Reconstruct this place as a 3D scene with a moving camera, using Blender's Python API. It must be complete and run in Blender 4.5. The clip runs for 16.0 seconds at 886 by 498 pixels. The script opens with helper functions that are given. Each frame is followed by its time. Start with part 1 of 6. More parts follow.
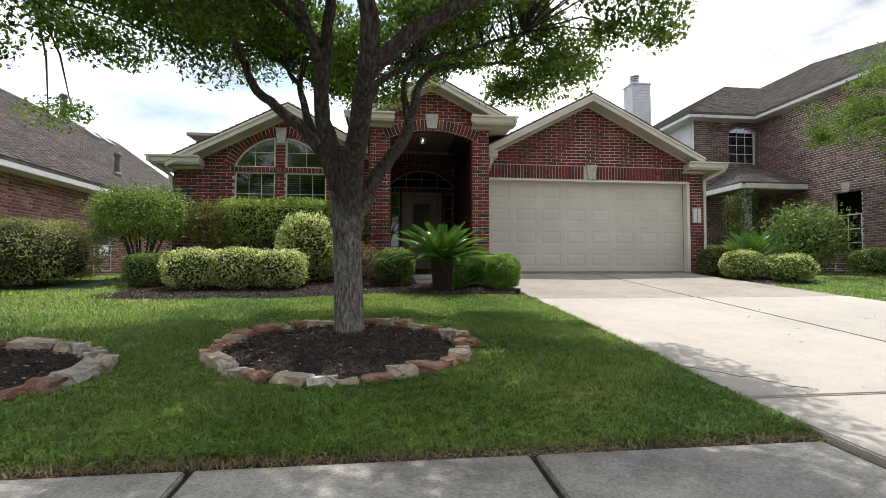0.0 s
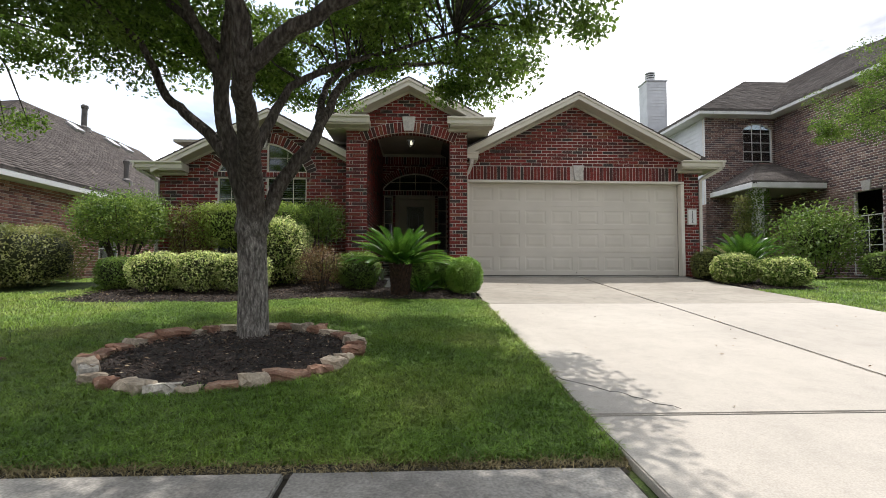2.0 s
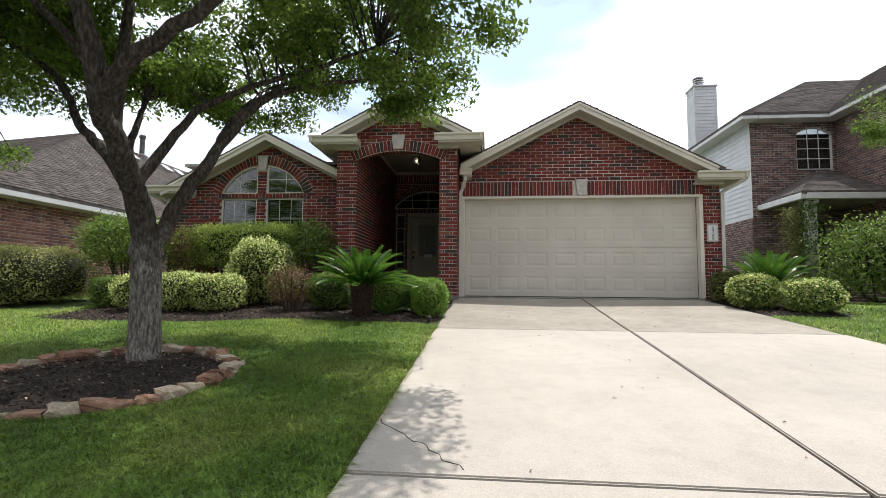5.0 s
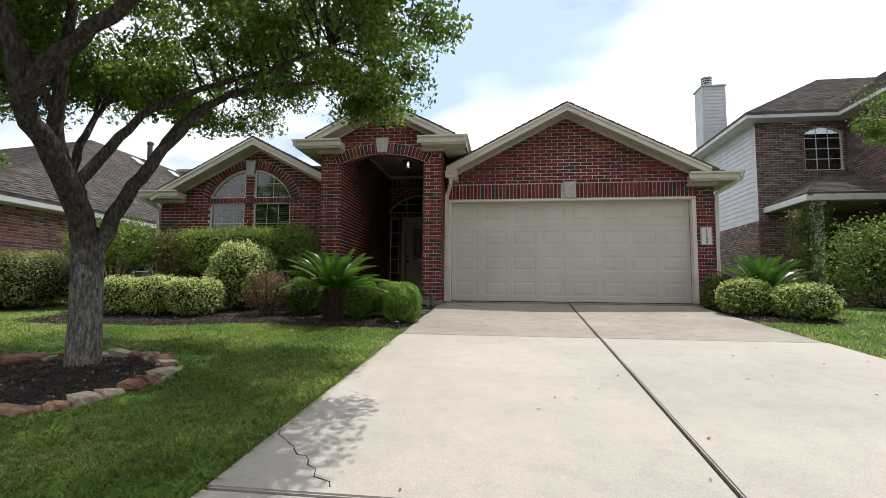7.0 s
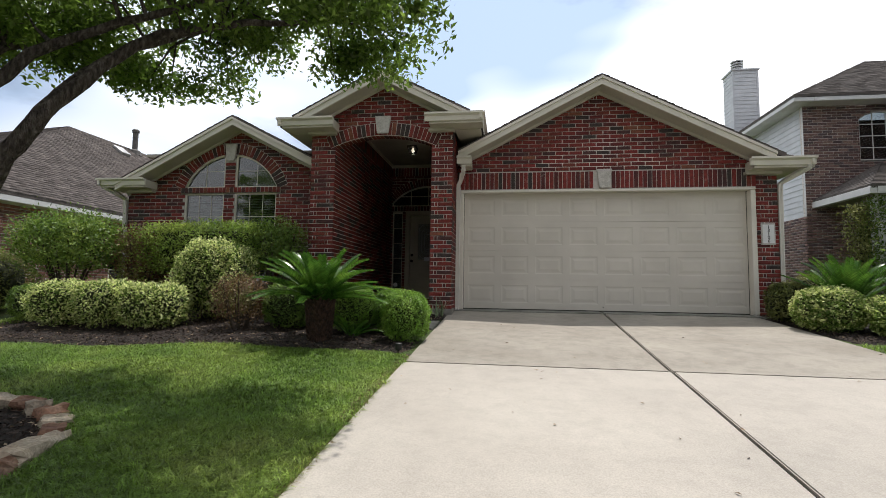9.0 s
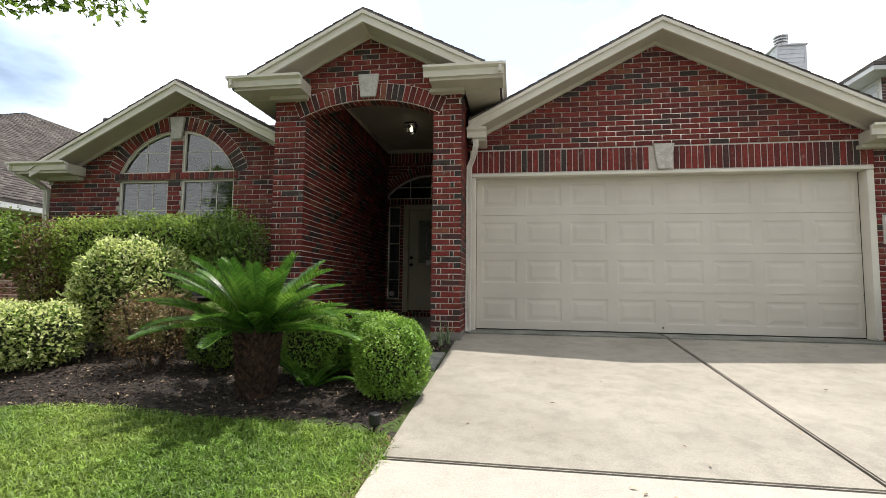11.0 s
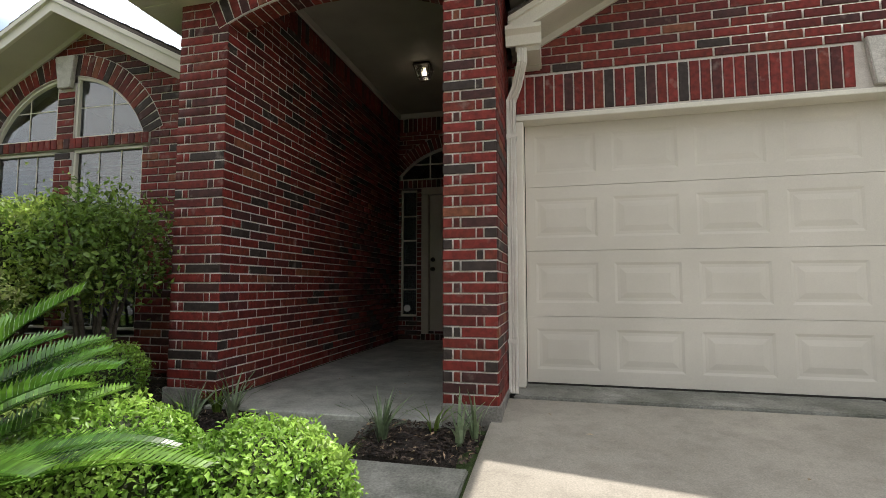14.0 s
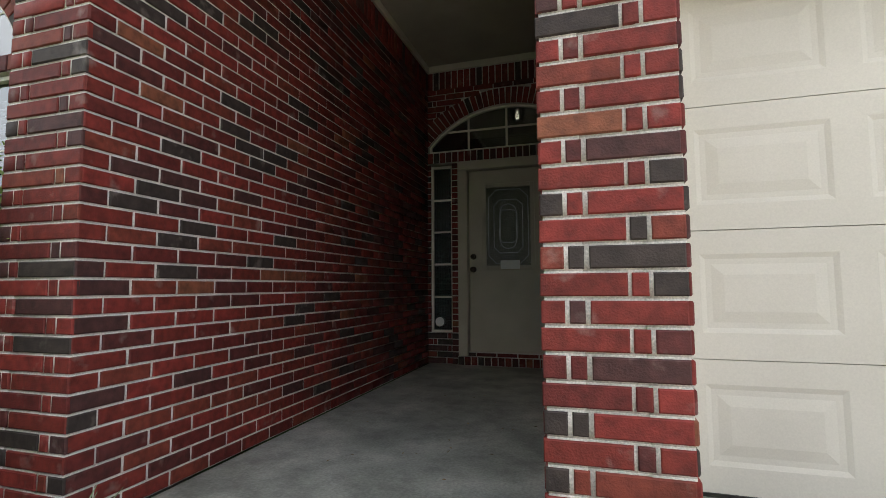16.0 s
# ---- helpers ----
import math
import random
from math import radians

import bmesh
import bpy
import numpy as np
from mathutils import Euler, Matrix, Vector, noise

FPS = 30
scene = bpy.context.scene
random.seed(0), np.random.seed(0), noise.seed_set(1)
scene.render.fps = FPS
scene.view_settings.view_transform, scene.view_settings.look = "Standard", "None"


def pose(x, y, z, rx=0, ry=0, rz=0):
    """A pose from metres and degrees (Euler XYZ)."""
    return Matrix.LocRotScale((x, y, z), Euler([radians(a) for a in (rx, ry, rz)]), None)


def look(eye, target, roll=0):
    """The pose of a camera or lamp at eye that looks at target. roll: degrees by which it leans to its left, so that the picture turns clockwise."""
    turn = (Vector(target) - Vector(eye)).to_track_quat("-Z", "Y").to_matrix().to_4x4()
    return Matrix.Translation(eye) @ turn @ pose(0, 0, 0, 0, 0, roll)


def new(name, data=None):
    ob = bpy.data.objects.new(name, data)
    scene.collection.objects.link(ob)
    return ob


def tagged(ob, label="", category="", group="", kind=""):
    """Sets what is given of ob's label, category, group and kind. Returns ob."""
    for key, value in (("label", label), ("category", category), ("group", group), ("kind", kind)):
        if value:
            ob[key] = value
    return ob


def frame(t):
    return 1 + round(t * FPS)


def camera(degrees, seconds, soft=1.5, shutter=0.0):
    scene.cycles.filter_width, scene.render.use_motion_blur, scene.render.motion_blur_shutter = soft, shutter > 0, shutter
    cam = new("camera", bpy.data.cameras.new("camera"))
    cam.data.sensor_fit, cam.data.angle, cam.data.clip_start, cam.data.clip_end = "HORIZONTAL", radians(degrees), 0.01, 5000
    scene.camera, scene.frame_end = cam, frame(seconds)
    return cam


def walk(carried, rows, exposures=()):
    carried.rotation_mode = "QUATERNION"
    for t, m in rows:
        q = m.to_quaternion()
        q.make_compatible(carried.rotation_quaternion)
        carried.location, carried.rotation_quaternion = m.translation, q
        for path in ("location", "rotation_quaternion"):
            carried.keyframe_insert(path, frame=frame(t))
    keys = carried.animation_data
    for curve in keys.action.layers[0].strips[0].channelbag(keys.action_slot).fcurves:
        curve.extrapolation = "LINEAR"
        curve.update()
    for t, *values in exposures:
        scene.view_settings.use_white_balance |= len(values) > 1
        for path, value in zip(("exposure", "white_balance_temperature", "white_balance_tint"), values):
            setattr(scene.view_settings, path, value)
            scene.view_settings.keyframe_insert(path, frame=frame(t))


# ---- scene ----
cam = camera(85.7, 16.0, soft=0.85)
PATH = [
    (0, (-2.219, -10.584, 0.077), (-1.982, -8.6, 0.159), 0.0),
    (0.5, (-1.932, -10.607, 0.068), (-1.739, -8.618, 0.152), -0.0),
    (1, (-1.621, -10.576, 0.08), (-1.445, -8.586, 0.169), -0.1),
    (1.5, (-1.314, -10.582, 0.101), (-1.17, -8.589, 0.193), 0.0),
    (2, (-1.038, -10.571, 0.102), (-0.942, -8.575, 0.194), 0.1),
    (2.5, (-0.74, -10.517, 0.129), (-0.672, -8.521, 0.234), 0.1),
    (3, (-0.431, -10.497, 0.149), (-0.409, -8.501, 0.268), 0.2),
    (3.5, (-0.191, -10.441, 0.144), (-0.232, -8.445, 0.271), 0.3),
    (6, (0.988, -10.134, 0.213), (0.754, -8.155, 0.387), 0.6),
    (6.5, (1.143, -10.096, 0.21), (0.897, -8.119, 0.386), 0.6),
    (7, (1.215, -10.021, 0.195), (0.953, -8.046, 0.372), 0.6),
    (7.5, (1.159, -9.773, 0.238), (0.886, -7.798, 0.407), 0.9),
    (8, (1.097, -9.454, 0.259), (0.823, -7.48, 0.423), 0.9),
    (8.5, (0.997, -9.039, 0.324), (0.723, -7.065, 0.482), 0.9),
    (9, (0.889, -8.584, 0.377), (0.613, -6.61, 0.536), 0.9),
    (11.5, (0.523, -6.087, 0.624), (0.204, -4.119, 0.782), 0.6),
    (12, (0.451, -5.663, 0.678), (0.097, -3.7, 0.828), 0.5),
    (12.5, (0.42, -5.2, 0.705), (0.035, -3.243, 0.854), 0.5),
    (13, (0.391, -4.732, 0.735), (-0.035, -2.783, 0.882), 0.3),
    (13.5, (0.355, -4.286, 0.772), (-0.083, -2.34, 0.916), 0.2),
    (14, (0.312, -3.807, 0.78), (-0.156, -1.869, 0.931), 0.0),
    (14.5, (0.229, -3.356, 0.812), (-0.272, -1.426, 0.963), 0.0),
    (15, (0.101, -2.926, 0.83), (-0.453, -1.011, 0.983), -0.1),
    (15.5, (-0.068, -2.514, 0.833), (-0.645, -0.605, 0.985), -0.2),
    (16, (-0.305, -2.047, 0.83), (-0.886, -0.139, 0.988), -0.3),
]
EXPOSURES = [(0.0, 0.1, 6380.0, 12.0), (3.5, 0.1, 6380.0, 12.0), (6.0, 0.08, 6380.0, 12.0), (7.0, -0.12, 6380.0, 12.0), (9.0, -0.2, 6380.0, 12.0), (11.5, 0.45, 6500.0, 10.0), (12.5, 0.46, 6500.0, 10.0), (13.5, 0.58, 6500.0, 10.0), (14.5, 0.62, 6480.0, 11.0), (15.0, 0.92, 6300.0, 10.0), (15.5, 1.22, 6250.0, 10.0), (16.0, 1.38, 6250.0, 10.0)]
walk(cam, [(t, look(eye, target, roll)) for t, eye, target, roll in PATH], EXPOSURES)

# ---- world, sun, exposure ----
SUN_WAY = Vector((0.17, 0.29, 1.0)).normalized()
SUN_EL, SUN_ROT = math.asin(SUN_WAY.z), math.atan2(SUN_WAY.x, SUN_WAY.y)
world = bpy.data.worlds.new("world")
scene.world = world
world.use_nodes = True
wn, wl = world.node_tree.nodes, world.node_tree.links
wn.clear()
sky = wn.new("ShaderNodeTexSky")
sky.sky_type, sky.sun_disc = "NISHITA", False
sky.sun_elevation, sky.sun_rotation, sky.dust_density, sky.air_density = SUN_EL, SUN_ROT, 2.5, 1.0
wco = wn.new("ShaderNodeTexCoord")
wmap = wn.new("ShaderNodeMapping")
wmap.inputs["Scale"].default_value = (1.0, 1.0, 2.6)
wl.new(wco.outputs["Generated"], wmap.inputs["Vector"])
cloud = wn.new("ShaderNodeTexNoise")
cloud.inputs["Scale"].default_value, cloud.inputs["Detail"].default_value, cloud.inputs["Roughness"].default_value = 2.3, 6.0, 0.55
wl.new(wmap.outputs["Vector"], cloud.inputs["Vector"])
cramp = wn.new("ShaderNodeValToRGB")
cramp.color_ramp.elements[0].position, cramp.color_ramp.elements[1].position = 0.22, 0.46
wl.new(cloud.outputs["Fac"], cramp.inputs["Fac"])
cloud2 = wn.new("ShaderNodeTexNoise")
cloud2.inputs["Scale"].default_value, cloud2.inputs["Detail"].default_value = 1.2, 3.0
wl.new(wmap.outputs["Vector"], cloud2.inputs["Vector"])
shade = wn.new("ShaderNodeValToRGB")
shade.color_ramp.elements[0].position, shade.color_ramp.elements[0].color = 0.50, (8.2, 10.4, 13.6, 1)
shade.color_ramp.elements[1].position, shade.color_ramp.elements[1].color = 0.66, (21.0, 21.0, 21.0, 1)
# the glare whitens the clouds on the sunny side
east = wn.new("ShaderNodeVectorMath")
east.operation = "DOT_PRODUCT"
east.inputs[1].default_value = (0.7071, 0.7071, 0.0)
wl.new(wco.outputs["Generated"], east.inputs[0])
haze = wn.new("ShaderNodeValToRGB")
hz = haze.color_ramp.elements
for p in (0.30, 0.55, 0.74):
    hz.new(p)
for e, (p, v) in zip(hz, ((0.0, 0.14), (0.30, 0.12), (0.55, 0.0), (0.74, 0.06), (0.88, 0.32))):
    e.position, e.color = p, (v, v, v, 1)
wl.new(east.outputs["Value"], haze.inputs["Fac"])
whiter = wn.new("ShaderNodeMath")
whiter.operation = "ADD"
wl.new(cloud2.outputs["Fac"], whiter.inputs[0])
wl.new(haze.outputs["Color"], whiter.inputs[1])
wl.new(whiter.outputs["Value"], shade.inputs["Fac"])
wmix = wn.new("ShaderNodeMix")
wmix.data_type = "RGBA"
wl.new(cramp.outputs["Color"], wmix.inputs["Factor"])
wl.new(sky.outputs["Color"], wmix.inputs["A"])
side = wn.new("ShaderNodeVectorMath")
side.operation = "DOT_PRODUCT"
side.inputs[1].default_value = Vector((0.15, 0.95, 0.35)).normalized()
wl.new(wco.outputs["Generated"], side.inputs[0])
bright = wn.new("ShaderNodeMapRange")
bright.inputs["From Min"].default_value, bright.inputs["From Max"].default_value = -1.0, 1.0
bright.inputs["To Min"].default_value, bright.inputs["To Max"].default_value = 0.52, 1.45
wl.new(side.outputs["Value"], bright.inputs["Value"])
lit = wn.new("ShaderNodeVectorMath")
lit.operation = "SCALE"
wl.new(shade.outputs["Color"], lit.inputs[0])
wl.new(bright.outputs["Result"], lit.inputs["Scale"])
wl.new(lit.outputs["Vector"], wmix.inputs["B"])
wbg = wn.new("ShaderNodeBackground")
wbg.inputs["Strength"].default_value = 0.062
wl.new(wmix.outputs["Result"], wbg.inputs["Color"])
wout = wn.new("ShaderNodeOutputWorld")
wl.new(wbg.outputs["Background"], wout.inputs["Surface"])

sun = new("sun", bpy.data.lights.new("sun", "SUN"))
sun.data.energy, sun.data.angle, sun.data.color = 4.4, radians(0.6), (1.0, 0.95, 0.88)
sun.matrix_world = look(SUN_WAY * 60, (0, 0, 0))


# ---- materials ----
def ramp_node(nt, stops):
    r = nt.nodes.new("ShaderNodeValToRGB")
    el = r.color_ramp.elements
    while len(el) < len(stops):
        el.new(0.5)
    for e, (p, c) in zip(el, stops):
        e.position, e.color = p, (*c, 1)
    return r


def surface(name, stops, scale=8.0, fine=90.0, rough=0.7, metal=0.0, bump=0.15, bump_dist=0.01, vary="", amount=0.25, stretch=(1, 1, 1), spec=0.4, grain=0.25, mottle=0.0, trans=0.0):
    """A procedural surface: a coarse noise through a colour ramp, a fine grain on top, relief from both; vary: object or island for a change of brightness piece by piece."""
    m = bpy.data.materials.new(name)
    m.use_nodes = True
    nt = m.node_tree
    n, l = nt.nodes, nt.links
    b = n["Principled BSDF"]
    geo = n.new("ShaderNodeNewGeometry")
    mp = n.new("ShaderNodeMapping")
    mp.inputs["Scale"].default_value = stretch
    l.new(geo.outputs["Position"], mp.inputs["Vector"])
    big = n.new("ShaderNodeTexNoise")
    big.inputs["Scale"].default_value, big.inputs["Detail"].default_value = scale, 5.0
    l.new(mp.outputs["Vector"], big.inputs["Vector"])
    small = n.new("ShaderNodeTexNoise")
    small.inputs["Scale"].default_value, small.inputs["Detail"].default_value = fine, 4.0
    l.new(mp.outputs["Vector"], small.inputs["Vector"])
    r = ramp_node(nt, stops)
    l.new(big.outputs["Fac"], r.inputs["Fac"])
    g = n.new("ShaderNodeMapRange")
    g.inputs["From Min"].default_value, g.inputs["From Max"].default_value = 0.3, 0.7
    g.inputs["To Min"].default_value, g.inputs["To Max"].default_value = 1 - grain, 1 + grain
    l.new(small.outputs["Fac"], g.inputs["Value"])
    value = g.outputs["Result"]
    if mottle:
        mo = n.new("ShaderNodeTexNoise")
        mo.inputs["Scale"].default_value, mo.inputs["Detail"].default_value, mo.inputs["Roughness"].default_value = 6.0, 12.0, 0.72
        l.new(mp.outputs["Vector"], mo.inputs["Vector"])
        mr = n.new("ShaderNodeMapRange")
        mr.inputs["From Min"].default_value, mr.inputs["From Max"].default_value = 0.38, 0.55
        mr.inputs["To Min"].default_value, mr.inputs["To Max"].default_value = 1 - mottle, 1.03
        l.new(mo.outputs["Fac"], mr.inputs["Value"])
        mm = n.new("ShaderNodeMath")
        mm.operation = "MULTIPLY"
        l.new(value, mm.inputs[0])
        l.new(mr.outputs["Result"], mm.inputs[1])
        value = mm.outputs["Value"]
    if vary:
        src = n.new("ShaderNodeObjectInfo").outputs["Random"] if vary == "object" else geo.outputs["Random Per Island"]
        v = n.new("ShaderNodeMapRange")
        v.inputs["To Min"].default_value, v.inputs["To Max"].default_value = 1 - amount, 1 + amount
        l.new(src, v.inputs["Value"])
        mul = n.new("ShaderNodeMath")
        mul.operation = "MULTIPLY"
        l.new(value, mul.inputs[0])
        l.new(v.outputs["Result"], mul.inputs[1])
        value = mul.outputs["Value"]
    mix = n.new("ShaderNodeVectorMath")
    mix.operation = "SCALE"
    l.new(r.outputs["Color"], mix.inputs[0])
    l.new(value, mix.inputs["Scale"])
    l.new(mix.outputs["Vector"], b.inputs["Base Color"])
    b.inputs["Roughness"].default_value, b.inputs["Metallic"].default_value = rough, metal
    b.inputs["Specular IOR Level"].default_value = spec
    if bump:
        add = n.new("ShaderNodeMath")
        add.operation = "ADD"
        l.new(big.outputs["Fac"], add.inputs[0])
        l.new(small.outputs["Fac"], add.inputs[1])
        bn = n.new("ShaderNodeBump")
        bn.inputs["Strength"].default_value, bn.inputs["Distance"].default_value = bump, bump_dist
        l.new(add.outputs["Value"], bn.inputs["Height"])
        l.new(bn.outputs["Normal"], b.inputs["Normal"])
    if trans:
        tl = n.new("ShaderNodeBsdfTranslucent")
        l.new(mix.outputs["Vector"], tl.inputs["Color"])
        ms = n.new("ShaderNodeMixShader")
        ms.inputs["Fac"].default_value = trans
        l.new(b.outputs["BSDF"], ms.inputs[1])
        l.new(tl.outputs["BSDF"], ms.inputs[2])
        l.new(ms.outputs["Shader"], n["Material Output"].inputs["Surface"])
    return m


def brick_surface(name, vary, stops):
    """Fired brick: a hue picked piece by piece, mottled, with a rough face."""
    m = bpy.data.materials.new(name)
    m.use_nodes = True
    nt = m.node_tree
    n, l = nt.nodes, nt.links
    b = n["Principled BSDF"]
    geo = n.new("ShaderNodeNewGeometry")
    src = n.new("ShaderNodeObjectInfo").outputs["Random"] if vary == "object" else geo.outputs["Random Per Island"]
    r = ramp_node(nt, stops)
    r.color_ramp.interpolation = "CONSTANT"
    l.new(src, r.inputs["Fac"])
    nz = n.new("ShaderNodeTexNoise")
    nz.inputs["Scale"].default_value, nz.inputs["Detail"].default_value = 26.0, 6.0
    l.new(geo.outputs["Position"], nz.inputs["Vector"])
    fine = n.new("ShaderNodeTexNoise")
    fine.inputs["Scale"].default_value, fine.inputs["Detail"].default_value = 160.0, 3.0
    l.new(geo.outputs["Position"], fine.inputs["Vector"])
    v = n.new("ShaderNodeMapRange")
    v.inputs["From Min"].default_value, v.inputs["From Max"].default_value = 0.3, 0.7
    v.inputs["To Min"].default_value, v.inputs["To Max"].default_value = 0.62, 1.3
    l.new(nz.outputs["Fac"], v.inputs["Value"])
    sc = n.new("ShaderNodeVectorMath")
    sc.operation = "SCALE"
    l.new(r.outputs["Color"], sc.inputs[0])
    l.new(v.outputs["Result"], sc.inputs["Scale"])
    # pale mortar smears on some faces
    smear = n.new("ShaderNodeTexNoise")
    smear.inputs["Scale"].default_value, smear.inputs["Detail"].default_value = 9.0, 9.0
    l.new(geo.outputs["Position"], smear.inputs["Vector"])
    sr = n.new("ShaderNodeMapRange")
    sr.inputs["From Min"].default_value, sr.inputs["From Max"].default_value, sr.inputs["To Max"].default_value = 0.62, 0.80, 0.42
    l.new(smear.outputs["Fac"], sr.inputs["Value"])
    mx = n.new("ShaderNodeMix")
    mx.data_type = "RGBA"
    l.new(sr.outputs["Result"], mx.inputs["Factor"])
    l.new(sc.outputs["Vector"], mx.inputs["A"])
    mx.inputs["B"].default_value = (0.42, 0.36, 0.32, 1)
    l.new(mx.outputs["Result"], b.inputs["Base Color"])
    b.inputs["Roughness"].default_value, b.inputs["Specular IOR Level"].default_value = 0.72, 0.35
    add = n.new("ShaderNodeMath")
    add.operation = "ADD"
    l.new(nz.outputs["Fac"], add.inputs[0])
    l.new(fine.outputs["Fac"], add.inputs[1])
    bn = n.new("ShaderNodeBump")
    bn.inputs["Strength"].default_value, bn.inputs["Distance"].default_value = 0.35, 0.006
    l.new(add.outputs["Value"], bn.inputs["Height"])
    l.new(bn.outputs["Normal"], b.inputs["Normal"])
    return m


RED = [(0.0, (0.142, 0.020, 0.014)), (0.22, (0.180, 0.024, 0.018)), (0.42, (0.108, 0.016, 0.013)), (0.58, (0.152, 0.030, 0.018)), (0.68, (0.080, 0.018, 0.016)), (0.78, (0.040, 0.028, 0.024)), (0.89, (0.060, 0.022, 0.020)), (0.97, (0.190, 0.062, 0.032))]
BROWN = [(0.0, (0.19, 0.115, 0.10)), (0.25, (0.145, 0.09, 0.085)), (0.5, (0.235, 0.145, 0.125)), (0.7, (0.11, 0.08, 0.08)), (0.88, (0.28, 0.19, 0.16))]
ROSE = [(0.0, (0.312, 0.130, 0.104)), (0.25, (0.237, 0.098, 0.085)), (0.5, (0.362, 0.182, 0.137)), (0.72, (0.188, 0.091, 0.085)), (0.88, (0.413, 0.234, 0.182))]
brick_m = brick_surface("red_brick", "object", RED)
brick_far_m = brick_surface("red_brick_joined", "island", RED)
brown_m = brick_surface("brown_brick", "island", BROWN)
rose_m = brick_surface("rose_brick", "island", ROSE)
mortar_m = surface("mortar", [(0.3, (0.44, 0.40, 0.36)), (0.7, (0.62, 0.57, 0.52))], 9, 180, 0.9, bump=0.3, bump_dist=0.004)
mortar_far_m = surface("mortar_pale", [(0.3, (0.58, 0.54, 0.50)), (0.7, (0.72, 0.67, 0.62))], 9, 180, 0.9, bump=0.3, bump_dist=0.004)
concrete_m = surface("driveway_concrete", [(0.32, (0.37, 0.34, 0.295)), (0.5, (0.41, 0.375, 0.325)), (0.68, (0.45, 0.415, 0.36))], 0.8, 120, 0.85, bump=0.25, bump_dist=0.003, vary="object", amount=0.03, grain=0.14, mottle=0.06)
stained_m = surface("stained_concrete", [(0.32, (0.255, 0.228, 0.187)), (0.5, (0.305, 0.277, 0.232)), (0.68, (0.35, 0.318, 0.266))], 0.9, 120, 0.85, bump=0.25, bump_dist=0.003, grain=0.16, mottle=0.15)
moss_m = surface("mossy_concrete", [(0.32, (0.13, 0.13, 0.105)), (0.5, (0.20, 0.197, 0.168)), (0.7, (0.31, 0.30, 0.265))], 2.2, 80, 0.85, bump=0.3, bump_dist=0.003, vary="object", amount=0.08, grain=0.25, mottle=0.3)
walk_m = surface("pavement_concrete", [(0.32, (0.24, 0.225, 0.2)), (0.5, (0.34, 0.32, 0.285)), (0.68, (0.42, 0.40, 0.355))], 1.7, 75, 0.9, bump=0.4, bump_dist=0.004, vary="object", amount=0.08, grain=0.26, mottle=0.28)
porch_m = surface("porch_concrete", [(0.32, (0.22, 0.222, 0.192)), (0.5, (0.33, 0.327, 0.29)), (0.7, (0.47, 0.462, 0.415))], 2.6, 70, 0.45, bump=0.2, bump_dist=0.003, grain=0.2, mottle=0.3)
slab_m = surface("foundation_concrete", [(0.35, (0.14, 0.13, 0.115)), (0.7, (0.30, 0.28, 0.25))], 6, 90, 0.9, bump=0.4)
joint_m = surface("joint_dirt", [(0.35, (0.02, 0.017, 0.013)), (0.7, (0.06, 0.05, 0.035))], 20, 150, 0.95, bump=0.5)
asphalt_m = surface("asphalt", [(0.35, (0.05, 0.05, 0.05)), (0.7, (0.11, 0.108, 0.1))], 2, 140, 0.9, bump=0.5, bump_dist=0.006)
soil_m = surface("lawn_soil", [(0.3, (0.035, 0.055, 0.014)), (0.55, (0.06, 0.095, 0.02)), (0.75, (0.11, 0.115, 0.04))], 1.6, 120, 0.95, bump=0.6, bump_dist=0.02, grain=0.45)
grass_m = surface("grass_blade", [(0.3, (0.12, 0.215, 0.032)), (0.48, (0.18, 0.295, 0.045)), (0.62, (0.26, 0.36, 0.07)), (0.78, (0.36, 0.40, 0.12))], 1.1, 14, 0.5, bump=0, vary="island", amount=0.55, trans=0.35, grain=0.2)
dry_m = surface("dry_grass", [(0.35, (0.22, 0.18, 0.09)), (0.7, (0.33, 0.27, 0.14))], 5, 60, 0.8, bump=0, vary="island", amount=0.35, trans=0.25)
mulch_m = surface("mulch", [(0.35, (0.016, 0.013, 0.011)), (0.6, (0.045, 0.033, 0.026)), (0.78, (0.10, 0.075, 0.055))], 14, 120, 0.95, bump=0.9, bump_dist=0.03, grain=0.5)
chip_m = surface("mulch_chip", [(0.3, (0.02, 0.015, 0.013)), (0.6, (0.075, 0.052, 0.040)), (0.8, (0.21, 0.165, 0.13))], 40, 160, 0.9, bump=0.3, vary="island", amount=0.6)
litter_m = surface("dry_leaf", [(0.3, (0.20, 0.13, 0.07)), (0.7, (0.42, 0.33, 0.22))], 30, 100, 0.8, bump=0, vary="island", amount=0.5)
bark_m = surface("bark", [(0.3, (0.022, 0.017, 0.013)), (0.5, (0.075, 0.06, 0.048)), (0.7, (0.16, 0.14, 0.115))], 22, 70, 0.95, bump=1.0, bump_dist=0.04, stretch=(1.6, 1.6, 0.55), grain=0.4)
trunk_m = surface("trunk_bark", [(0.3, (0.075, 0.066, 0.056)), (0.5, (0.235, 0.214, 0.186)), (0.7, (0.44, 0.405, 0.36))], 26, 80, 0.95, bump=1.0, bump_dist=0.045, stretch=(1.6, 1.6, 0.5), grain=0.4)
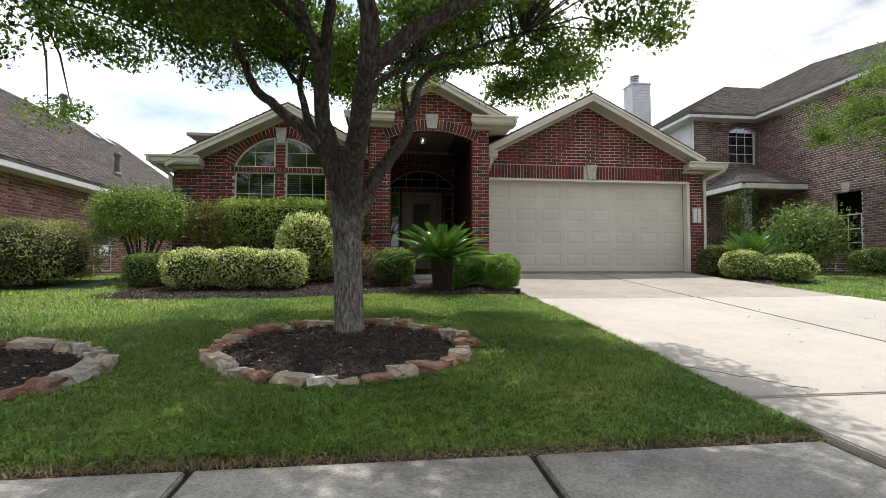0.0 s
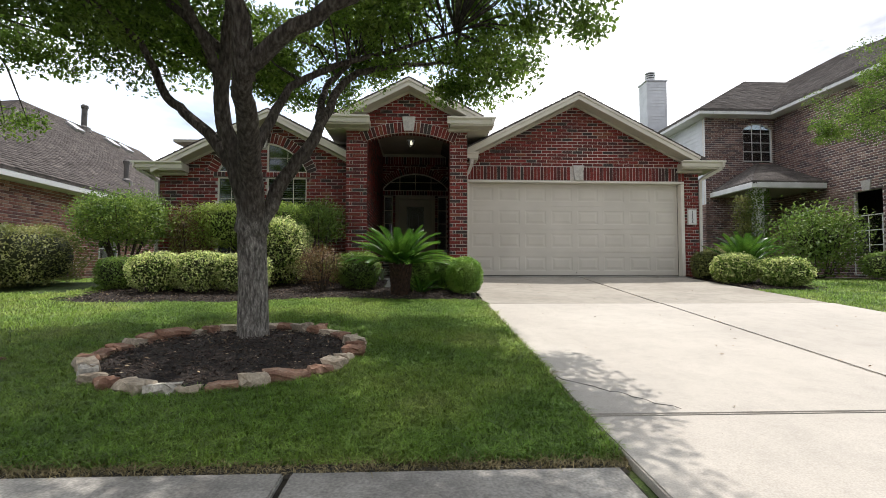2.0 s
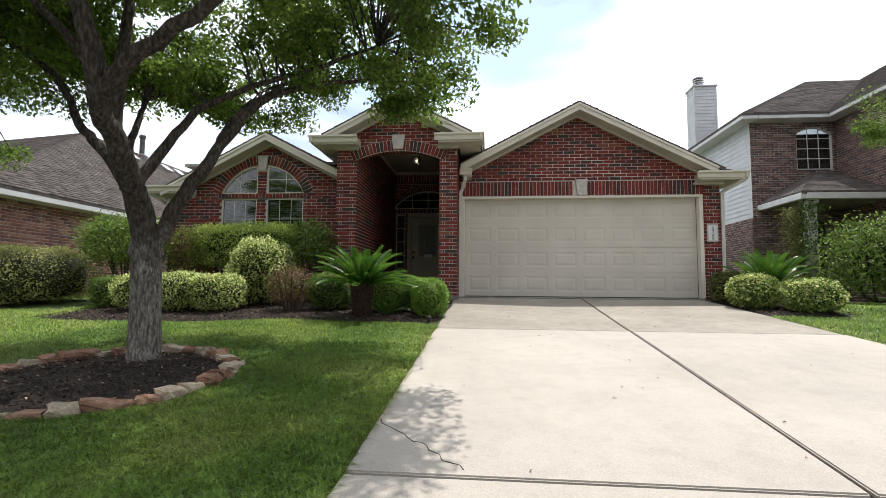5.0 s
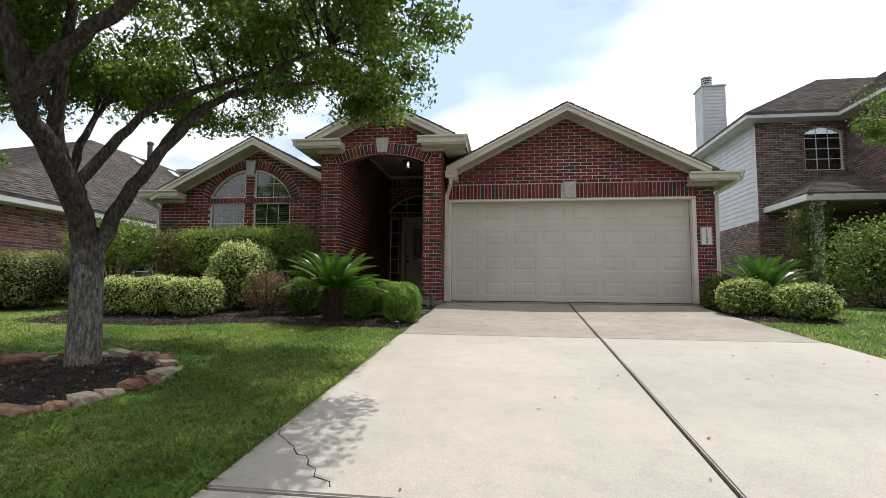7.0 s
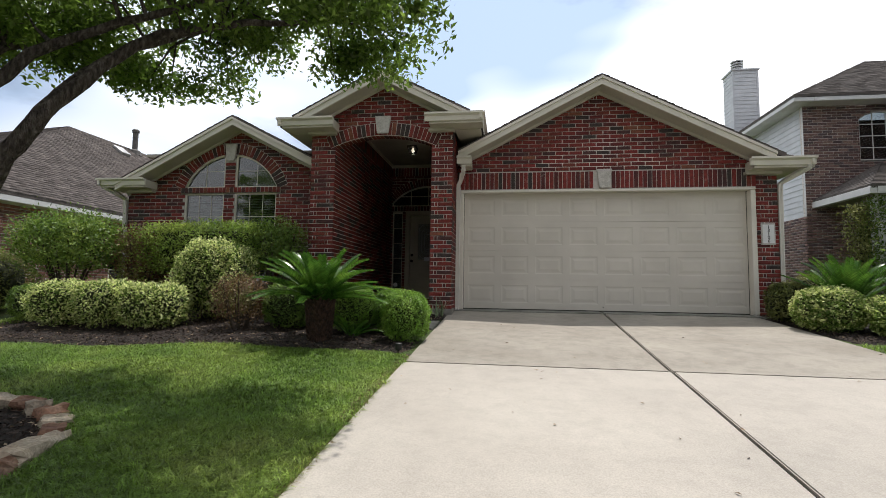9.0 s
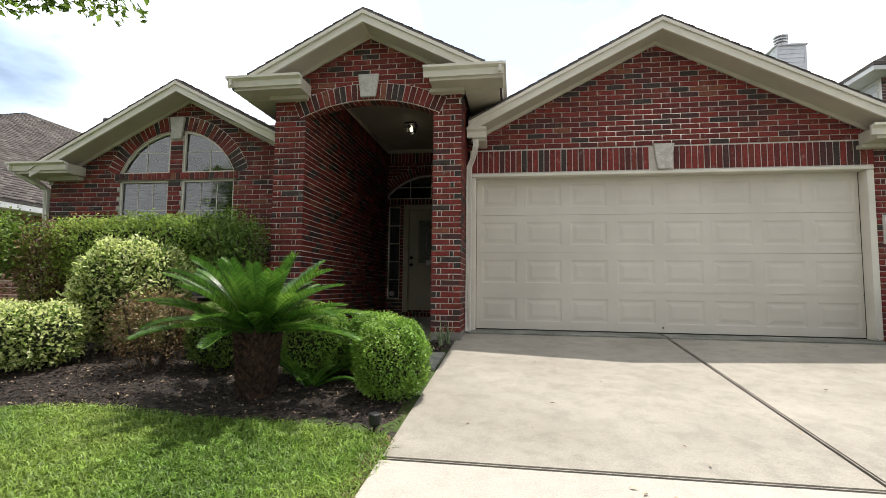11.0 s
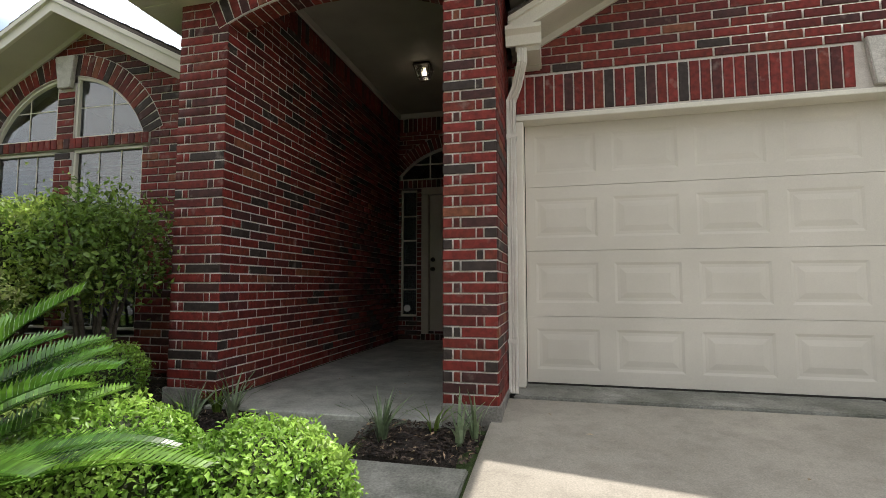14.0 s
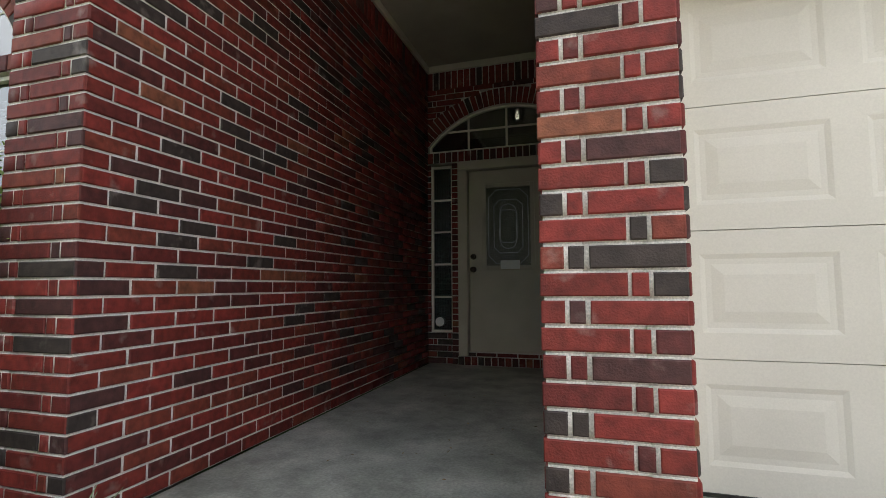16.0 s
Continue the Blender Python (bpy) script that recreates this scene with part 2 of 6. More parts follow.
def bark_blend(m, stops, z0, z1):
    """Paler grey lower trunk that gives way to darker bark further up."""
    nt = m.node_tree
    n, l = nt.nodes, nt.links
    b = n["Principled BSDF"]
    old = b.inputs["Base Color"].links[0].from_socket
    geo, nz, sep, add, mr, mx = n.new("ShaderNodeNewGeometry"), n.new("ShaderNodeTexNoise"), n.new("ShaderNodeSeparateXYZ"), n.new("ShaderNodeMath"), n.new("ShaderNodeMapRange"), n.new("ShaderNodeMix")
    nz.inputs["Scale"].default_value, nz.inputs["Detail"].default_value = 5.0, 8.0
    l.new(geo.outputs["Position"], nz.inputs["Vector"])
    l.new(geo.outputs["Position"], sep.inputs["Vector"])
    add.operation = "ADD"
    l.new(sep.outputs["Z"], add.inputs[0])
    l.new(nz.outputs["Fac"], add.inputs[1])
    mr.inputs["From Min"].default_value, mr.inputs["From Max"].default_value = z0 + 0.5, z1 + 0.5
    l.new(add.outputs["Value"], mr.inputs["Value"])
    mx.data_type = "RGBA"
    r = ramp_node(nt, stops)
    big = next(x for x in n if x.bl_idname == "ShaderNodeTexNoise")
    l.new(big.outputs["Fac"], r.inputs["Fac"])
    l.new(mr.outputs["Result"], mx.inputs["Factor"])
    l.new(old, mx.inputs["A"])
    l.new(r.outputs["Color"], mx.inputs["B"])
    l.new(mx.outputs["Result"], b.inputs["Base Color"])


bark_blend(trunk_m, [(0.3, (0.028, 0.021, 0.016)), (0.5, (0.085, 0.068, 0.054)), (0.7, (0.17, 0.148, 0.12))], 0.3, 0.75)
oak_m = surface("oak_leaf", [(0.3, (0.085, 0.15, 0.022)), (0.5, (0.14, 0.225, 0.036)), (0.72, (0.23, 0.31, 0.065))], 2.2, 30, 0.4, bump=0, vary="island", amount=0.45, trans=0.6)
def leaf(name, a, b, c, trans=0.3, rough=0.5, scale=3.0):
    return surface(name, [(0.32, a), (0.5, b), (0.7, c)], scale, 40, rough, bump=0, vary="island", amount=0.4, trans=trans)
box_m = leaf("boxwood_leaf", (0.12, 0.235, 0.03), (0.22, 0.38, 0.055), (0.40, 0.56, 0.12), 0.42, 0.38)
varieg_m = leaf("variegated_leaf", (0.34, 0.44, 0.12), (0.60, 0.66, 0.25), (0.82, 0.82, 0.46), 0.5, 0.42, scale=22)
dark_leaf_m = leaf("dark_shrub_leaf", (0.10, 0.12, 0.03), (0.19, 0.21, 0.06), (0.37, 0.36, 0.14), 0.42)
mid_leaf_m = leaf("green_shrub_leaf", (0.085, 0.155, 0.025), (0.15, 0.24, 0.042), (0.26, 0.345, 0.08), 0.4)
lime_leaf_m = leaf("light_shrub_leaf", (0.18, 0.28, 0.045), (0.30, 0.41, 0.075), (0.44, 0.51, 0.14), 0.45)
rust_leaf_m = leaf("reddish_shrub_leaf", (0.13, 0.06, 0.03), (0.19, 0.12, 0.05), (0.17, 0.16, 0.05))
sago_m = leaf("sago_frond", (0.032, 0.085, 0.012), (0.065, 0.155, 0.02), (0.17, 0.31, 0.04), 0.32, 0.24)
pale_leaf_m = leaf("strap_leaf", (0.10, 0.145, 0.07), (0.16, 0.21, 0.115), (0.25, 0.29, 0.18), 0.25)
# near-black fill inside the shrubs, with the inner shade put into its colour
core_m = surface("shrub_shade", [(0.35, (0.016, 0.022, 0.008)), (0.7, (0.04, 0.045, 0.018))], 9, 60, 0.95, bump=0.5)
twig_m = surface("twig", [(0.35, (0.035, 0.025, 0.018)), (0.7, (0.085, 0.066, 0.05))], 20, 90, 0.9)
palm_m = surface("palm_trunk", [(0.35, (0.022, 0.012, 0.008)), (0.7, (0.085, 0.046, 0.028))], 22, 80, 0.95, bump=0.8, bump_dist=0.02)
paint_m = surface("cream_paint", [(0.35, (0.62, 0.58, 0.50)), (0.7, (0.70, 0.66, 0.57))], 2.5, 120, 0.55, bump=0.06, bump_dist=0.003, grain=0.05)
# darker copy of the cream paint, with the shade under the eaves in its colour
shaded_cream_m = surface("shaded_cream", [(0.35, (0.45, 0.415, 0.335)), (0.7, (0.53, 0.49, 0.40))], 2.5, 120, 0.45, bump=0.05, bump_dist=0.003, grain=0.05)
spout_m = surface("white_downspout", [(0.35, (0.60, 0.57, 0.51)), (0.7, (0.70, 0.67, 0.60))], 4, 100, 0.45, bump=0.05, bump_dist=0.003, grain=0.06)
garage_m = surface("garage_door_paint", [(0.35, (0.54, 0.50, 0.43)), (0.7, (0.61, 0.565, 0.49))], 1.6, 150, 0.5, bump=0.05, bump_dist=0.002, grain=0.04)
# black of the rubber seal, also painted on sheets where spaces are unlit
dark_m = surface("rubber_and_unlit_black", [(0.4, (0.015, 0.013, 0.011)), (0.7, (0.03, 0.026, 0.02))], 20, 90, 0.8, bump=0)
white_m = surface("white_paint", [(0.35, (0.66, 0.66, 0.65)), (0.7, (0.76, 0.76, 0.75))], 3, 120, 0.5, bump=0.05, bump_dist=0.003, grain=0.04)
siding_m = surface("white_siding", [(0.35, (0.60, 0.62, 0.64)), (0.7, (0.69, 0.71, 0.73))], 3, 120, 0.55, bump=0.05, bump_dist=0.003, grain=0.04)
stone_m = surface("cast_stone", [(0.35, (0.42, 0.39, 0.35)), (0.7, (0.56, 0.53, 0.49))], 14, 140, 0.85, bump=0.35, bump_dist=0.004)
shingle_m = surface("grey_shingle", [(0.3, (0.075, 0.064, 0.058)), (0.5, (0.11, 0.093, 0.084)), (0.7, (0.155, 0.132, 0.118))], 5, 60, 0.95, bump=0.4, vary="island", amount=0.22, grain=0.3)
pale_shingle_m = surface("pale_grey_shingle", [(0.3, (0.10, 0.088, 0.08)), (0.5, (0.135, 0.119, 0.109)), (0.7, (0.175, 0.156, 0.142))], 5, 60, 0.95, bump=0.4, vary="island", amount=0.22, grain=0.3)
lime_m = surface("white_limestone", [(0.3, (0.33, 0.295, 0.245)), (0.7, (0.60, 0.56, 0.49))], 12, 60, 0.9, bump=0.6, bump_dist=0.012, vary="object", amount=0.12)
rust_m = surface("rust_sandstone", [(0.3, (0.15, 0.075, 0.05)), (0.5, (0.23, 0.125, 0.08)), (0.7, (0.34, 0.23, 0.165))], 9, 60, 0.9, bump=0.6, bump_dist=0.012, vary="object", amount=0.2)
tan_m = surface("tan_sandstone", [(0.3, (0.27, 0.215, 0.155)), (0.7, (0.50, 0.42, 0.32))], 9, 60, 0.9, bump=0.6, bump_dist=0.012, vary="object", amount=0.2)
metal_m = surface("galvanised_metal", [(0.35, (0.40, 0.40, 0.40)), (0.7, (0.55, 0.55, 0.54))], 8, 90, 0.4, 0.9, bump=0.05)
pipe_m = surface("vent_pipe_paint", [(0.35, (0.07, 0.065, 0.06)), (0.7, (0.12, 0.11, 0.10))], 8, 90, 0.6, bump=0.05)
bronze_m = surface("dark_bronze", [(0.35, (0.04, 0.03, 0.022)), (0.7, (0.08, 0.06, 0.045))], 12, 90, 0.35, 0.8, bump=0.05)
door_m = surface("taupe_door_paint", [(0.35, (0.42, 0.375, 0.295)), (0.7, (0.49, 0.44, 0.35))], 3, 110, 0.45, bump=0.06, bump_dist=0.002, grain=0.05)
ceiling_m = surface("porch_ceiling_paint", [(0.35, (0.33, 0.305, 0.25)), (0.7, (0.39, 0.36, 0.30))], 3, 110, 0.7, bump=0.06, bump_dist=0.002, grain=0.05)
black_m = surface("black_paint", [(0.4, (0.01, 0.01, 0.01)), (0.7, (0.025, 0.025, 0.025))], 20, 90, 0.5, bump=0)
blind_m = surface("white_blind", [(0.4, (0.55, 0.55, 0.53)), (0.7, (0.62, 0.62, 0.6))], 8, 90, 0.6, bump=0)


def glass_surface(name, tint, rough=0.0, ior=1.5):
    m = bpy.data.materials.new(name)
    m.use_nodes = True
    n, l = m.node_tree.nodes, m.node_tree.links
    b = n["Principled BSDF"]
    b.inputs["Base Color"].default_value = (*tint, 1)
    b.inputs["Transmission Weight"].default_value, b.inputs["Roughness"].default_value, b.inputs["IOR"].default_value = 1.0, rough, ior
    if rough:
        geo, nz, bn = n.new("ShaderNodeNewGeometry"), n.new("ShaderNodeTexVoronoi"), n.new("ShaderNodeBump")
        nz.inputs["Scale"].default_value = 38.0
        l.new(geo.outputs["Position"], nz.inputs["Vector"])
        bn.inputs["Strength"].default_value, bn.inputs["Distance"].default_value = 0.6, 0.01
        l.new(nz.outputs["Distance"], bn.inputs["Height"])
        l.new(bn.outputs["Normal"], b.inputs["Normal"])
    return m


glass_m = glass_surface("window_glass", (0.92, 0.95, 0.95))
tint_m = glass_surface("tinted_glass", (0.30, 0.36, 0.38), 0.0, 2.0)
bevel_glass_m = glass_surface("bevelled_glass", (0.85, 0.9, 0.88), 0.06)
bulb_m = bpy.data.materials.new("lit_bulb")
bulb_m.use_nodes = True
bulb_m.node_tree.nodes["Principled BSDF"].inputs["Emission Color"].default_value = (1.0, 0.86, 0.62, 1)
bulb_m.node_tree.nodes["Principled BSDF"].inputs["Emission Strength"].default_value = 2.2


# ---- building helpers ----
def put(name, bm, material, label="", category="", group="", kind=""):
    """Links a bmesh as one top-level mesh object."""
    me = bpy.data.meshes.new(name)
    bm.to_mesh(me)
    bm.free()
    me.materials.append(material)
    return tagged(new(name, me), label, category, group, kind)


def part(name, bm, material, parent, label=""):
    """Links a bmesh as one mesh object under a thing or a part."""
    ob = put(name, bm, material, label)
    ob.parent = parent
    return ob


def thing(name, at, label, category, group="", kind=""):
    ob = new(name)
    ob.location = at
    ob.empty_display_size = 0.1
    return tagged(ob, label, category, group, kind)


def smooth(ob):
    ob.data.polygons.foreach_set("use_smooth", [True] * len(ob.data.polygons))
    return ob


def box(x0, x1, y0, y1, z0, z1, bevel=0.0, bm=None):
    bm = bm or bmesh.new()
    c = Vector(((x0 + x1) / 2, (y0 + y1) / 2, (z0 + z1) / 2))
    res = bmesh.ops.create_cube(bm, size=1.0, matrix=Matrix.Translation(c) @ Matrix.Diagonal((x1 - x0, y1 - y0, z1 - z0, 1)))
    if bevel:
        edges = list({e for v in res["verts"] for e in v.link_edges})
        bmesh.ops.bevel(bm, geom=edges, offset=bevel, segments=2, affect="EDGES", profile=0.5)
    return bm


def tube(points, radii, sides=10, bm=None, closed=True):
    """A round tube along a line of points with a radius at each."""
    bm = bm or bmesh.new()
    rings = []
    for i, p in enumerate(points):
        p = Vector(p)
        d = Vector(points[min(i + 1, len(points) - 1)]) - Vector(points[max(i - 1, 0)])
        d = d.normalized() if d.length > 1e-6 else Vector((0, 0, 1))
        a = d.cross(Vector((0, 1, 0.01)) if abs(d.y) < 0.9 else Vector((1, 0, 0))).normalized()
        b = d.cross(a)
        rings.append([bm.verts.new(p + (a * math.cos(t) + b * math.sin(t)) * radii[i]) for t in (2 * math.pi * k / sides for k in range(sides))])
    for r0, r1 in zip(rings, rings[1:]):
        for k in range(sides):
            bm.faces.new((r0[k], r0[(k + 1) % sides], r1[(k + 1) % sides], r1[k]))
    if closed:
        bm.faces.new(rings[0][::-1])
        bm.faces.new(rings[-1])
    bmesh.ops.recalc_face_normals(bm, faces=bm.faces)
    return bm


def lathe(profile, at=(0, 0, 0), sides=20, bm=None):
    """A solid turned round z from (radius, height) pairs."""
    bm = bm or bmesh.new()
    rings = [[bm.verts.new((at[0] + r * math.cos(2 * math.pi * k / sides), at[1] + r * math.sin(2 * math.pi * k / sides), at[2] + z)) for k in range(sides)] for r, z in profile]
    for r0, r1 in zip(rings, rings[1:]):
        for k in range(sides):
            bm.faces.new((r0[k], r0[(k + 1) % sides], r1[(k + 1) % sides], r1[k]))
    bm.faces.new(rings[0][::-1])
    bm.faces.new(rings[-1])
    return bm


def prism(outline, origin, u, v, depth, bm=None):
    """A flat outline of (a, b) pairs in the plane of u and v, pushed along u x v by depth."""
    bm = bm or bmesh.new()
    origin, u, v = Vector(origin), Vector(u), Vector(v)
    w = u.cross(v).normalized() * depth
    low = [bm.verts.new(origin + u * a + v * b) for a, b in outline]
    top = [bm.verts.new(x.co + w) for x in low]
    n = len(low)
    bm.faces.new(low[::-1])
    bm.faces.new(top)
    for i in range(n):
        bm.faces.new((low[i], low[(i + 1) % n], top[(i + 1) % n], top[i]))
    bmesh.ops.recalc_face_normals(bm, faces=bm.faces)
    return bm


def from_arrays(name, verts, faces, material):
    """A mesh object from numpy arrays of corners and equal-sided faces."""
    me = bpy.data.meshes.new(name)
    nf, k = faces.shape
    me.vertices.add(len(verts))
    me.vertices.foreach_set("co", np.asarray(verts, np.float32).ravel())
    me.loops.add(nf * k)
    me.loops.foreach_set("vertex_index", np.asarray(faces, np.int32).ravel())
    me.polygons.add(nf)
    me.polygons.foreach_set("loop_start", np.arange(0, nf * k, k, dtype=np.int32))
    me.update(calc_edges=True)
    me.materials.append(material)
    return new(name, me)


def unit(a):
    return a / np.maximum(np.linalg.norm(a, axis=1, keepdims=True), 1e-9)


def leaves(name, centres, ways, normals, length, width, material, fold=0.25):
    """Many small folded leaves: centre, way of the midrib, face normal, size."""
    n = len(centres)
    ways, normals = unit(ways), unit(normals)
    side = unit(np.cross(ways, normals))
    up = np.cross(side, ways)
    length, width = np.broadcast_to(length, n)[:, None], np.broadcast_to(width, n)[:, None]
    tip = centres + ways * length * 0.5
    tail = centres - ways * length * 0.5
    lift = up * width * fold
    verts = np.stack([tail, centres + side * width * 0.5 + lift, tip, centres - side * width * 0.5 + lift], 1).reshape(-1, 3)
    base = np.arange(n)[:, None] * 4
    faces = np.concatenate([base + [[0, 1, 2]], base + [[0, 2, 3]]], 1).reshape(-1, 3)
    return from_arrays(name, verts, faces, material)


rng = np.random.default_rng(7)


def ground_z(y):
    """The slope from the slab down to the street."""
    y = np.asarray(y, float)
    return np.interp(y, [-300, -11.2, -11.0, -9.8, -8.5, 0.0, 14.0, 300], [-1.1, -0.98, -0.84, -0.80, -0.755, -0.03, 0.0, 0.0])


COURSE, BRICK_H, BRICK_L, JOINT = 0.0715, 0.0603, 0.2238, 0.0112


def courses(intervals, z0, z1, shift=0.0):
    """Running bond: (course's bottom, from, to) of each brick, and the runs of mortar behind them."""
    bricks, runs = [], []
    i = 0
    z = z0
    while z < z1 - 0.02:
        spans = intervals(z, min(z + COURSE, z1))
        off = shift + (i % 2) * (BRICK_L + JOINT) / 2
        for a, b in spans:
            if b - a < 0.02:
                continue
            pier = 0.28 < b - a < 0.5
            runs.append((z, a + 0.009 if pier else a, b - 0.009 if pier else b))
            if b - a < 0.5 and b - a > 0.28:
                # narrow piers: a header and a closer beside each stretcher, changing sides
                c0, c1 = (0.062, 0.112) if i % 2 else (b - a - 0.142, b - a - 0.090)
                for lo, hi in ((0, c0), (c0 + JOINT, c1), (c1 + JOINT, b - a)):
                    bricks.append((z + JOINT / 2, a + lo, a + hi))
                continue
            u = off + math.floor((a - off) / (BRICK_L + JOINT)) * (BRICK_L + JOINT)
            while u < b:
                lo, hi = max(u, a), min(u + BRICK_L, b)
                if hi - lo > 0.035:
                    bricks.append((z + JOINT / 2, lo, hi))
                u += BRICK_L + JOINT
        z += COURSE
        i += 1
    return bricks, runs


def brick_corners(ln, h):
    """A brick's face with worn arrises, proud of the mortar, and its four sides."""
    a, b, e = ln / 2, h / 2, 0.004
    v = [(-a + e, -0.009, -b + e), (a - e, -0.009, -b + e), (a - e, -0.009, b - e), (-a + e, -0.009, b - e), (-a, -0.005, -b), (a, -0.005, -b), (a, -0.005, b), (-a, -0.005, b), (-a, 0.012, -b), (a, 0.012, -b), (a, 0.012, b), (-a, 0.012, b)]
    f = [(0, 1, 2, 3)] + [(4 + k, 4 + (k + 1) % 4, (k + 1) % 4, k) for k in range(4)] + [(8 + k, 8 + (k + 1) % 4, 4 + (k + 1) % 4, 4 + k) for k in range(4)]
    return v, f


BRICK_MESHES = {}


def brick_mesh(ln, h):
    key = (round(ln, 2), round(h, 3))
    if key not in BRICK_MESHES:
        me = bpy.data.meshes.new("brick")
        v, f = brick_corners(*key)
        me.from_pydata(v, [], f)
        me.materials.append(brick_m)
        BRICK_MESHES[key] = me
    return BRICK_MESHES[key]


def place_bricks(parent, poses, near=300, key=None, joined=brick_far_m):
    """Bricks as parts of a wall; poses: (matrix, length, height). Those past the nearest stretch are joined."""
    if key:
        poses = sorted(poses, key=lambda p: key(p[0].translation))
    for m, ln, h in poses[:near]:
        ob = new("brick", brick_mesh(ln, h))
        ob.parent = parent
        ob.matrix_world = m @ pose(0, random.uniform(-0.0012, 0.0012), 0, random.uniform(-0.5, 0.5), 0, random.uniform(-0.4, 0.4))
    rest = poses[near:]
    if rest:
        vs, fs = [], []
        for i, (m, ln, h) in enumerate(rest):
            v, f = brick_corners(ln, h)
            mm = np.array(m @ pose(0, random.uniform(-0.0012, 0.0012), 0))
            vs.append(np.array(v) @ mm[:3, :3].T + mm[:3, 3])
            fs.append(np.array(f) + 12 * i)
        ob = from_arrays("brickwork", np.concatenate(vs), np.concatenate(fs), joined)
        ob.parent = parent
        ob["kind"] = "stuff"


def wall_poses(bricks, origin, u, n):
    origin, u, n = Vector(origin), Vector(u), Vector(n)
    rot = Matrix((u, -n, (0, 0, 1))).transposed().to_4x4()
    return [(Matrix.Translation(origin + u * ((a + b) / 2) + Vector((0, 0, z + BRICK_H / 2))) @ rot, b - a, BRICK_H) for z, a, b in bricks]


def wall_body(name, runs, origin, u, n, thick, material, label):
    """The mortar and wall behind the bricks: one run of wall for each course and stretch."""
    origin, u, n = Vector(origin), Vector(u), Vector(n)
    vs, fs = [], []
    for i, (z, a, b) in enumerate(runs):
        for k, (uu, d, zz) in enumerate(((a, 0, z), (b, 0, z), (b, 0, z + COURSE), (a, 0, z + COURSE), (a, thick, z), (b, thick, z), (b, thick, z + COURSE), (a, thick, z + COURSE))):
            vs.append(origin + u * uu - n * d + Vector((0, 0, zz)))
        o = 8 * i
        fs += [(o, o + 1, o + 2, o + 3), (o + 5, o + 4, o + 7, o + 6), (o + 4, o, o + 3, o + 7), (o + 1, o + 5, o + 6, o + 2), (o + 3, o + 2, o + 6, o + 7), (o + 4, o + 5, o + 1, o)]
    ob = from_arrays(name, np.array([tuple(v) for v in vs]), np.array(fs), material)
    return tagged(ob, label, "wall", kind="structure")


def brick_wall(name, label, origin, u, n, intervals, z0, z1, near, key, extra=(), thick=0.14, mortar=None, joined=None):
    bricks, runs = courses(intervals, z0, z1, intervals(z0, z0 + COURSE)[0][0])
    body = wall_body(name, runs, origin, u, n, thick, mortar or mortar_m, label)
    LATER.append((body, wall_poses(bricks, origin, u, n) + list(extra), near, key, joined or brick_far_m))
    return body


LATER = []


def minus(a, b, holes):
    """The stretch a to b without the holes."""
    out = [(a, b)]
    for h0, h1 in holes:
        out = [s for lo, hi in out for s in ((lo, min(hi, h0)), (max(lo, h1), hi)) if s[1] - s[0] > 0.01]
    return out


def arch_ring(parent_list, cx, y, cz, radius, half, n, rise=0.225):
    """Soldier bricks on edge round an arch that faces -y; half: the half angle from the top. Adds their poses."""
    for i in range(n):
        t = -half + 2 * half * (i + 0.5) / n
        c = Vector((cx + math.sin(t) * (radius + rise / 2), y, cz + math.cos(t) * (radius + rise / 2)))
        rot = Matrix.Rotation(t, 4, "Y") @ Matrix.Rotation(radians(-90), 4, "Y")
        parent_list.append((Matrix.Translation(c) @ rot, rise - 0.012, 2 * half * (radius + rise / 2) / n - 0.011))


def arch_soffit(parent_list, cx, y, cz, radius, half, n, deep):
    """Brick ends under an arch, facing its centre."""
    for i in range(n):
        t = -half + 2 * half * (i + 0.5) / n
        r = Vector((math.sin(t), 0, math.cos(t)))
        m = Matrix(((0, 1, 0), r, (math.cos(t), 0, -math.sin(t)))).transposed().to_4x4()
        parent_list.append((Matrix.Translation(Vector((cx, y + deep / 2, cz)) + r * radius) @ m, deep - 0.01, 2 * half * radius / n - 0.011))


def arch_band(name, cx, y, cz, radius, half, rise, depth, parent, proud=0.002, steps=28):
    """The mortar bed of an arch: a curved band with thickness."""
    bm = bmesh.new()
    rows = []
    for i in range(steps + 1):
        t = -half + 2 * half * i / steps
        s, c = math.sin(t), math.cos(t)
        rows.append([bm.verts.new((cx + s * r, yy, cz + c * r)) for r, yy in ((radius, y - proud), (radius + rise, y - proud), (radius + rise, y + depth), (radius, y + depth))])
    for a, b in zip(rows, rows[1:]):
        for k in range(4):
            bm.faces.new((a[k], b[k], b[(k + 1) % 4], a[(k + 1) % 4]))
    bm.faces.new(rows[0])
    bm.faces.new(rows[-1][::-1])
    bmesh.ops.recalc_face_normals(bm, faces=bm.faces)
    return part(name, bm, mortar_m, parent)


def keystone(x, y, z0, z1, w0, w1, label):
    bm = prism([(-w0 / 2, z0), (w0 / 2, z0), (w1 / 2, z1), (-w1 / 2, z1)], (x, y, 0), (1, 0, 0), (0, 0, 1), 0.045)
    bmesh.ops.bevel(bm, geom=bm.edges[:], offset=0.006, segments=2, affect="EDGES")
    return put("keystone", bm, stone_m, label, "keystone", kind="structure")


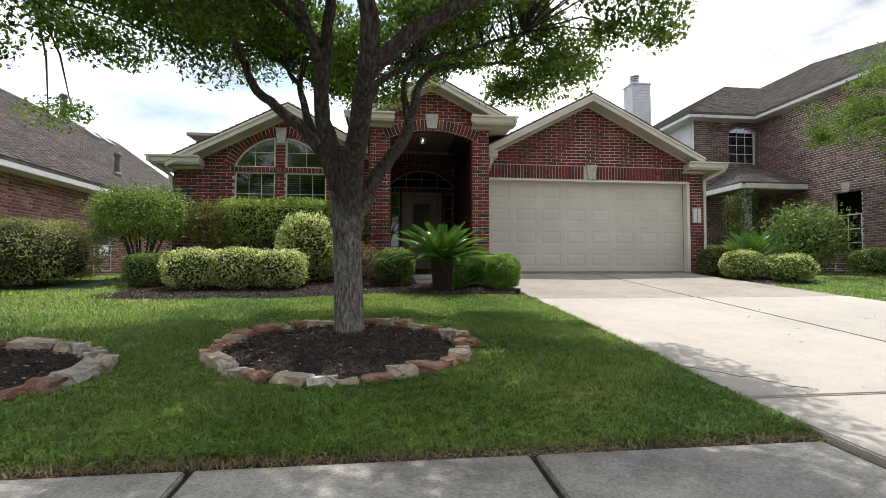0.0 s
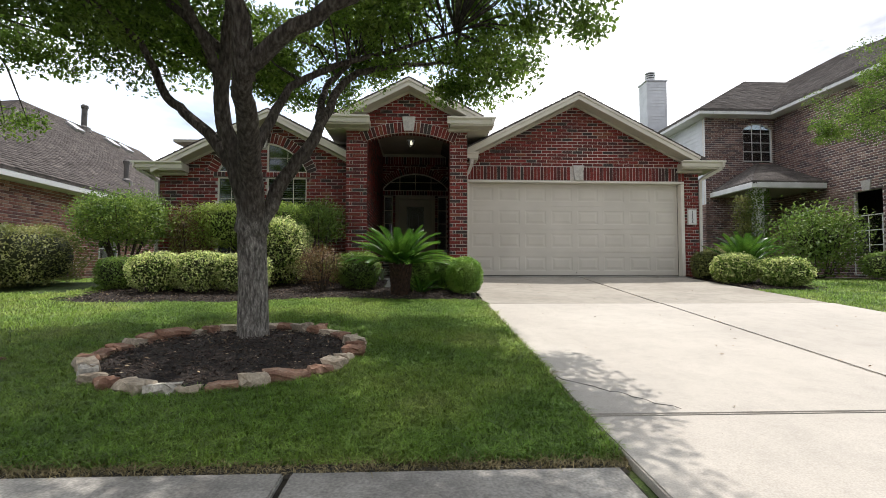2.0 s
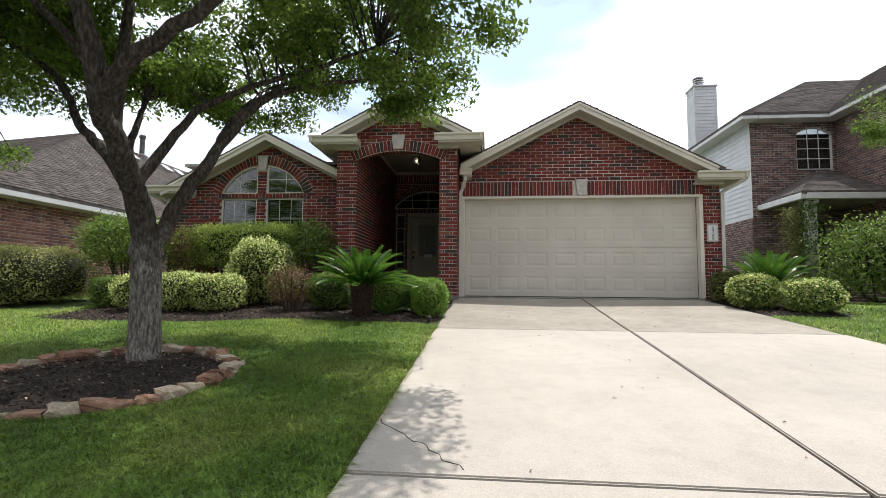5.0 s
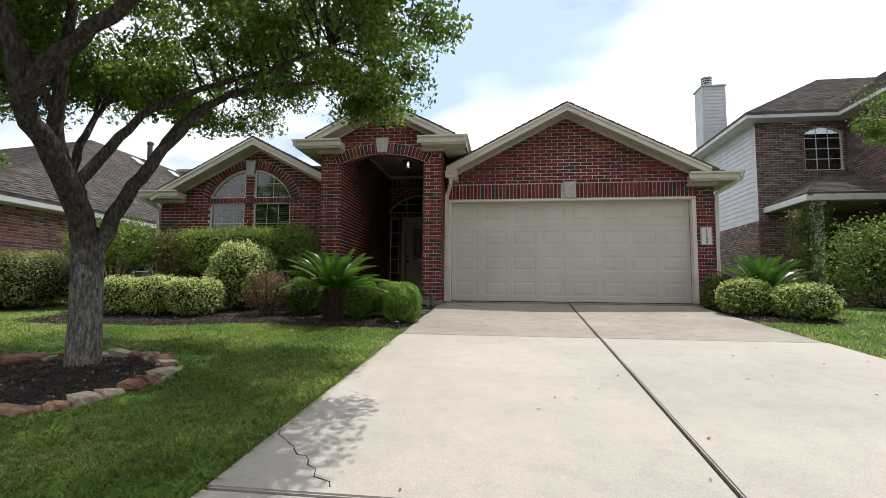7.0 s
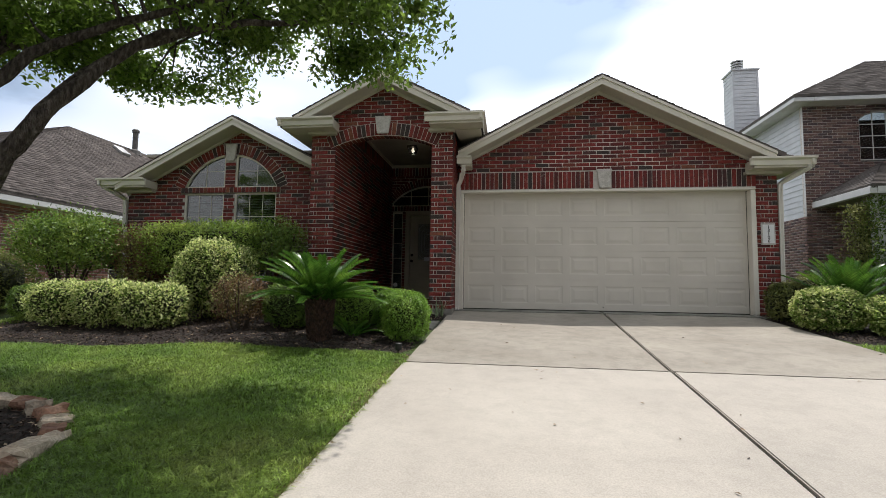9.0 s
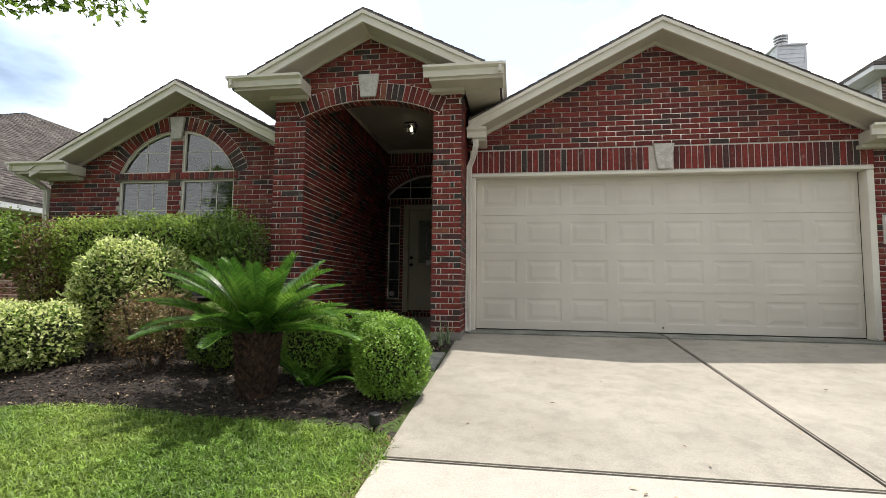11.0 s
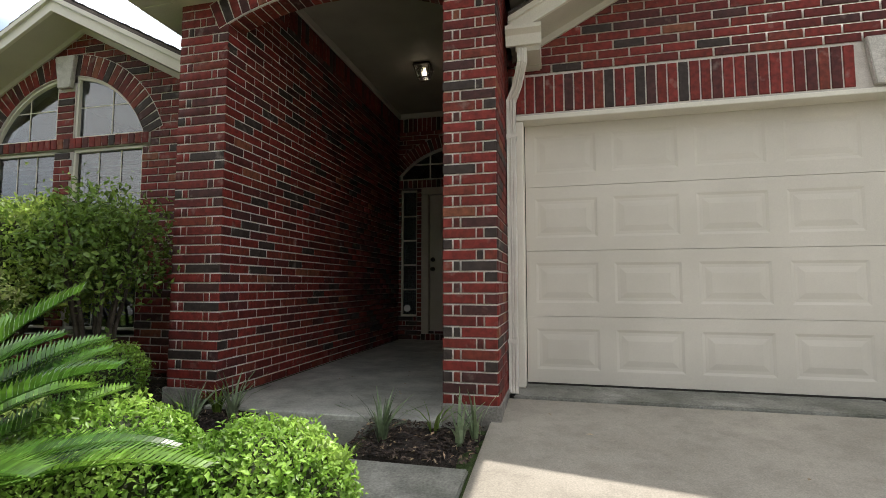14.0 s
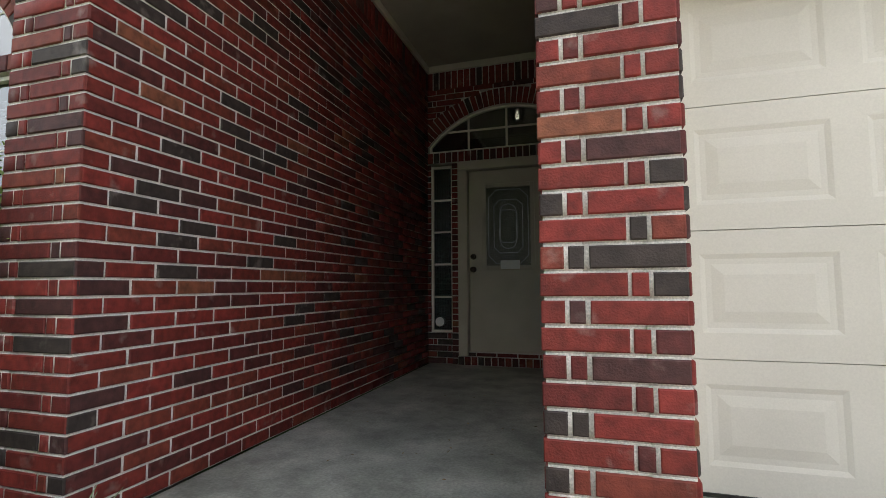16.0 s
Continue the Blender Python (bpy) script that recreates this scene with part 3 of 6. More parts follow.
# ---- ground, road, paving ----
def strip(name, xs, ys, material, label, category, lift=0.0):
    """A sheet that follows the slope, in one mesh."""
    verts = np.array([(x, y, min(float(ground_z(y)), -0.13 if name == "ground" else 9.0) + lift) for y in ys for x in xs])
    nx = len(xs)
    faces = np.array([(j * nx + i, j * nx + i + 1, (j + 1) * nx + i + 1, (j + 1) * nx + i) for j in range(len(ys) - 1) for i in range(nx - 1)])
    return tagged(from_arrays(name, verts, faces, material), label, category, kind="structure")


strip("ground", [-400, -60, -20, -10, 0, 10, 20, 60, 400], [-11.0, -10.4, -9.8, -8.5, -6, -4, -2, -1.2, 14, 60, 400], soil_m, "sloping green lawn ground round the houses", "ground")
strip("road", [-400, -40, 0, 40, 400], [-400, -60, -19, -11.12], asphalt_m, "grey asphalt street beyond the kerb", "road", -0.12)
bm = bmesh.new()
for x0, x1 in ((-60, -0.4), (5.2, 60)):
    prism([(-11.14, -1.2), (-10.98, -1.2), (-10.98, -0.835), (-11.10, -0.84), (-11.14, -0.87)], (x0, 0, 0), (0, 1, 0), (0, 0, 1), x1 - x0, bm)
put("kerb", bm, walk_m, "worn concrete kerb along the street", "kerb", kind="structure")


def slab(name, x0, x1, y0, y1, parent, material, top=0.012, thick=0.1, bevel=0.008):
    """A concrete slab lying on the slope from y0 (near the street) up to y1."""
    bm = bmesh.new()
    a, b = float(ground_z(y0)) + top, float(ground_z(y1)) + top
    v = [bm.verts.new(p) for p in ((x0, y0, a - thick), (x1, y0, a - thick), (x1, y1, b - thick), (x0, y1, b - thick), (x0, y0, a), (x1, y0, a), (x1, y1, b), (x0, y1, b))]
    for f in ((3, 2, 1, 0), (4, 5, 6, 7), (0, 1, 5, 4), (1, 2, 6, 5), (2, 3, 7, 6), (3, 0, 4, 7)):
        bm.faces.new([v[k] for k in f])
    bmesh.ops.bevel(bm, geom=bm.edges[:], offset=bevel, segments=2, affect="EDGES")
    return part(name, bm, material, parent)


drive = strip("driveway", [-0.10, 4.82], [-11.05, -9.8, -8.5, -0.02], joint_m, "pale concrete driveway with dark joints", "driveway", 0.004)
def joint_x(y):
    """The long joint leans a little across the driveway."""
    return 2.47 + 0.034 * y


for y0, y1 in ((-3.972, -0.275), (-7.96, -4.02), (-9.72, -7.99), (-11.08, -9.75)):
    for side in (0, 1):
        ob = slab("concrete_slab", -0.12 if side == 0 else 2.0, 2.4 if side == 0 else 4.84, y0, y1, drive, stained_m if y1 > -1 else concrete_m, 0.022 if y1 > -1 else 0.03)
        for v in ob.data.vertices:
            if side == 0 and v.co.x > 1.0:
                v.co.x += joint_x(v.co.y) - 0.013 - 2.4
            if side == 1 and v.co.x < 3.0:
                v.co.x += joint_x(v.co.y) + 0.013 - 2.0
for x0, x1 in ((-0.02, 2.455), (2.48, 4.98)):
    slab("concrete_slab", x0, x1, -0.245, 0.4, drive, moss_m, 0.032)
# a crack across the corner of one slab, filled with dirt
bm = bmesh.new()
pts = [(-0.11 + 0.55 * k / 15 + random.uniform(-0.02, 0.02), -7.3 - 0.62 * k / 15 + random.uniform(-0.025, 0.025)) for k in range(16)]
tube([(x, y, float(ground_z(y)) + 0.029) for x, y in pts], [0.0025 + 0.002 * random.random() for _ in pts], 5, bm)
part("crack", bm, joint_m, drive, "dark crack in the concrete")

pave = strip("pavement", [-60, -0.16], [-9.78, -8.52], joint_m, "weathered concrete pavement slabs with open joints", "pavement", 0.003)
x = -0.18
for k in range(8):
    slab("pavement_slab", x - 1.385, x, -9.76, -8.53, pave, walk_m, 0.025)
    x -= 1.415
slab("pavement_slab", -60, x, -9.76, -8.53, pave, walk_m, 0.025)
strip("soil_edge", [-40, -0.15], [-8.56, -8.43], joint_m, "strip of bare dark soil beside the pavement", "soil", 0.012)
strip("soil_edge_drive", [-0.17, -0.11], [-8.5, -6, -3.6], joint_m, "strip of bare dark soil beside the driveway", "soil", 0.012)
path = strip("walkway", [-1.66, -0.86], [-2.25, -0.88], joint_m, "short concrete walkway to the porch", "walkway", 0.002)
slab("walkway_slab", -1.67, -0.85, -1.42, -0.89, path, moss_m, 0.02)
slab("walkway_slab", -1.67, -0.85, -2.15, -1.44, path, moss_m, 0.02)
slab("walkway_slab", -0.835, -0.14, -2.12, -1.40, path, moss_m, 0.02)


# ---- our house: walls ----
PX0, PX1, PY0, PY1, PZ = -2.14, -0.22, -0.74, 3.35, -0.06
GA, GZ, PITCH = 2.45, 4.08, 0.515


def near_walk(p):
    return (p.x + 0.3) ** 2 + (p.y + 1.6) ** 2 + 0.5 * (p.z - 1.0) ** 2


def garage_spans(z, zt):
    half = (GZ - 0.17 - zt) / PITCH
    a, b = max(-0.06, GA - half), min(5.32, GA + half)
    holes = [(-0.03, 4.99)] if zt < 2.14 else []
    if z < 2.46 and zt > 2.14:
        holes = [(-0.03, 4.99)]
    if z < 2.46 and z > 2.1:
        return [(4.99, 5.32)] if b > 5.2 else []
    return minus(a, b, holes)


extra = []
n_sold = 66
for i in range(n_sold):
    w = 5.0 / n_sold
    u = 0.0 + w * (i + 0.5)
    if abs(u - 2.53) > 0.15:
        extra.append((Matrix.Translation((u, 0, 2.305)) @ Matrix.Rotation(radians(90), 4, "Y"), 0.30, w - 0.011))
g_wall = brick_wall("wall_garage", "dark red brick garage wall with pale mortar", (0, 0, 0), (1, 0, 0), (0, -1, 0), garage_spans, -0.03, 4.0, 300, lambda p: abs(p.x - 1.0) + abs(p.z - 2.4) * 1.5, extra)
part("lintel_bed", box(-0.03, 5.0, 0.0, 0.14, 2.13, 2.475), mortar_m, g_wall)
keystone(2.53, -0.002, 2.15, 2.49, 0.17, 0.26, "pale cast-stone keystone over the garage door")

LX0, LX1, LA, LZ, LY = -6.6, -2.53, -4.26, 3.53, -0.15
WIN = ((-5.39, -4.57), (-4.35, -3.5))
WCX, WCZ, WR = -4.445, 1.85, 1.02


def left_spans(z, zt):
    half = (LZ - 0.17 - zt) / PITCH
    a, b = max(LX0, LA - half), min(LX1, LA + half) if LA + half < LX1 else LX1
    if zt > 2.62:
        b = min(LX1, LA + half)
    holes = []
    if zt > 0.36 and z < 2.12:
        holes += [(w0, w1) for w0, w1 in WIN]
    if z < 2.26 and zt > 2.12:
        holes += [(WCX - 1.03, WCX + 1.03)]
    elif z >= 2.2:
        r = WR + 0.17
        dz = (z + zt) / 2 - WCZ
        if dz < r:
            h = math.sqrt(r * r - dz * dz)
            holes += [(WCX - h, WCX + h)]
    return minus(a, b, holes)


extra = []
arch_ring(extra, WCX, LY - 0.009, WCZ, WR, radians(70), 34)
for i in range(26):
    u = -5.47 + 2.05 * (i + 0.5) / 26
    extra.append((Matrix.Translation((u, LY - 0.02, 2.175)) @ Matrix.Rotation(radians(90), 4, "Y"), 0.095, 0.068))
for k in range(9):
    for u0, u1 in ((-4.56, -4.36),):
        zz = 2.255 + k * COURSE
        if zz < 2.72:
            extra.append((Matrix.Translation(((u0 + u1) / 2, LY, zz)), u1 - u0, BRICK_H))
l_wall = brick_wall("wall_front", "dark red brick front wall with arched windows", (0, LY, 0), (1, 0, 0), (0, -1, 0), left_spans, -0.05, 3.6, 300, lambda p: abs(p.x + 3.6) + abs(p.z - 2.0), extra)
arch_band("arch_bed", WCX, LY, WCZ, WR, radians(70), 0.225, 0.14, l_wall, 0.0105)
part("mullion_bed", box(-4.57, -4.35, LY + 0.001, LY + 0.12, 2.13, 2.80), mortar_m, l_wall)
part("sill_bed", box(-5.48, -3.42, LY - 0.018, LY + 0.12, 2.122, 2.225), mortar_m, l_wall)
keystone(WCX, LY - 0.012, 2.74, 3.07, 0.16, 0.24, "pale cast-stone keystone over the arched window")

EX0, EX1, EA, EZ = -2.56, -0.07, -1.28, 4.03
EO0, EO1 = PX0, -0.42
ECX, ER, ECZ = (EO0 + EO1) / 2, 2.19, 0.78


def entry_spans(z, zt):
    half = (EZ - 0.17 - zt) / PITCH
    a, b = max(EX0, EA - half), min(EX1, EA + half)
    holes = []
    if z < 2.78:
        holes.append((EO0 + 0.008, EO1 - 0.008))
    if z > 2.735:
        r = ER + 0.17
        dz = (z + zt) / 2 - ECZ
        if dz < r:
            h = min(math.sqrt(r * r - dz * dz), 0.94 + max(dz + ECZ - 2.76, 0) * 0.45)
            holes.append((ECX - h, ECX + h))
    return minus(a, b, holes)


extra = []
arch_ring(extra, ECX, PY0 - 0.009, ECZ, ER, radians(25.2), 26)
arch_soffit(extra, ECX, PY0, ECZ, ER, radians(23.0), 24, 0.17)
e_wall = brick_wall("wall_entry", "dark red brick entry front with an arched opening", (0, PY0, 0), (1, 0, 0), (0, -1, 0), entry_spans, -0.06, 4.0, 300, near_walk, extra, thick=0.16)
arch_band("arch_bed", ECX, PY0, ECZ, ER, radians(25.2), 0.225, 0.17, e_wall, 0.0105)
keystone(ECX, PY0 - 0.012, 3.0, 3.3, 0.2, 0.28, "pale cast-stone keystone over the entry arch")
FULL = lambda a, b: (lambda z, zt: [(a, b)])
p_wall = brick_wall("wall_porch_side", "long dark red brick wall along the porch", (PX0, 0, 0), (0, 1, 0), (1, 0, 0), FULL(PY0 - 0.003, PY1), PZ, 3.21, 300, near_walk, [(Matrix.Translation((PX0, PY0 + 4.09 * (k + 0.5) / 54, 3.325)) @ Matrix.Rotation(radians(90), 4, "Z") @ Matrix.Rotation(radians(90), 4, "Y"), 0.222, 0.064) for k in range(54)])
part("soldier_bed", box(PX0 - 0.14, PX0, PY0 + 0.17, PY1, 3.212, 3.52), mortar_m, p_wall)
brick_wall("wall_porch_garage_side", "dark red brick porch wall on the garage side", (PX1, 0, 0), (0, -1, 0), (-1, 0, 0), FULL(-PY1, 0.5), PZ, 3.52, 120, near_walk, thick=0.1)
brick_wall("wall_pillar_inner", "inner face of the red brick pillar", (EO1, 0, 0), (0, -1, 0), (-1, 0, 0), FULL(0.5, 0.743), PZ, 2.8, 100, near_walk, thick=0.1)
brick_wall("wall_pillar_back", "back face of the red brick pillar", (0, -0.5, 0), (-1, 0, 0), (0, 1, 0), FULL(0.22, 0.42), PZ, 2.8, 60, near_walk, thick=0.1)
brick_wall("wall_pillar_outer", "outer face of the red brick pillar beside the garage", (EX1, 0, 0), (0, 1, 0), (1, 0, 0), FULL(PY0 - 0.003, -0.002), -0.06, 3.0, 100, near_walk, thick=0.1)
brick_wall("wall_entry_outer", "outer side of the red brick entry beside the windows", (EX0, 0, 0), (0, -1, 0), (-1, 0, 0), FULL(0.154, -PY0 + 0.003), -0.06, 3.0, 100, near_walk, thick=0.1)


def back_spans(z, zt):
    holes = []
    if z < 2.31:
        holes.append((-1.76, -0.60) if z > 0.03 else (0, 0))
    if zt > 0.3 and z < 2.27:
        holes += [(-2.10, -1.83), (-0.53, -0.26)]
    if zt > 2.36:
        d = z - 1.72
        if d < 1.40:
            h = math.sqrt(1.40 ** 2 - d ** 2)
            holes.append((-1.18 - h, -1.18 + h))
    return minus(PX0 + 0.003, PX1 - 0.003, holes)


extra = []
arch_ring(extra, -1.18, PY1, 1.72, 1.235, radians(50), 34, 0.2)
extra += [(Matrix.Translation((PX0 + 1.92 * (k + 0.5) / 25, PY1 + 0.001, 2.375)) @ Matrix.Rotation(radians(90), 4, "Y"), 0.118, 0.064) for k in range(25)]
extra += [(Matrix.Translation((PX0 + 1.92 * (k + 0.5) / 25, PY1, 3.325)) @ Matrix.Rotation(radians(90), 4, "Y"), 0.222, 0.064) for k in range(25)]
b_wall = brick_wall("wall_porch_back", "shaded red brick wall round the front door", (0, PY1, 0), (1, 0, 0), (0, -1, 0), back_spans, PZ, 3.21, 200, lambda p: p.z, extra)
part("soldier_bed", box(PX0 + 0.003, PX1 - 0.003, PY1, PY1 + 0.14, 3.212, 3.52), mortar_m, b_wall)
arch_band("arch_bed", -1.18, PY1, 1.72, 1.235, radians(50), 0.2, 0.1, b_wall)
part("transom_sill_bed", box(PX0 + 0.003, PX1 - 0.003, PY1 + 0.001, PY1 + 0.1, 2.31, 2.44), mortar_m, b_wall)
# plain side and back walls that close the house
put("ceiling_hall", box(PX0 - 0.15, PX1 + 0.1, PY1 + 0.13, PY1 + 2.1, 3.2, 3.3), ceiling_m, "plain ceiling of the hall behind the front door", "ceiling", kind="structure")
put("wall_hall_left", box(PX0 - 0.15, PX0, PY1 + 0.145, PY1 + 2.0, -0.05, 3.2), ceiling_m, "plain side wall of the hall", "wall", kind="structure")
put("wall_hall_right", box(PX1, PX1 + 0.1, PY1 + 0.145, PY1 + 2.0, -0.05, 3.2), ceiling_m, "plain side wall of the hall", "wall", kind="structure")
put("floor_hall", box(PX0, PX1, PY1 + 0.11, PY1 + 2.0, -0.3, -0.02), porch_m, "plain floor of the hall", "floor", kind="structure")
put("wall_garage_side", box(5.18, 5.318, 0.142, 9.0, -0.05, 2.5), mortar_m, "plain side wall of the brick garage", "wall", kind="structure")
put("wall_left_side", box(-6.6, -6.46, LY + 0.142, 9.0, -0.05, 2.28), mortar_m, "plain side wall of the brick house", "wall", kind="structure")
put("wall_back", box(-6.6, 5.3, 9.0, 9.15, -0.05, 2.5), mortar_m, "plain back wall of the brick house", "wall", kind="structure")
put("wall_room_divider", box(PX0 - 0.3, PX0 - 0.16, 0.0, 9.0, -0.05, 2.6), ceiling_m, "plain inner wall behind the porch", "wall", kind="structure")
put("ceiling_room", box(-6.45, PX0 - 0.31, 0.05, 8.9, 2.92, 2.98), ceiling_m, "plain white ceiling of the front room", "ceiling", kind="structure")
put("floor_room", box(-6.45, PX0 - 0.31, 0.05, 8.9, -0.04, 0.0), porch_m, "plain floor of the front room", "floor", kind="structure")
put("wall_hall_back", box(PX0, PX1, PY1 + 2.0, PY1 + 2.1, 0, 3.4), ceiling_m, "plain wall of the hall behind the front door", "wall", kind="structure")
put("foundation", box(LX0 - 0.01, EX0 - 0.02, LY - 0.012, LY + 0.1, -0.5, -0.05), slab_m, "grey concrete foundation edge", "foundation", kind="structure")
put("foundation_pillar", box(EO1 - 0.015, EX1 + 0.02, PY0 - 0.024, 0.0, -0.4, 0.022, 0.008), slab_m, "damp concrete footing of the pillar", "foundation", kind="structure")
put("foundation_column", box(EX0 - 0.02, EO0 - 0.13, PY0 - 0.03, 0.0, -0.4, 0.022, 0.008), slab_m, "worn concrete footing of the brick column", "foundation", kind="structure")
put("porch_floor", box(EO0 + 0.02, EO1 - 0.012, PY0 - 0.14, PY1 + 0.1, -0.4, PZ + 0.003, 0.01), porch_m, "damp grey concrete porch floor", "floor", kind="structure")
put("porch_floor_side", box(EO1 - 0.012, PX1, -0.49, PY1 + 0.1, -0.4, PZ + 0.001), porch_m, "damp grey concrete porch floor edge", "floor", kind="structure")
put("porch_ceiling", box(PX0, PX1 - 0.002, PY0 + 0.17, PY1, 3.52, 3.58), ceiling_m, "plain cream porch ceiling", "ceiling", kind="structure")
for nm, b in (("trim_porch_left", (PX0, PX0 + 0.03, PY0 + 0.17, PY1, 3.44, 3.52)), ("trim_porch_back", (PX0 + 0.03, PX1 - 0.03, PY1 - 0.03, PY1, 3.44, 3.52)), ("trim_porch_right", (PX1 - 0.03, PX1, PY0 + 0.35, PY1, 3.44, 3.52))):
    put(nm, box(*b, 0.008), shaded_cream_m, "cream painted trim under the porch ceiling", "trim", kind="structure")


# ---- roofs ----
def shingles(parent, a, b, c, d, material, row=0.14, tab=0.33):
    """Lapped shingle tabs over the roof plane with the eave from a to b and the top from d to c."""
    a, b, c, d = (np.array(p, float) for p in (a, b, c, d))
    n = np.cross(b - a, (c + d) / 2 - (a + b) / 2)
    n /= np.linalg.norm(n)
    if n[2] < 0:
        n = -n
    rise = np.linalg.norm((c + d) / 2 - (a + b) / 2)
    rows = max(int(rise / row), 1)
    vs = []
    for i in range(rows):
        f0, f1 = i / rows, min((i + 1.25) / rows, 1.0)
        l0, r0, l1, r1 = a + (d - a) * f0, b + (c - b) * f0, a + (d - a) * f1, b + (c - b) * f1
        w = np.linalg.norm(r0 - l0)
        k = max(int(w / tab), 1)
        cuts = [0.0] + [min(max((j + (0.5 if i % 2 else 0.0) + random.uniform(-0.15, 0.15)) / k, 0), 1) for j in range(1, k)] + [1.0]
        for s0, s1 in zip(cuts, cuts[1:]):
            up = random.uniform(0.010, 0.016)
            p = [l0 + (r0 - l0) * s0, l0 + (r0 - l0) * s1, l1 + (r1 - l1) * s1, l1 + (r1 - l1) * s0]
            vs += [p[0] + n * up, p[1] + n * up, p[2] + n * 0.002, p[3] + n * 0.002, p[0], p[1]]
    m = len(vs) // 6
    base = np.arange(m)[:, None] * 6
    faces = np.concatenate([base + [[0, 1, 2, 3]], base + [[4, 5, 1, 0]]], 1).reshape(-1, 4)
    ob = from_arrays("shingles", np.array(vs), faces, material)
    ob.parent = parent
    ob["kind"] = "stuff"
    return ob


def deck(name, quads, label, material=None):
    """Roof boards 8 cm thick under the shingles."""
    bm = bmesh.new()
    for q in quads:
        low = [bm.verts.new(Vector(p) - Vector((0, 0, 0.08))) for p in q]
        top = [bm.verts.new(Vector(p) - Vector((0, 0, 0.004))) for p in q]
        bm.faces.new(low[::-1])
        bm.faces.new(top)
        for i in range(len(q)):
            bm.faces.new((low[i], low[(i + 1) % len(q)], top[(i + 1) % len(q)], top[i]))
    bmesh.ops.recalc_face_normals(bm, faces=bm.faces)
    ob = put(name, bm, material or shingle_m, label, "roof", kind="structure")
    for q in quads:
        shingles(ob, *(q if len(q) == 4 else (*q, q[2])), material or shingle_m)
    return ob


def gable(name, ax, az, x0, x1, y0, y1, over, label, b0, b1):
    """A gable roof whose ridge runs back from y0 to y1, with rake boards, frieze boards and raking soffits."""
    zl, zr = az - (ax - x0) * PITCH, az - (x1 - ax) * PITCH
    roof = deck(name, [[(x0, y1, zl), (x0, y0, zl), (ax, y0, az), (ax, y1, az)], [(x1, y0, zr), (x1, y1, zr), (ax, y1, az), (ax, y0, az)]], label)
    for sx, xe in ((-1, b0), (1, b1)):
        w = abs(xe - ax)
        for nm, top, low, yy, dd, mat, lab in (("rake_board", -0.055, -0.185, y0 + 0.03, 0.03, paint_m, "cream painted rake board"), ("rake_trim", -0.04, -0.085, y0 + 0.004, 0.03, paint_m, "cream painted top trim"), ("soffit", -0.165, -0.18, y0 + over, over - 0.03, shaded_cream_m, "cream raking soffit"), ("frieze_board", -0.18, -0.235, y0 + over - 0.011, 0.022, shaded_cream_m, "cream frieze board")):
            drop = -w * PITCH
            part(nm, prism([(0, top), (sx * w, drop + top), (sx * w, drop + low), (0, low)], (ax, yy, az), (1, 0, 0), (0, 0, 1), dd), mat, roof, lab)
    return roof


garage_roof = gable("roof_garage", GA, GZ, -0.02, 5.30, -0.36, 8.5, 0.36, "grey shingled garage gable roof with cream boards", -0.02, 5.16)
left_roof = gable("roof_front", LA, LZ, -6.55, -2.62, -0.50, 8.5, 0.35, "grey shingled front gable roof with cream boards", -6.62, -2.6)
entry_roof = gable("roof_entry", EA, EZ, -2.80, 0.24, -1.08, 6.0, 0.34, "grey shingled entry gable roof with cream boards", -2.75, 0.19)
deck("roof_main", [[(-6.6, 4.2, 2.6), (5.3, 4.2, 2.6), (3.5, 6.8, 4.0), (-4.8, 6.8, 4.0)], [(5.3, 9.4, 2.6), (-6.6, 9.4, 2.6), (-4.8, 6.8, 4.0), (3.5, 6.8, 4.0)]], "grey shingled main roof behind the gables")


def boxed_eave(name, x0, x1, y0, y1, z0, z1, label, b0, b1):
    """A boxed eave return: a flat soffit, a moulded gutter in front, and a frieze block under it from b0 to b1."""
    root = thing(name, (x0, y0, z0), label, "eave", kind="structure")
    def kid(nm, bm, mat, lab=""):
        ob = part(nm, bm, mat, root, lab)
        ob.matrix_parent_inverse = Matrix.Translation((-x0, -y0, -z0))
        return ob
    kid("soffit_box", box(x0 + 0.07, x1 - 0.01, y0 + 0.08, y1, z1 - 0.17, z1 - 0.02, 0.004), shaded_cream_m)
    kid("frieze_block", box(b0, b1, y1 - 0.10, y1 + 0.02, z0, z1 - 0.17, 0.004), shaded_cream_m)
    prof = [(0.08, -0.13), (0.055, -0.13), (0.045, -0.055), (0.0, -0.03), (0.0, 0.0), (0.012, 0.0), (0.012, -0.012), (0.08, -0.012)]
    kid("gutter", prism([(p, z1 + q) for p, q in prof], (x0, y0, 0), (0, 1, 0), (0, 0, 1), x1 - x0), paint_m, "cream moulded gutter")
    return root


boxed_eave("eave_garage_right", 4.76, 5.74, -0.40, -0.012, 2.34, 2.56, "cream boxed eave corner with a gutter", 4.80, 5.36)
boxed_eave("eave_entry_left", -3.05, -2.06, -1.14, -0.752, 2.99, 3.21, "cream boxed eave return of the entry gable", -2.60, -2.10)
boxed_eave("eave_entry_right", -0.50, 0.46, -1.14, -0.752, 2.99, 3.21, "cream boxed eave return of the entry gable", -0.46, -0.03)
boxed_eave("eave_left", -6.98, -5.98, -0.56, -0.162, 2.13, 2.36, "cream boxed eave corner with a gutter", -6.64, -6.02)
boxed_eave("eave_garage_left", -0.04, 0.22, -0.42, -0.012, 2.50, 2.68, "small cream boxed eave end beside the pillar", 0.0, 0.2)
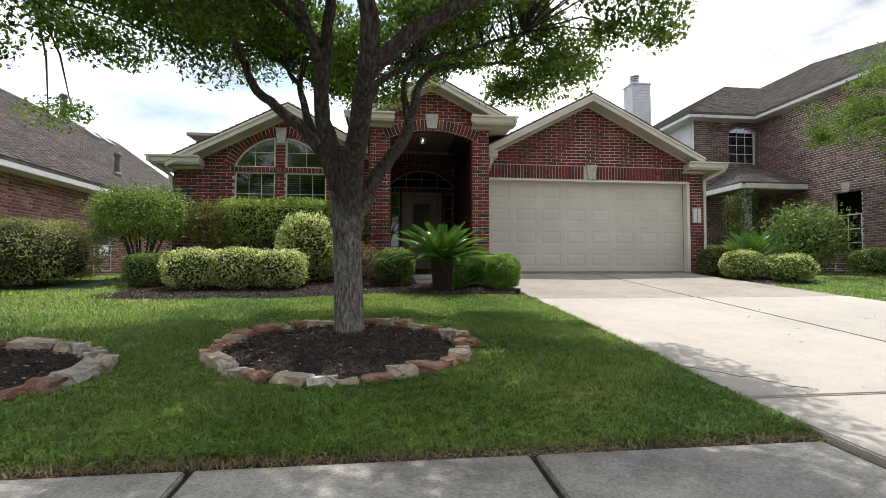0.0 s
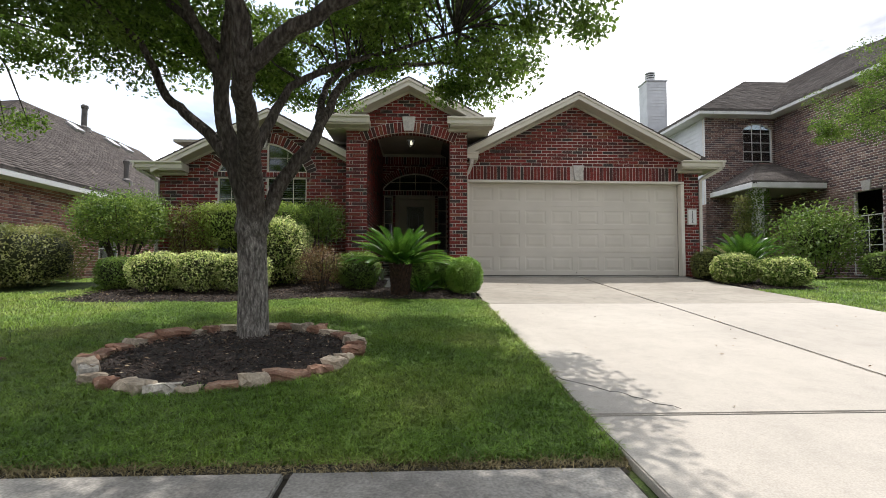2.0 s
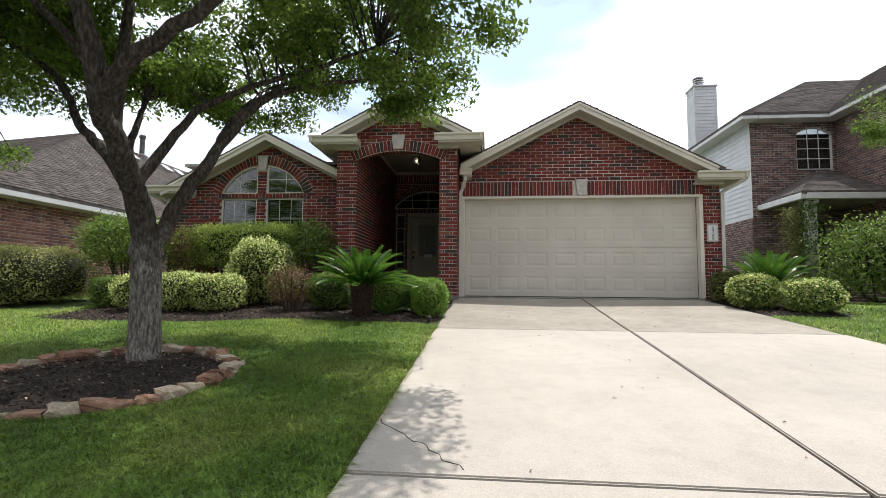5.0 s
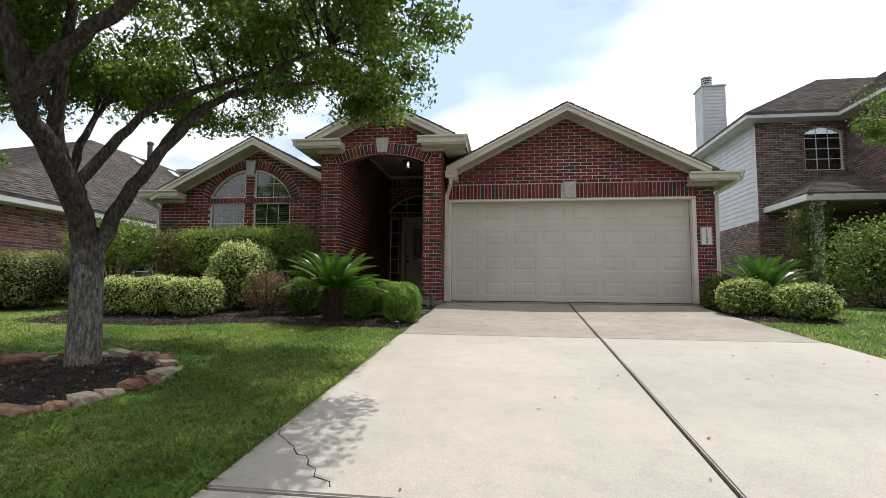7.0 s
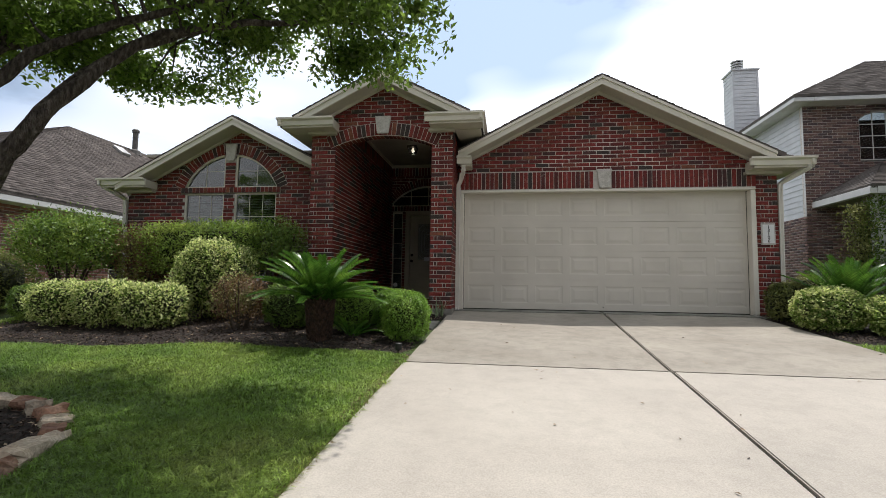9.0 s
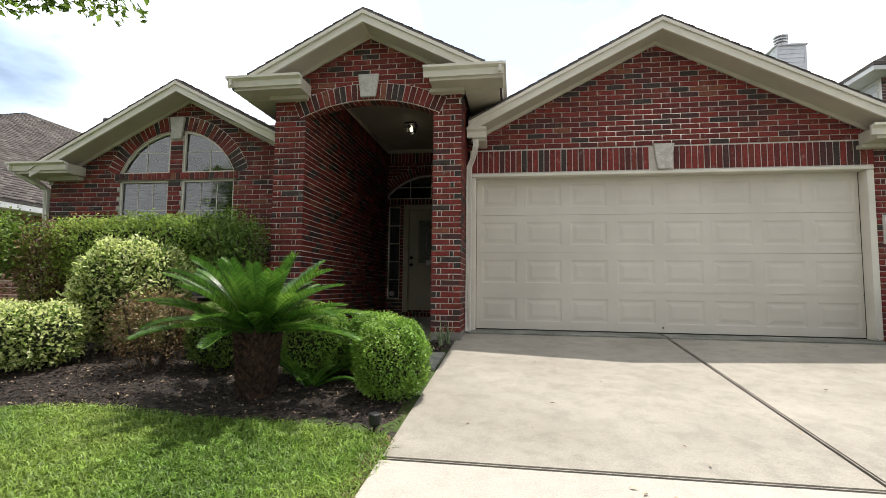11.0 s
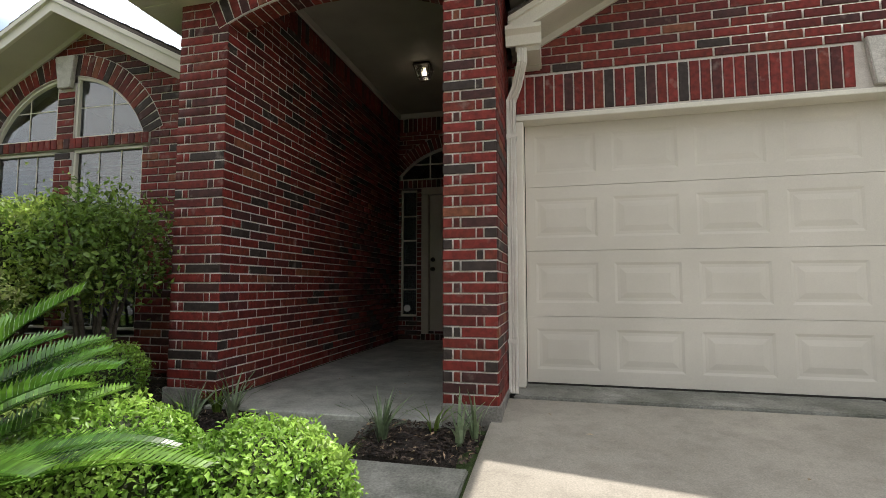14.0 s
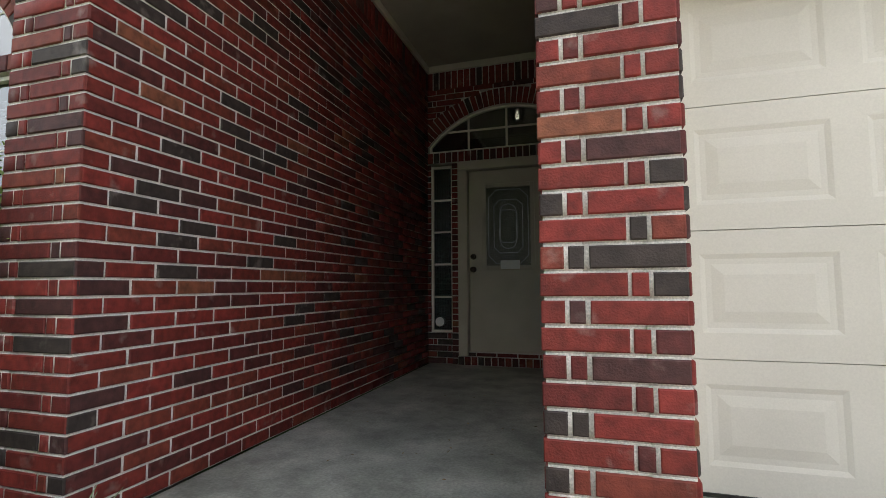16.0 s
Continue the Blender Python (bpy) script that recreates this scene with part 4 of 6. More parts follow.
# low roof edges over the eaves
for nm, xa, xb, za, zb, ya, yb in (("roof_edge_garage", 5.70, 5.285, 2.50, 2.61, -0.32, 8.5), ("roof_edge_front", -6.96, -6.535, 2.30, 2.355, -0.46, 8.5), ("roof_edge_entry_left", -3.02, -2.785, 3.145, 3.245, -1.04, 3.0), ("roof_edge_entry_right", 0.43, 0.225, 3.145, 3.245, -1.04, 5.5)):
    deck(nm, [[(xa, ya, za), (xa, yb, za), (xb, yb, zb), (xb, ya, zb)]], "grey shingled roof edge above the gutter")
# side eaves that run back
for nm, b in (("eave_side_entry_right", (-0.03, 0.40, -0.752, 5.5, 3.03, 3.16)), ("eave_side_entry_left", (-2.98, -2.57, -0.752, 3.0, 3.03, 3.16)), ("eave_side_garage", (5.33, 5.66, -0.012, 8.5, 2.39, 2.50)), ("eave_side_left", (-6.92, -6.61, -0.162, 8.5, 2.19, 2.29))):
    put(nm, box(*b, 0.006), shaded_cream_m, "cream boxed side eave running back", "eave", kind="structure")
for nm, x0, z1, y0, y1, s in (("gutter_side_entry", 0.40, 3.215, -1.13, 5.5, 1), ("gutter_side_entry_left", -2.98, 3.215, -1.13, 3.0, -1), ("gutter_side_garage", 5.66, 2.562, -0.39, 8.5, 1), ("gutter_side_left", -6.92, 2.362, -0.55, 8.5, -1)):
    prof = [(0.0, -0.12), (0.03, -0.12), (0.04, -0.05), (0.085, -0.03), (0.085, 0.0), (0.07, 0.0), (0.07, -0.012), (0.0, -0.012)]
    put(nm, prism([(s * p, z1 + q) for p, q in prof], (x0, y1, 0), (1, 0, 0), (0, 0, 1), y1 - y0), paint_m, "cream moulded gutter along the side eave", "gutter", kind="structure")


# ---- garage door ----
door = thing("garage_door", (2.47, 0.15, 0.0), "wide beige panelled sectional garage door, closed", "garage door", kind="structure")
GD0, GD1 = 0.06, 4.90
def gkid(nm, bm, mat, par=None, lab=""):
    ob = part(nm, bm, mat, par or door, lab)
    if par is None:
        ob.matrix_parent_inverse = Matrix.Translation((-2.47, -0.15, 0.0))
    return ob
SEC = 2.10 / 4
for k in range(4):
    z0 = 0.008 + k * SEC
    bm = box(GD0, GD1, 0.168, 0.19, z0, z0 + SEC)
    pw = (GD1 - GD0) / 8
    box(GD0, GD1, 0.15, 0.168, z0, z0 + 0.105, 0, bm)
    box(GD0, GD1, 0.15, 0.168, z0 + SEC - 0.10, z0 + SEC - 0.0035, 0, bm)
    cuts = [GD0] + [c for j in range(8) for c in (GD0 + j * pw + 0.075, GD0 + (j + 1) * pw - 0.045)] + [GD1]
    for a, b in zip(cuts[::2], cuts[1::2]):
        box(a, b, 0.15, 0.168, z0 + 0.105, z0 + SEC - 0.10, 0, bm)
    sec = gkid("door_section", bm, garage_m)
    for j in range(8):
        a, b = GD0 + j * pw + 0.075, GD0 + (j + 1) * pw - 0.045
        c, d = z0 + 0.105, z0 + SEC - 0.10
        # embossed panel: a sunk groove round a raised field
        bm = bmesh.new()
        y = 0.15
        rings = [(0.0, 0.002), (0.02, 0.007), (0.042, 0.007), (0.085, 0.001)]
        loops = [[bm.verts.new(p) for p in ((a + o, y + h - 0.002, c + o), (b - o, y + h - 0.002, c + o), (b - o, y + h - 0.002, d - o), (a + o, y + h - 0.002, d - o))] for o, h in rings]
        back = [bm.verts.new((v.co.x, y + 0.017, v.co.z)) for v in loops[0]]
        for r0, r1 in zip([back] + loops, loops):
            for q in range(4):
                bm.faces.new((r0[q], r0[(q + 1) % 4], r1[(q + 1) % 4], r1[q]))
        bm.faces.new(loops[-1])
        bmesh.ops.recalc_face_normals(bm, faces=bm.faces)
        gkid("raised_panel", bm, garage_m, sec)
gkid("bottom_seal", box(GD0, GD1, 0.14, 0.19, -0.02, 0.008), dark_m, None, "black rubber bottom seal")
lock = lathe([(0.011, 0), (0.011, 0.008), (0.007, 0.012)], (0, 0, 0), 14)
bmesh.ops.transform(lock, matrix=pose(2.52, 0.148, 0.07, 90, 0, 0), verts=lock.verts)
gkid("lock", lock, black_m, None, "small black round lock")
for nm, b in (("garage_trim_left", (-0.01, 0.055, -0.012, 0.15, -0.01, 2.09)), ("garage_trim_right", (4.905, 4.985, -0.012, 0.15, -0.01, 2.09)), ("garage_trim_top", (-0.01, 4.985, -0.02, 0.15, 2.095, 2.135))):
    put(nm, box(*b, 0.008), paint_m, "cream painted trim round the garage door", "trim", kind="structure")
# added sheet, darkness of the closed garage put into its colour
put("wall_garage_inside", box(-0.02, 5.1, 0.30, 0.34, 0, 2.5), dark_m, "near-black sheet painting the unlit garage inside", "wall", kind="structure")


# ---- downspouts ----
def downspout(name, pts, w, d, label):
    """A ribbed rectangular pipe along a line of points, with straps."""
    root = thing(name, pts[-1], label, "downspout")
    def kid(nm, bm, mat):
        ob = part(nm, bm, mat, root)
        ob.matrix_parent_inverse = Matrix.Translation(-Vector(pts[-1]))
    bm = bmesh.new()
    prof = [(-w, -d), (-w * 0.5, -d), (-w * 0.4, -d * 0.8), (-w * 0.2, -d * 0.8), (-w * 0.1, -d), (w * 0.1, -d), (w * 0.2, -d * 0.8), (w * 0.4, -d * 0.8), (w * 0.5, -d), (w, -d), (w, d), (-w, d)]
    rings = []
    for i, p in enumerate(pts):
        dirn = (Vector(pts[min(i + 1, len(pts) - 1)]) - Vector(pts[max(i - 1, 0)])).normalized()
        q = Vector((0, 0, -1)).rotation_difference(dirn)
        rings.append([bm.verts.new(Vector(p) + q @ Vector((a, b, 0))) for a, b in prof])
    for r0, r1 in zip(rings, rings[1:]):
        for k in range(len(prof)):
            bm.faces.new((r0[k], r0[(k + 1) % len(prof)], r1[(k + 1) % len(prof)], r1[k]))
    bm.faces.new(rings[0])
    bm.faces.new(rings[-1][::-1])
    bmesh.ops.recalc_face_normals(bm, faces=bm.faces)
    kid("pipe", bm, spout_m)
    x, y, _ = pts[-2]
    for z in (0.35, 1.9):
        kid("strap", box(x - w - 0.004, x + w + 0.004, y - d - 0.004, y + d + 0.002, z, z + 0.03), spout_m)
    # near-black plate paints the dark mouth of the pipe
    kid("outlet", box(x - w, x + w, pts[-1][1] - d, pts[-1][1] + d, pts[-1][2] - 0.004, pts[-1][2] + 0.001), dark_m)


downspout("downspout", [(0.08, -0.33, 2.52), (0.08, -0.33, 2.44), (0.03, -0.22, 2.3), (-0.022, -0.17, 2.2), (-0.022, -0.17, 0.3), (-0.022, -0.17, 0.04), (-0.022, -0.19, -0.02)], 0.033, 0.045, "white ribbed downspout beside the brick pillar")
downspout("downspout", [(5.66, -0.30, 2.50), (5.66, -0.30, 2.40), (5.46, -0.1, 2.27), (5.37, 0.02, 2.18), (5.365, 0.05, 0.3), (5.365, 0.05, 0.1), (5.365, 0.0, -0.02)], 0.033, 0.045, "cream downspout on the garage corner")
downspout("downspout", [(-6.9, -0.45, 2.32), (-6.9, -0.45, 2.22), (-6.72, -0.3, 2.1), (-6.65, -0.16, 2.0), (-6.645, -0.1, 0.3), (-6.645, -0.1, 0.1), (-6.645, -0.15, -0.03)], 0.033, 0.045, "cream downspout on the house corner")


# ---- windows ----
for nm, xa, xb in (("trim_door_left", -1.832, -1.758), ("trim_door_right", -0.602, -0.528)):
    ob = put(nm, box(xa, xb, PY1 - 0.014, PY1 + 0.09, PZ, 2.312), mortar_m, "narrow brick post between door and sidelight", "trim", kind="structure")
    LATER.append((ob, wall_poses([(PZ + JOINT / 2 + COURSE * k, xa, xb) for k in range(33)], (0, PY1 - 0.014, 0), (1, 0, 0), (0, -1, 0)), 40, None, brick_far_m))


def window(name, x0, x1, z0, z1, y, cols, rows, label, arch=None, blinds=True, depth=0.09, frame_mat=None, glass=None, bar=0.012, facing=(0, -1, 0), origin=None):
    """A window set back in its opening: frame, glazing bars, pane and blinds; arch: (cx, cz, radius) cuts the head round."""
    root = thing(name, ((x0 + x1) / 2, y + depth, z0), label, "window", kind="structure")
    inv = Matrix.Translation((-(x0 + x1) / 2, -(y + depth), -z0))
    def kid(nm, bm, mat, lab=""):
        ob = part(nm, bm, mat, root, lab)
        ob.matrix_parent_inverse = inv
        return ob
    fm, f = frame_mat or paint_m, 0.026
    yb = y + depth
    def top(x):
        return min(z1, arch[1] + math.sqrt(max(arch[2] ** 2 - (x - arch[0]) ** 2, 0))) if arch else z1
    kid("frame_bottom", box(x0, x1, yb - 0.02, yb + 0.03, z0, z0 + f, 0.004), fm)
    for xa, xb in ((x0, x0 + f), (x1 - f, x1)):
        h = max(top(xa if arch and xa < arch[0] else xb), z0 + f + 0.01)
        kid("frame_side", box(xa, xb, yb - 0.02, yb + 0.03, z0 + f, max(min(h, top((xa + xb) / 2)), z0 + f + 0.01), 0.004), fm)
    steps = 14 if arch else 1
    bm = bmesh.new()
    for i in range(steps):
        xa, xb = x0 + (x1 - x0) * i / steps, x0 + (x1 - x0) * (i + 1) / steps
        ta, tb = top(xa), top(xb)
        prism([(xa, ta - f), (xb, tb - f), (xb, tb), (xa, ta)], (0, yb + 0.03, 0), (1, 0, 0), (0, 0, 1), 0.05, bm)
    kid("frame_head", bm, fm)
    for c in range(1, cols):
        x = x0 + f + (x1 - x0 - 2 * f) * c / cols
        if top(x) - f > z0 + f:
            kid("glazing_bar", box(x - bar, x + bar, yb + 0.007, yb + 0.0115, z0 + f, top(x) - f), fm)
    for r in range(1, rows):
        z = z0 + f + (z1 - z0 - 2 * f) * r / rows
        xa, xb = x0 + f, x1 - f
        if arch and z > top(x0):
            h = math.sqrt(max((arch[2] - f) ** 2 - (z - arch[1]) ** 2, 0))
            xa, xb = max(xa, arch[0] - h), min(xb, arch[0] + h)
        if xb > xa:
            kid("glazing_bar", box(xa, xb, yb + 0.0072, yb + 0.0113, z - bar, z + bar), fm)
    bm = bmesh.new()
    outline = [(x0 + 0.01, z0 + 0.01), (x1 - 0.01, z0 + 0.01)] + [(x, max(top(x) - 0.01, z0 + 0.02)) for x in (x1 - 0.01 - (x1 - x0 - 0.02) * i / 14 for i in range(15))]
    prism(outline, (0, yb + 0.018, 0), (1, 0, 0), (0, 0, 1), 0.005, bm)
    pane = kid("pane", bm, glass or glass_m, "clear window glass")
    pane.visible_shadow = False
    if blinds:
        k = int((z1 - z0 - 0.08) / 0.05)
        for i in range(k):
            z = z0 + 0.05 + i * 0.05
            bm = box(x0 + 0.03, x1 - 0.03, -0.022, 0.022, -0.0015, 0.0015)
            bmesh.ops.transform(bm, matrix=pose(0, yb + 0.075, z, 32, 0, 0), verts=bm.verts)
            kid("blind_slat", bm, blind_m)
    return root


for w0, w1 in WIN:
    window("window_lower", w0, w1, 0.36, 2.115, LY, 3, 4, "cream framed window with white blinds behind the hedge", glass=tint_m, bar=0.005, depth=0.032)
    window("window_upper", w0, w1, 2.225, 2.88, LY, 2, 2, "cream framed quarter-arch window over the lower one", arch=(WCX, WCZ, WR), blinds=False, glass=tint_m, bar=0.005, depth=0.032)
window("window_sidelight", -2.10, -1.83, 0.30, 2.28, PY1, 1, 5, "narrow sidelight beside the front door", depth=0.05, blinds=False, glass=tint_m)
window("window_sidelight", -0.53, -0.26, 0.30, 2.28, PY1, 1, 5, "narrow sidelight beside the front door", depth=0.05, blinds=False, glass=tint_m)
window("window_transom", -2.12, -0.24, 2.44, 2.955, PY1, 4, 2, "arched transom window over the front door", arch=(-1.18, 1.72, 1.235), blinds=False, depth=0.05, glass=tint_m)

# ---- front door ----
fd = thing("door_front", (-1.18, PY1 + 0.08, 0.04), "taupe painted front door with a bevelled glass light, closed", "door", kind="structure")
def fkid(nm, bm, mat, par=None, lab=""):
    ob = part(nm, bm, mat, par or fd, lab)
    if par is None:
        ob.matrix_parent_inverse = Matrix.Translation((1.18, -PY1 - 0.08, -0.04))
    return ob
DY = PY1 + 0.06
for nm, b in (("frame_side", (-1.76, -1.645, PY1 - 0.03, PY1 + 0.10, 0.04, 2.20)), ("frame_side", (-0.715, -0.60, PY1 - 0.03, PY1 + 0.10, 0.04, 2.20)), ("frame_head", (-1.76, -0.60, PY1 - 0.03, PY1 + 0.10, 2.20, 2.31))):
    fkid(nm, box(*b, 0.012), door_m)
G0, G1, H0, H1 = -1.455, -0.905, 1.05, 2.0
for b in ((-1.64, G0, 0.06, 2.195), (G1, -0.72, 0.06, 2.195), (G0, G1, 0.06, H0), (G0, G1, H1, 2.195)):
    fkid("door_leaf", box(b[0], b[1], DY, DY + 0.045, b[2], b[3]), door_m)
for b in ((G0 - 0.03, G0 + 0.02, H0 - 0.03, H1 + 0.03), (G1 - 0.02, G1 + 0.03, H0 - 0.03, H1 + 0.03), (G0 + 0.02, G1 - 0.02, H0 - 0.03, H0 + 0.02), (G0 + 0.02, G1 - 0.02, H1 - 0.02, H1 + 0.03)):
    fkid("glass_frame", box(b[0], b[1], DY - 0.012, DY, b[2], b[3], 0.005), door_m)
fkid("glass_light", box(G0 + 0.01, G1 - 0.01, DY + 0.012, DY + 0.02, H0, H1), bevel_glass_m, None, "bevelled decorative glass")
cx, cz = (G0 + G1) / 2, (H0 + H1) / 2
for k in range(3):
    s = 1 - 0.28 * k
    w, h, q = 0.23 * s, 0.43 * s, 0.09 * s
    loop = [(-w, -h + q), (-w + q, -h), (w - q, -h), (w, -h + q), (w, h - q), (w - q, h), (-w + q, h), (-w, h - q), (-w, -h + q)]
    fkid("lead_came", tube([(cx + a, DY + 0.008, cz + b) for a, b in loop], [0.005] * 9, 6), metal_m, None, "grey lead came")
fkid("lead_came", tube([(cx + 0.13 * math.sin(t) * (1 + 0.3 * math.cos(2 * t)), DY + 0.008, cz + 0.26 * math.cos(t)) for t in np.linspace(0, 2 * math.pi, 25)], [0.005] * 25, 6), metal_m, None, "grey lead came")
for z, r in ((1.03, 0.03), (1.18, 0.024)):
    bm = lathe([(0.034, 0), (0.034, 0.012), (0.012, 0.018), (0.012, 0.04), (r, 0.05), (r, 0.07), (r * 0.6, 0.08)], (0, 0, 0), 16)
    bmesh.ops.transform(bm, matrix=pose(-1.59, DY, z, 90, 0, 0), verts=bm.verts)
    smooth(fkid("knob" if z < 1.1 else "deadbolt", bm, bronze_m, None, "dark bronze door hardware"))
step = put("threshold", box(-1.757, -0.603, PY1 - 0.06, PY1 + 0.1, PZ + 0.003, 0.04), mortar_m, "brick on edge sill under the front door", "threshold", kind="structure")
for xa, xb in ((-2.08, -1.85), (-0.51, -0.28)):
    bm = bmesh.new()
    k = 24
    rows = [[bm.verts.new((xa + (xb - xa) * q / k, PY1 + 0.11 + 0.008 * math.sin(q * 1.9), z)) for q in range(k + 1)] for z in (0.32, 2.26)]
    for q in range(k):
        bm.faces.new((rows[0][q], rows[0][q + 1], rows[1][q + 1], rows[1][q]))
    put("sheer_curtain", bm, blind_m, "pale sheer curtain hung behind the sidelight", "curtain", "sidelight curtains")
LATER.append((step, [(Matrix.Translation((-1.757 + 1.154 * (k + 0.5) / 15, PY1 - 0.06, -0.008)) @ Matrix.Rotation(radians(90), 4, "Y"), 0.088, 0.066) for k in range(15)], 20, None, brick_far_m))
put("lock_box_notice", box(-1.27, -1.05, DY - 0.016, DY - 0.0125, 1.03, 1.13), white_m, "small white notice stuck under the door glass", "notice")
bm = lathe([(0.055, 0), (0.055, 0.003)], (0, 0, 0), 18)
bmesh.ops.transform(bm, matrix=pose(-2.0, PY1 + 0.028, 0.42, 90, 0, 0), verts=bm.verts)
put("alarm_sticker", bm, white_m, "round white alarm sticker low on the sidelight", "sticker")

# ---- porch lamp ----
lamp = thing("porch_lamp", (-1.28, 1.75, 3.52), "small bronze ceiling lantern on the porch, lit", "ceiling lamp")
def pk(nm, bm, mat, lab=""):
    return part(nm, bm, mat, lamp, lab)
pk("ceiling_plate", box(-0.105, 0.105, -0.105, 0.105, -0.02, 0.0, 0.004), bronze_m)
pk("cap", box(-0.112, 0.112, -0.112, 0.112, -0.032, -0.02, 0.003), bronze_m)
LT, LB, LH = 0.100, 0.062, -0.175
for sx, sy in ((-1, -1), (1, -1), (1, 1), (-1, 1)):
    pk("post", tube([(sx * LT, sy * LT, -0.03), (sx * LB, sy * LB, LH)], [0.007, 0.007], 6), bronze_m)
    ax, ay, bx, by = (sx, sy, sx, -sy) if sx == sy else (sx, sy, -sx, sy)
    pk("base_bar", tube([(ax * LB, ay * LB, LH), (bx * LB, by * LB, LH)], [0.007, 0.007], 6), bronze_m)
    bm = bmesh.new()
    low = [bm.verts.new(p) for p in ((ax * LT, ay * LT, -0.032), (bx * LT, by * LT, -0.032), (bx * LB, by * LB, LH), (ax * LB, ay * LB, LH))]
    bmesh.ops.solidify(bm, geom=[bm.faces.new(low)], thickness=0.003)
    pane = pk("pane", bm, glass_m, "clear lantern glass")
    pane.visible_shadow = False
smooth(pk("bulb", lathe([(0.014, -0.032), (0.016, -0.06), (0.03, -0.085), (0.034, -0.11), (0.024, -0.135), (0.005, -0.148)], (0, 0, 0), 16), bulb_m, "glowing warm bulb"))
glow = new("porch_lamp_light", bpy.data.lights.new("porch_lamp_light", "POINT"))
glow.data.energy, glow.data.color, glow.data.shadow_soft_size = 5.0, (1.0, 0.82, 0.58), 0.035
glow.location = (-1.28, 1.75, 3.415)

# ---- house number ----
plq = thing("house_number_plaque", (5.15, -0.01, 1.16), "white framed plaque with black house numbers", "house number")
def qk(nm, bm, mat, lab=""):
    ob = part(nm, bm, mat, plq, lab)
    ob.matrix_parent_inverse = Matrix.Translation((-5.15, 0.01, -1.16))
    return ob
qk("plate", box(5.04, 5.26, -0.028, -0.008, 1.16, 1.52, 0.005), stone_m)
qk("panel", box(5.062, 5.238, -0.034, -0.028, 1.185, 1.495, 0.003), white_m, "white face of the plaque")
for k, ch in enumerate("13106"):
    cu = bpy.data.curves.new("digit", "FONT")
    cu.body, cu.size, cu.extrude, cu.align_x, cu.align_y = ch, 0.078, 0.003, "CENTER", "CENTER"
    tmp = new("digit_curve", cu)
    me = bpy.data.meshes.new_from_object(tmp.evaluated_get(bpy.context.evaluated_depsgraph_get()))
    bpy.data.objects.remove(tmp)
    me.materials.append(black_m)
    ob = new("digit", me)
    ob.parent = plq
    ob.matrix_parent_inverse = Matrix.Translation((-5.15, 0.01, -1.16))
    ob.matrix_basis = pose(5.15, -0.037, 1.455 - 0.058 * k, 90, 0, 0)


# ---- neighbour with two storeys ----
def lap_siding(parent, origin, u, n, a, b, z0, z1, face=0.15):
    """Lapped boards, each a piece of its own."""
    origin, u, n = Vector(origin), Vector(u), Vector(n)
    me = bpy.data.meshes.new("siding_board")
    w = b - a
    v = [(-w / 2, 0, 0), (w / 2, 0, 0), (w / 2, -0.022, 0), (-w / 2, -0.022, 0), (-w / 2, 0, face + 0.02), (w / 2, 0, face + 0.02), (w / 2, -0.006, face + 0.02), (-w / 2, -0.006, face + 0.02)]
    me.from_pydata(v, [], [(0, 1, 2, 3), (3, 2, 6, 7), (7, 6, 5, 4), (0, 3, 7, 4), (1, 5, 6, 2)])
    me.materials.append(siding_m)
    rot = Matrix((u, -n, (0, 0, 1))).transposed().to_4x4()
    z = z0
    while z < z1 - 0.03:
        ob = new("siding_board", me)
        ob.parent = parent
        ob.matrix_parent_inverse = parent.matrix_basis.inverted()
        ob.matrix_basis = Matrix.Translation(origin + u * ((a + b) / 2) + Vector((0, 0, z))) @ rot
        z += face


NX, NY, NWX, NZ = 8.6, 5.0, 11.05, 5.38


def n_front(z, zt):
    half = math.sqrt(max(0.74 ** 2 - max((z + zt) / 2 - 4.42, 0) ** 2, 0))
    holes = [(10.445 - min(half, 0.515), 10.445 + min(half, 0.515))] if zt > 3.86 and half > 0.05 else []
    if z < 2.15:
        holes.append((9.8, 10.7))
    return minus(NX, NWX, holes)


def n_wing(z, zt):
    return minus(-NY, 2.45, [(-2.13, -1.28)] if zt > 0.62 and z < 2.26 else [])


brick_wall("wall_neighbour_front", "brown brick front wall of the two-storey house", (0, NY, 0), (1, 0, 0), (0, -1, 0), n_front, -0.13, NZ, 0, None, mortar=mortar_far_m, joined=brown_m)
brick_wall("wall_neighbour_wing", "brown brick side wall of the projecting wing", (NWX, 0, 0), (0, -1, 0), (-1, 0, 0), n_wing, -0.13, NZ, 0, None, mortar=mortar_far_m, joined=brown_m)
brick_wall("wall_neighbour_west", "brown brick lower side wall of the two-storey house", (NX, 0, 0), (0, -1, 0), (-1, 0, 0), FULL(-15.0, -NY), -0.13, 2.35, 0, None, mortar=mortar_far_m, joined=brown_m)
sw = put("wall_neighbour_siding", box(NX + 0.03, NX + 0.17, NY + 0.15, 15.0, 2.37, NZ), siding_m, "white lap siding on the upper side wall", "wall", kind="structure")
lap_siding(sw, (NX + 0.03, 0, 0), (0, -1, 0), (-1, 0, 0), -15.0, -NY - 0.06, 2.38, NZ)
put("trim_neighbour_corner", box(NX - 0.005, NX + 0.1, NY + 0.002, NY + 0.08, 2.36, NZ - 0.01, 0.005), white_m, "white corner board beside the siding", "trim", kind="structure")
put("wall_neighbour_end", box(NWX + 0.002, 19.0, -2.45, -2.31, -0.13, NZ), mortar_far_m, "plain front wall of the wing", "wall", kind="structure")
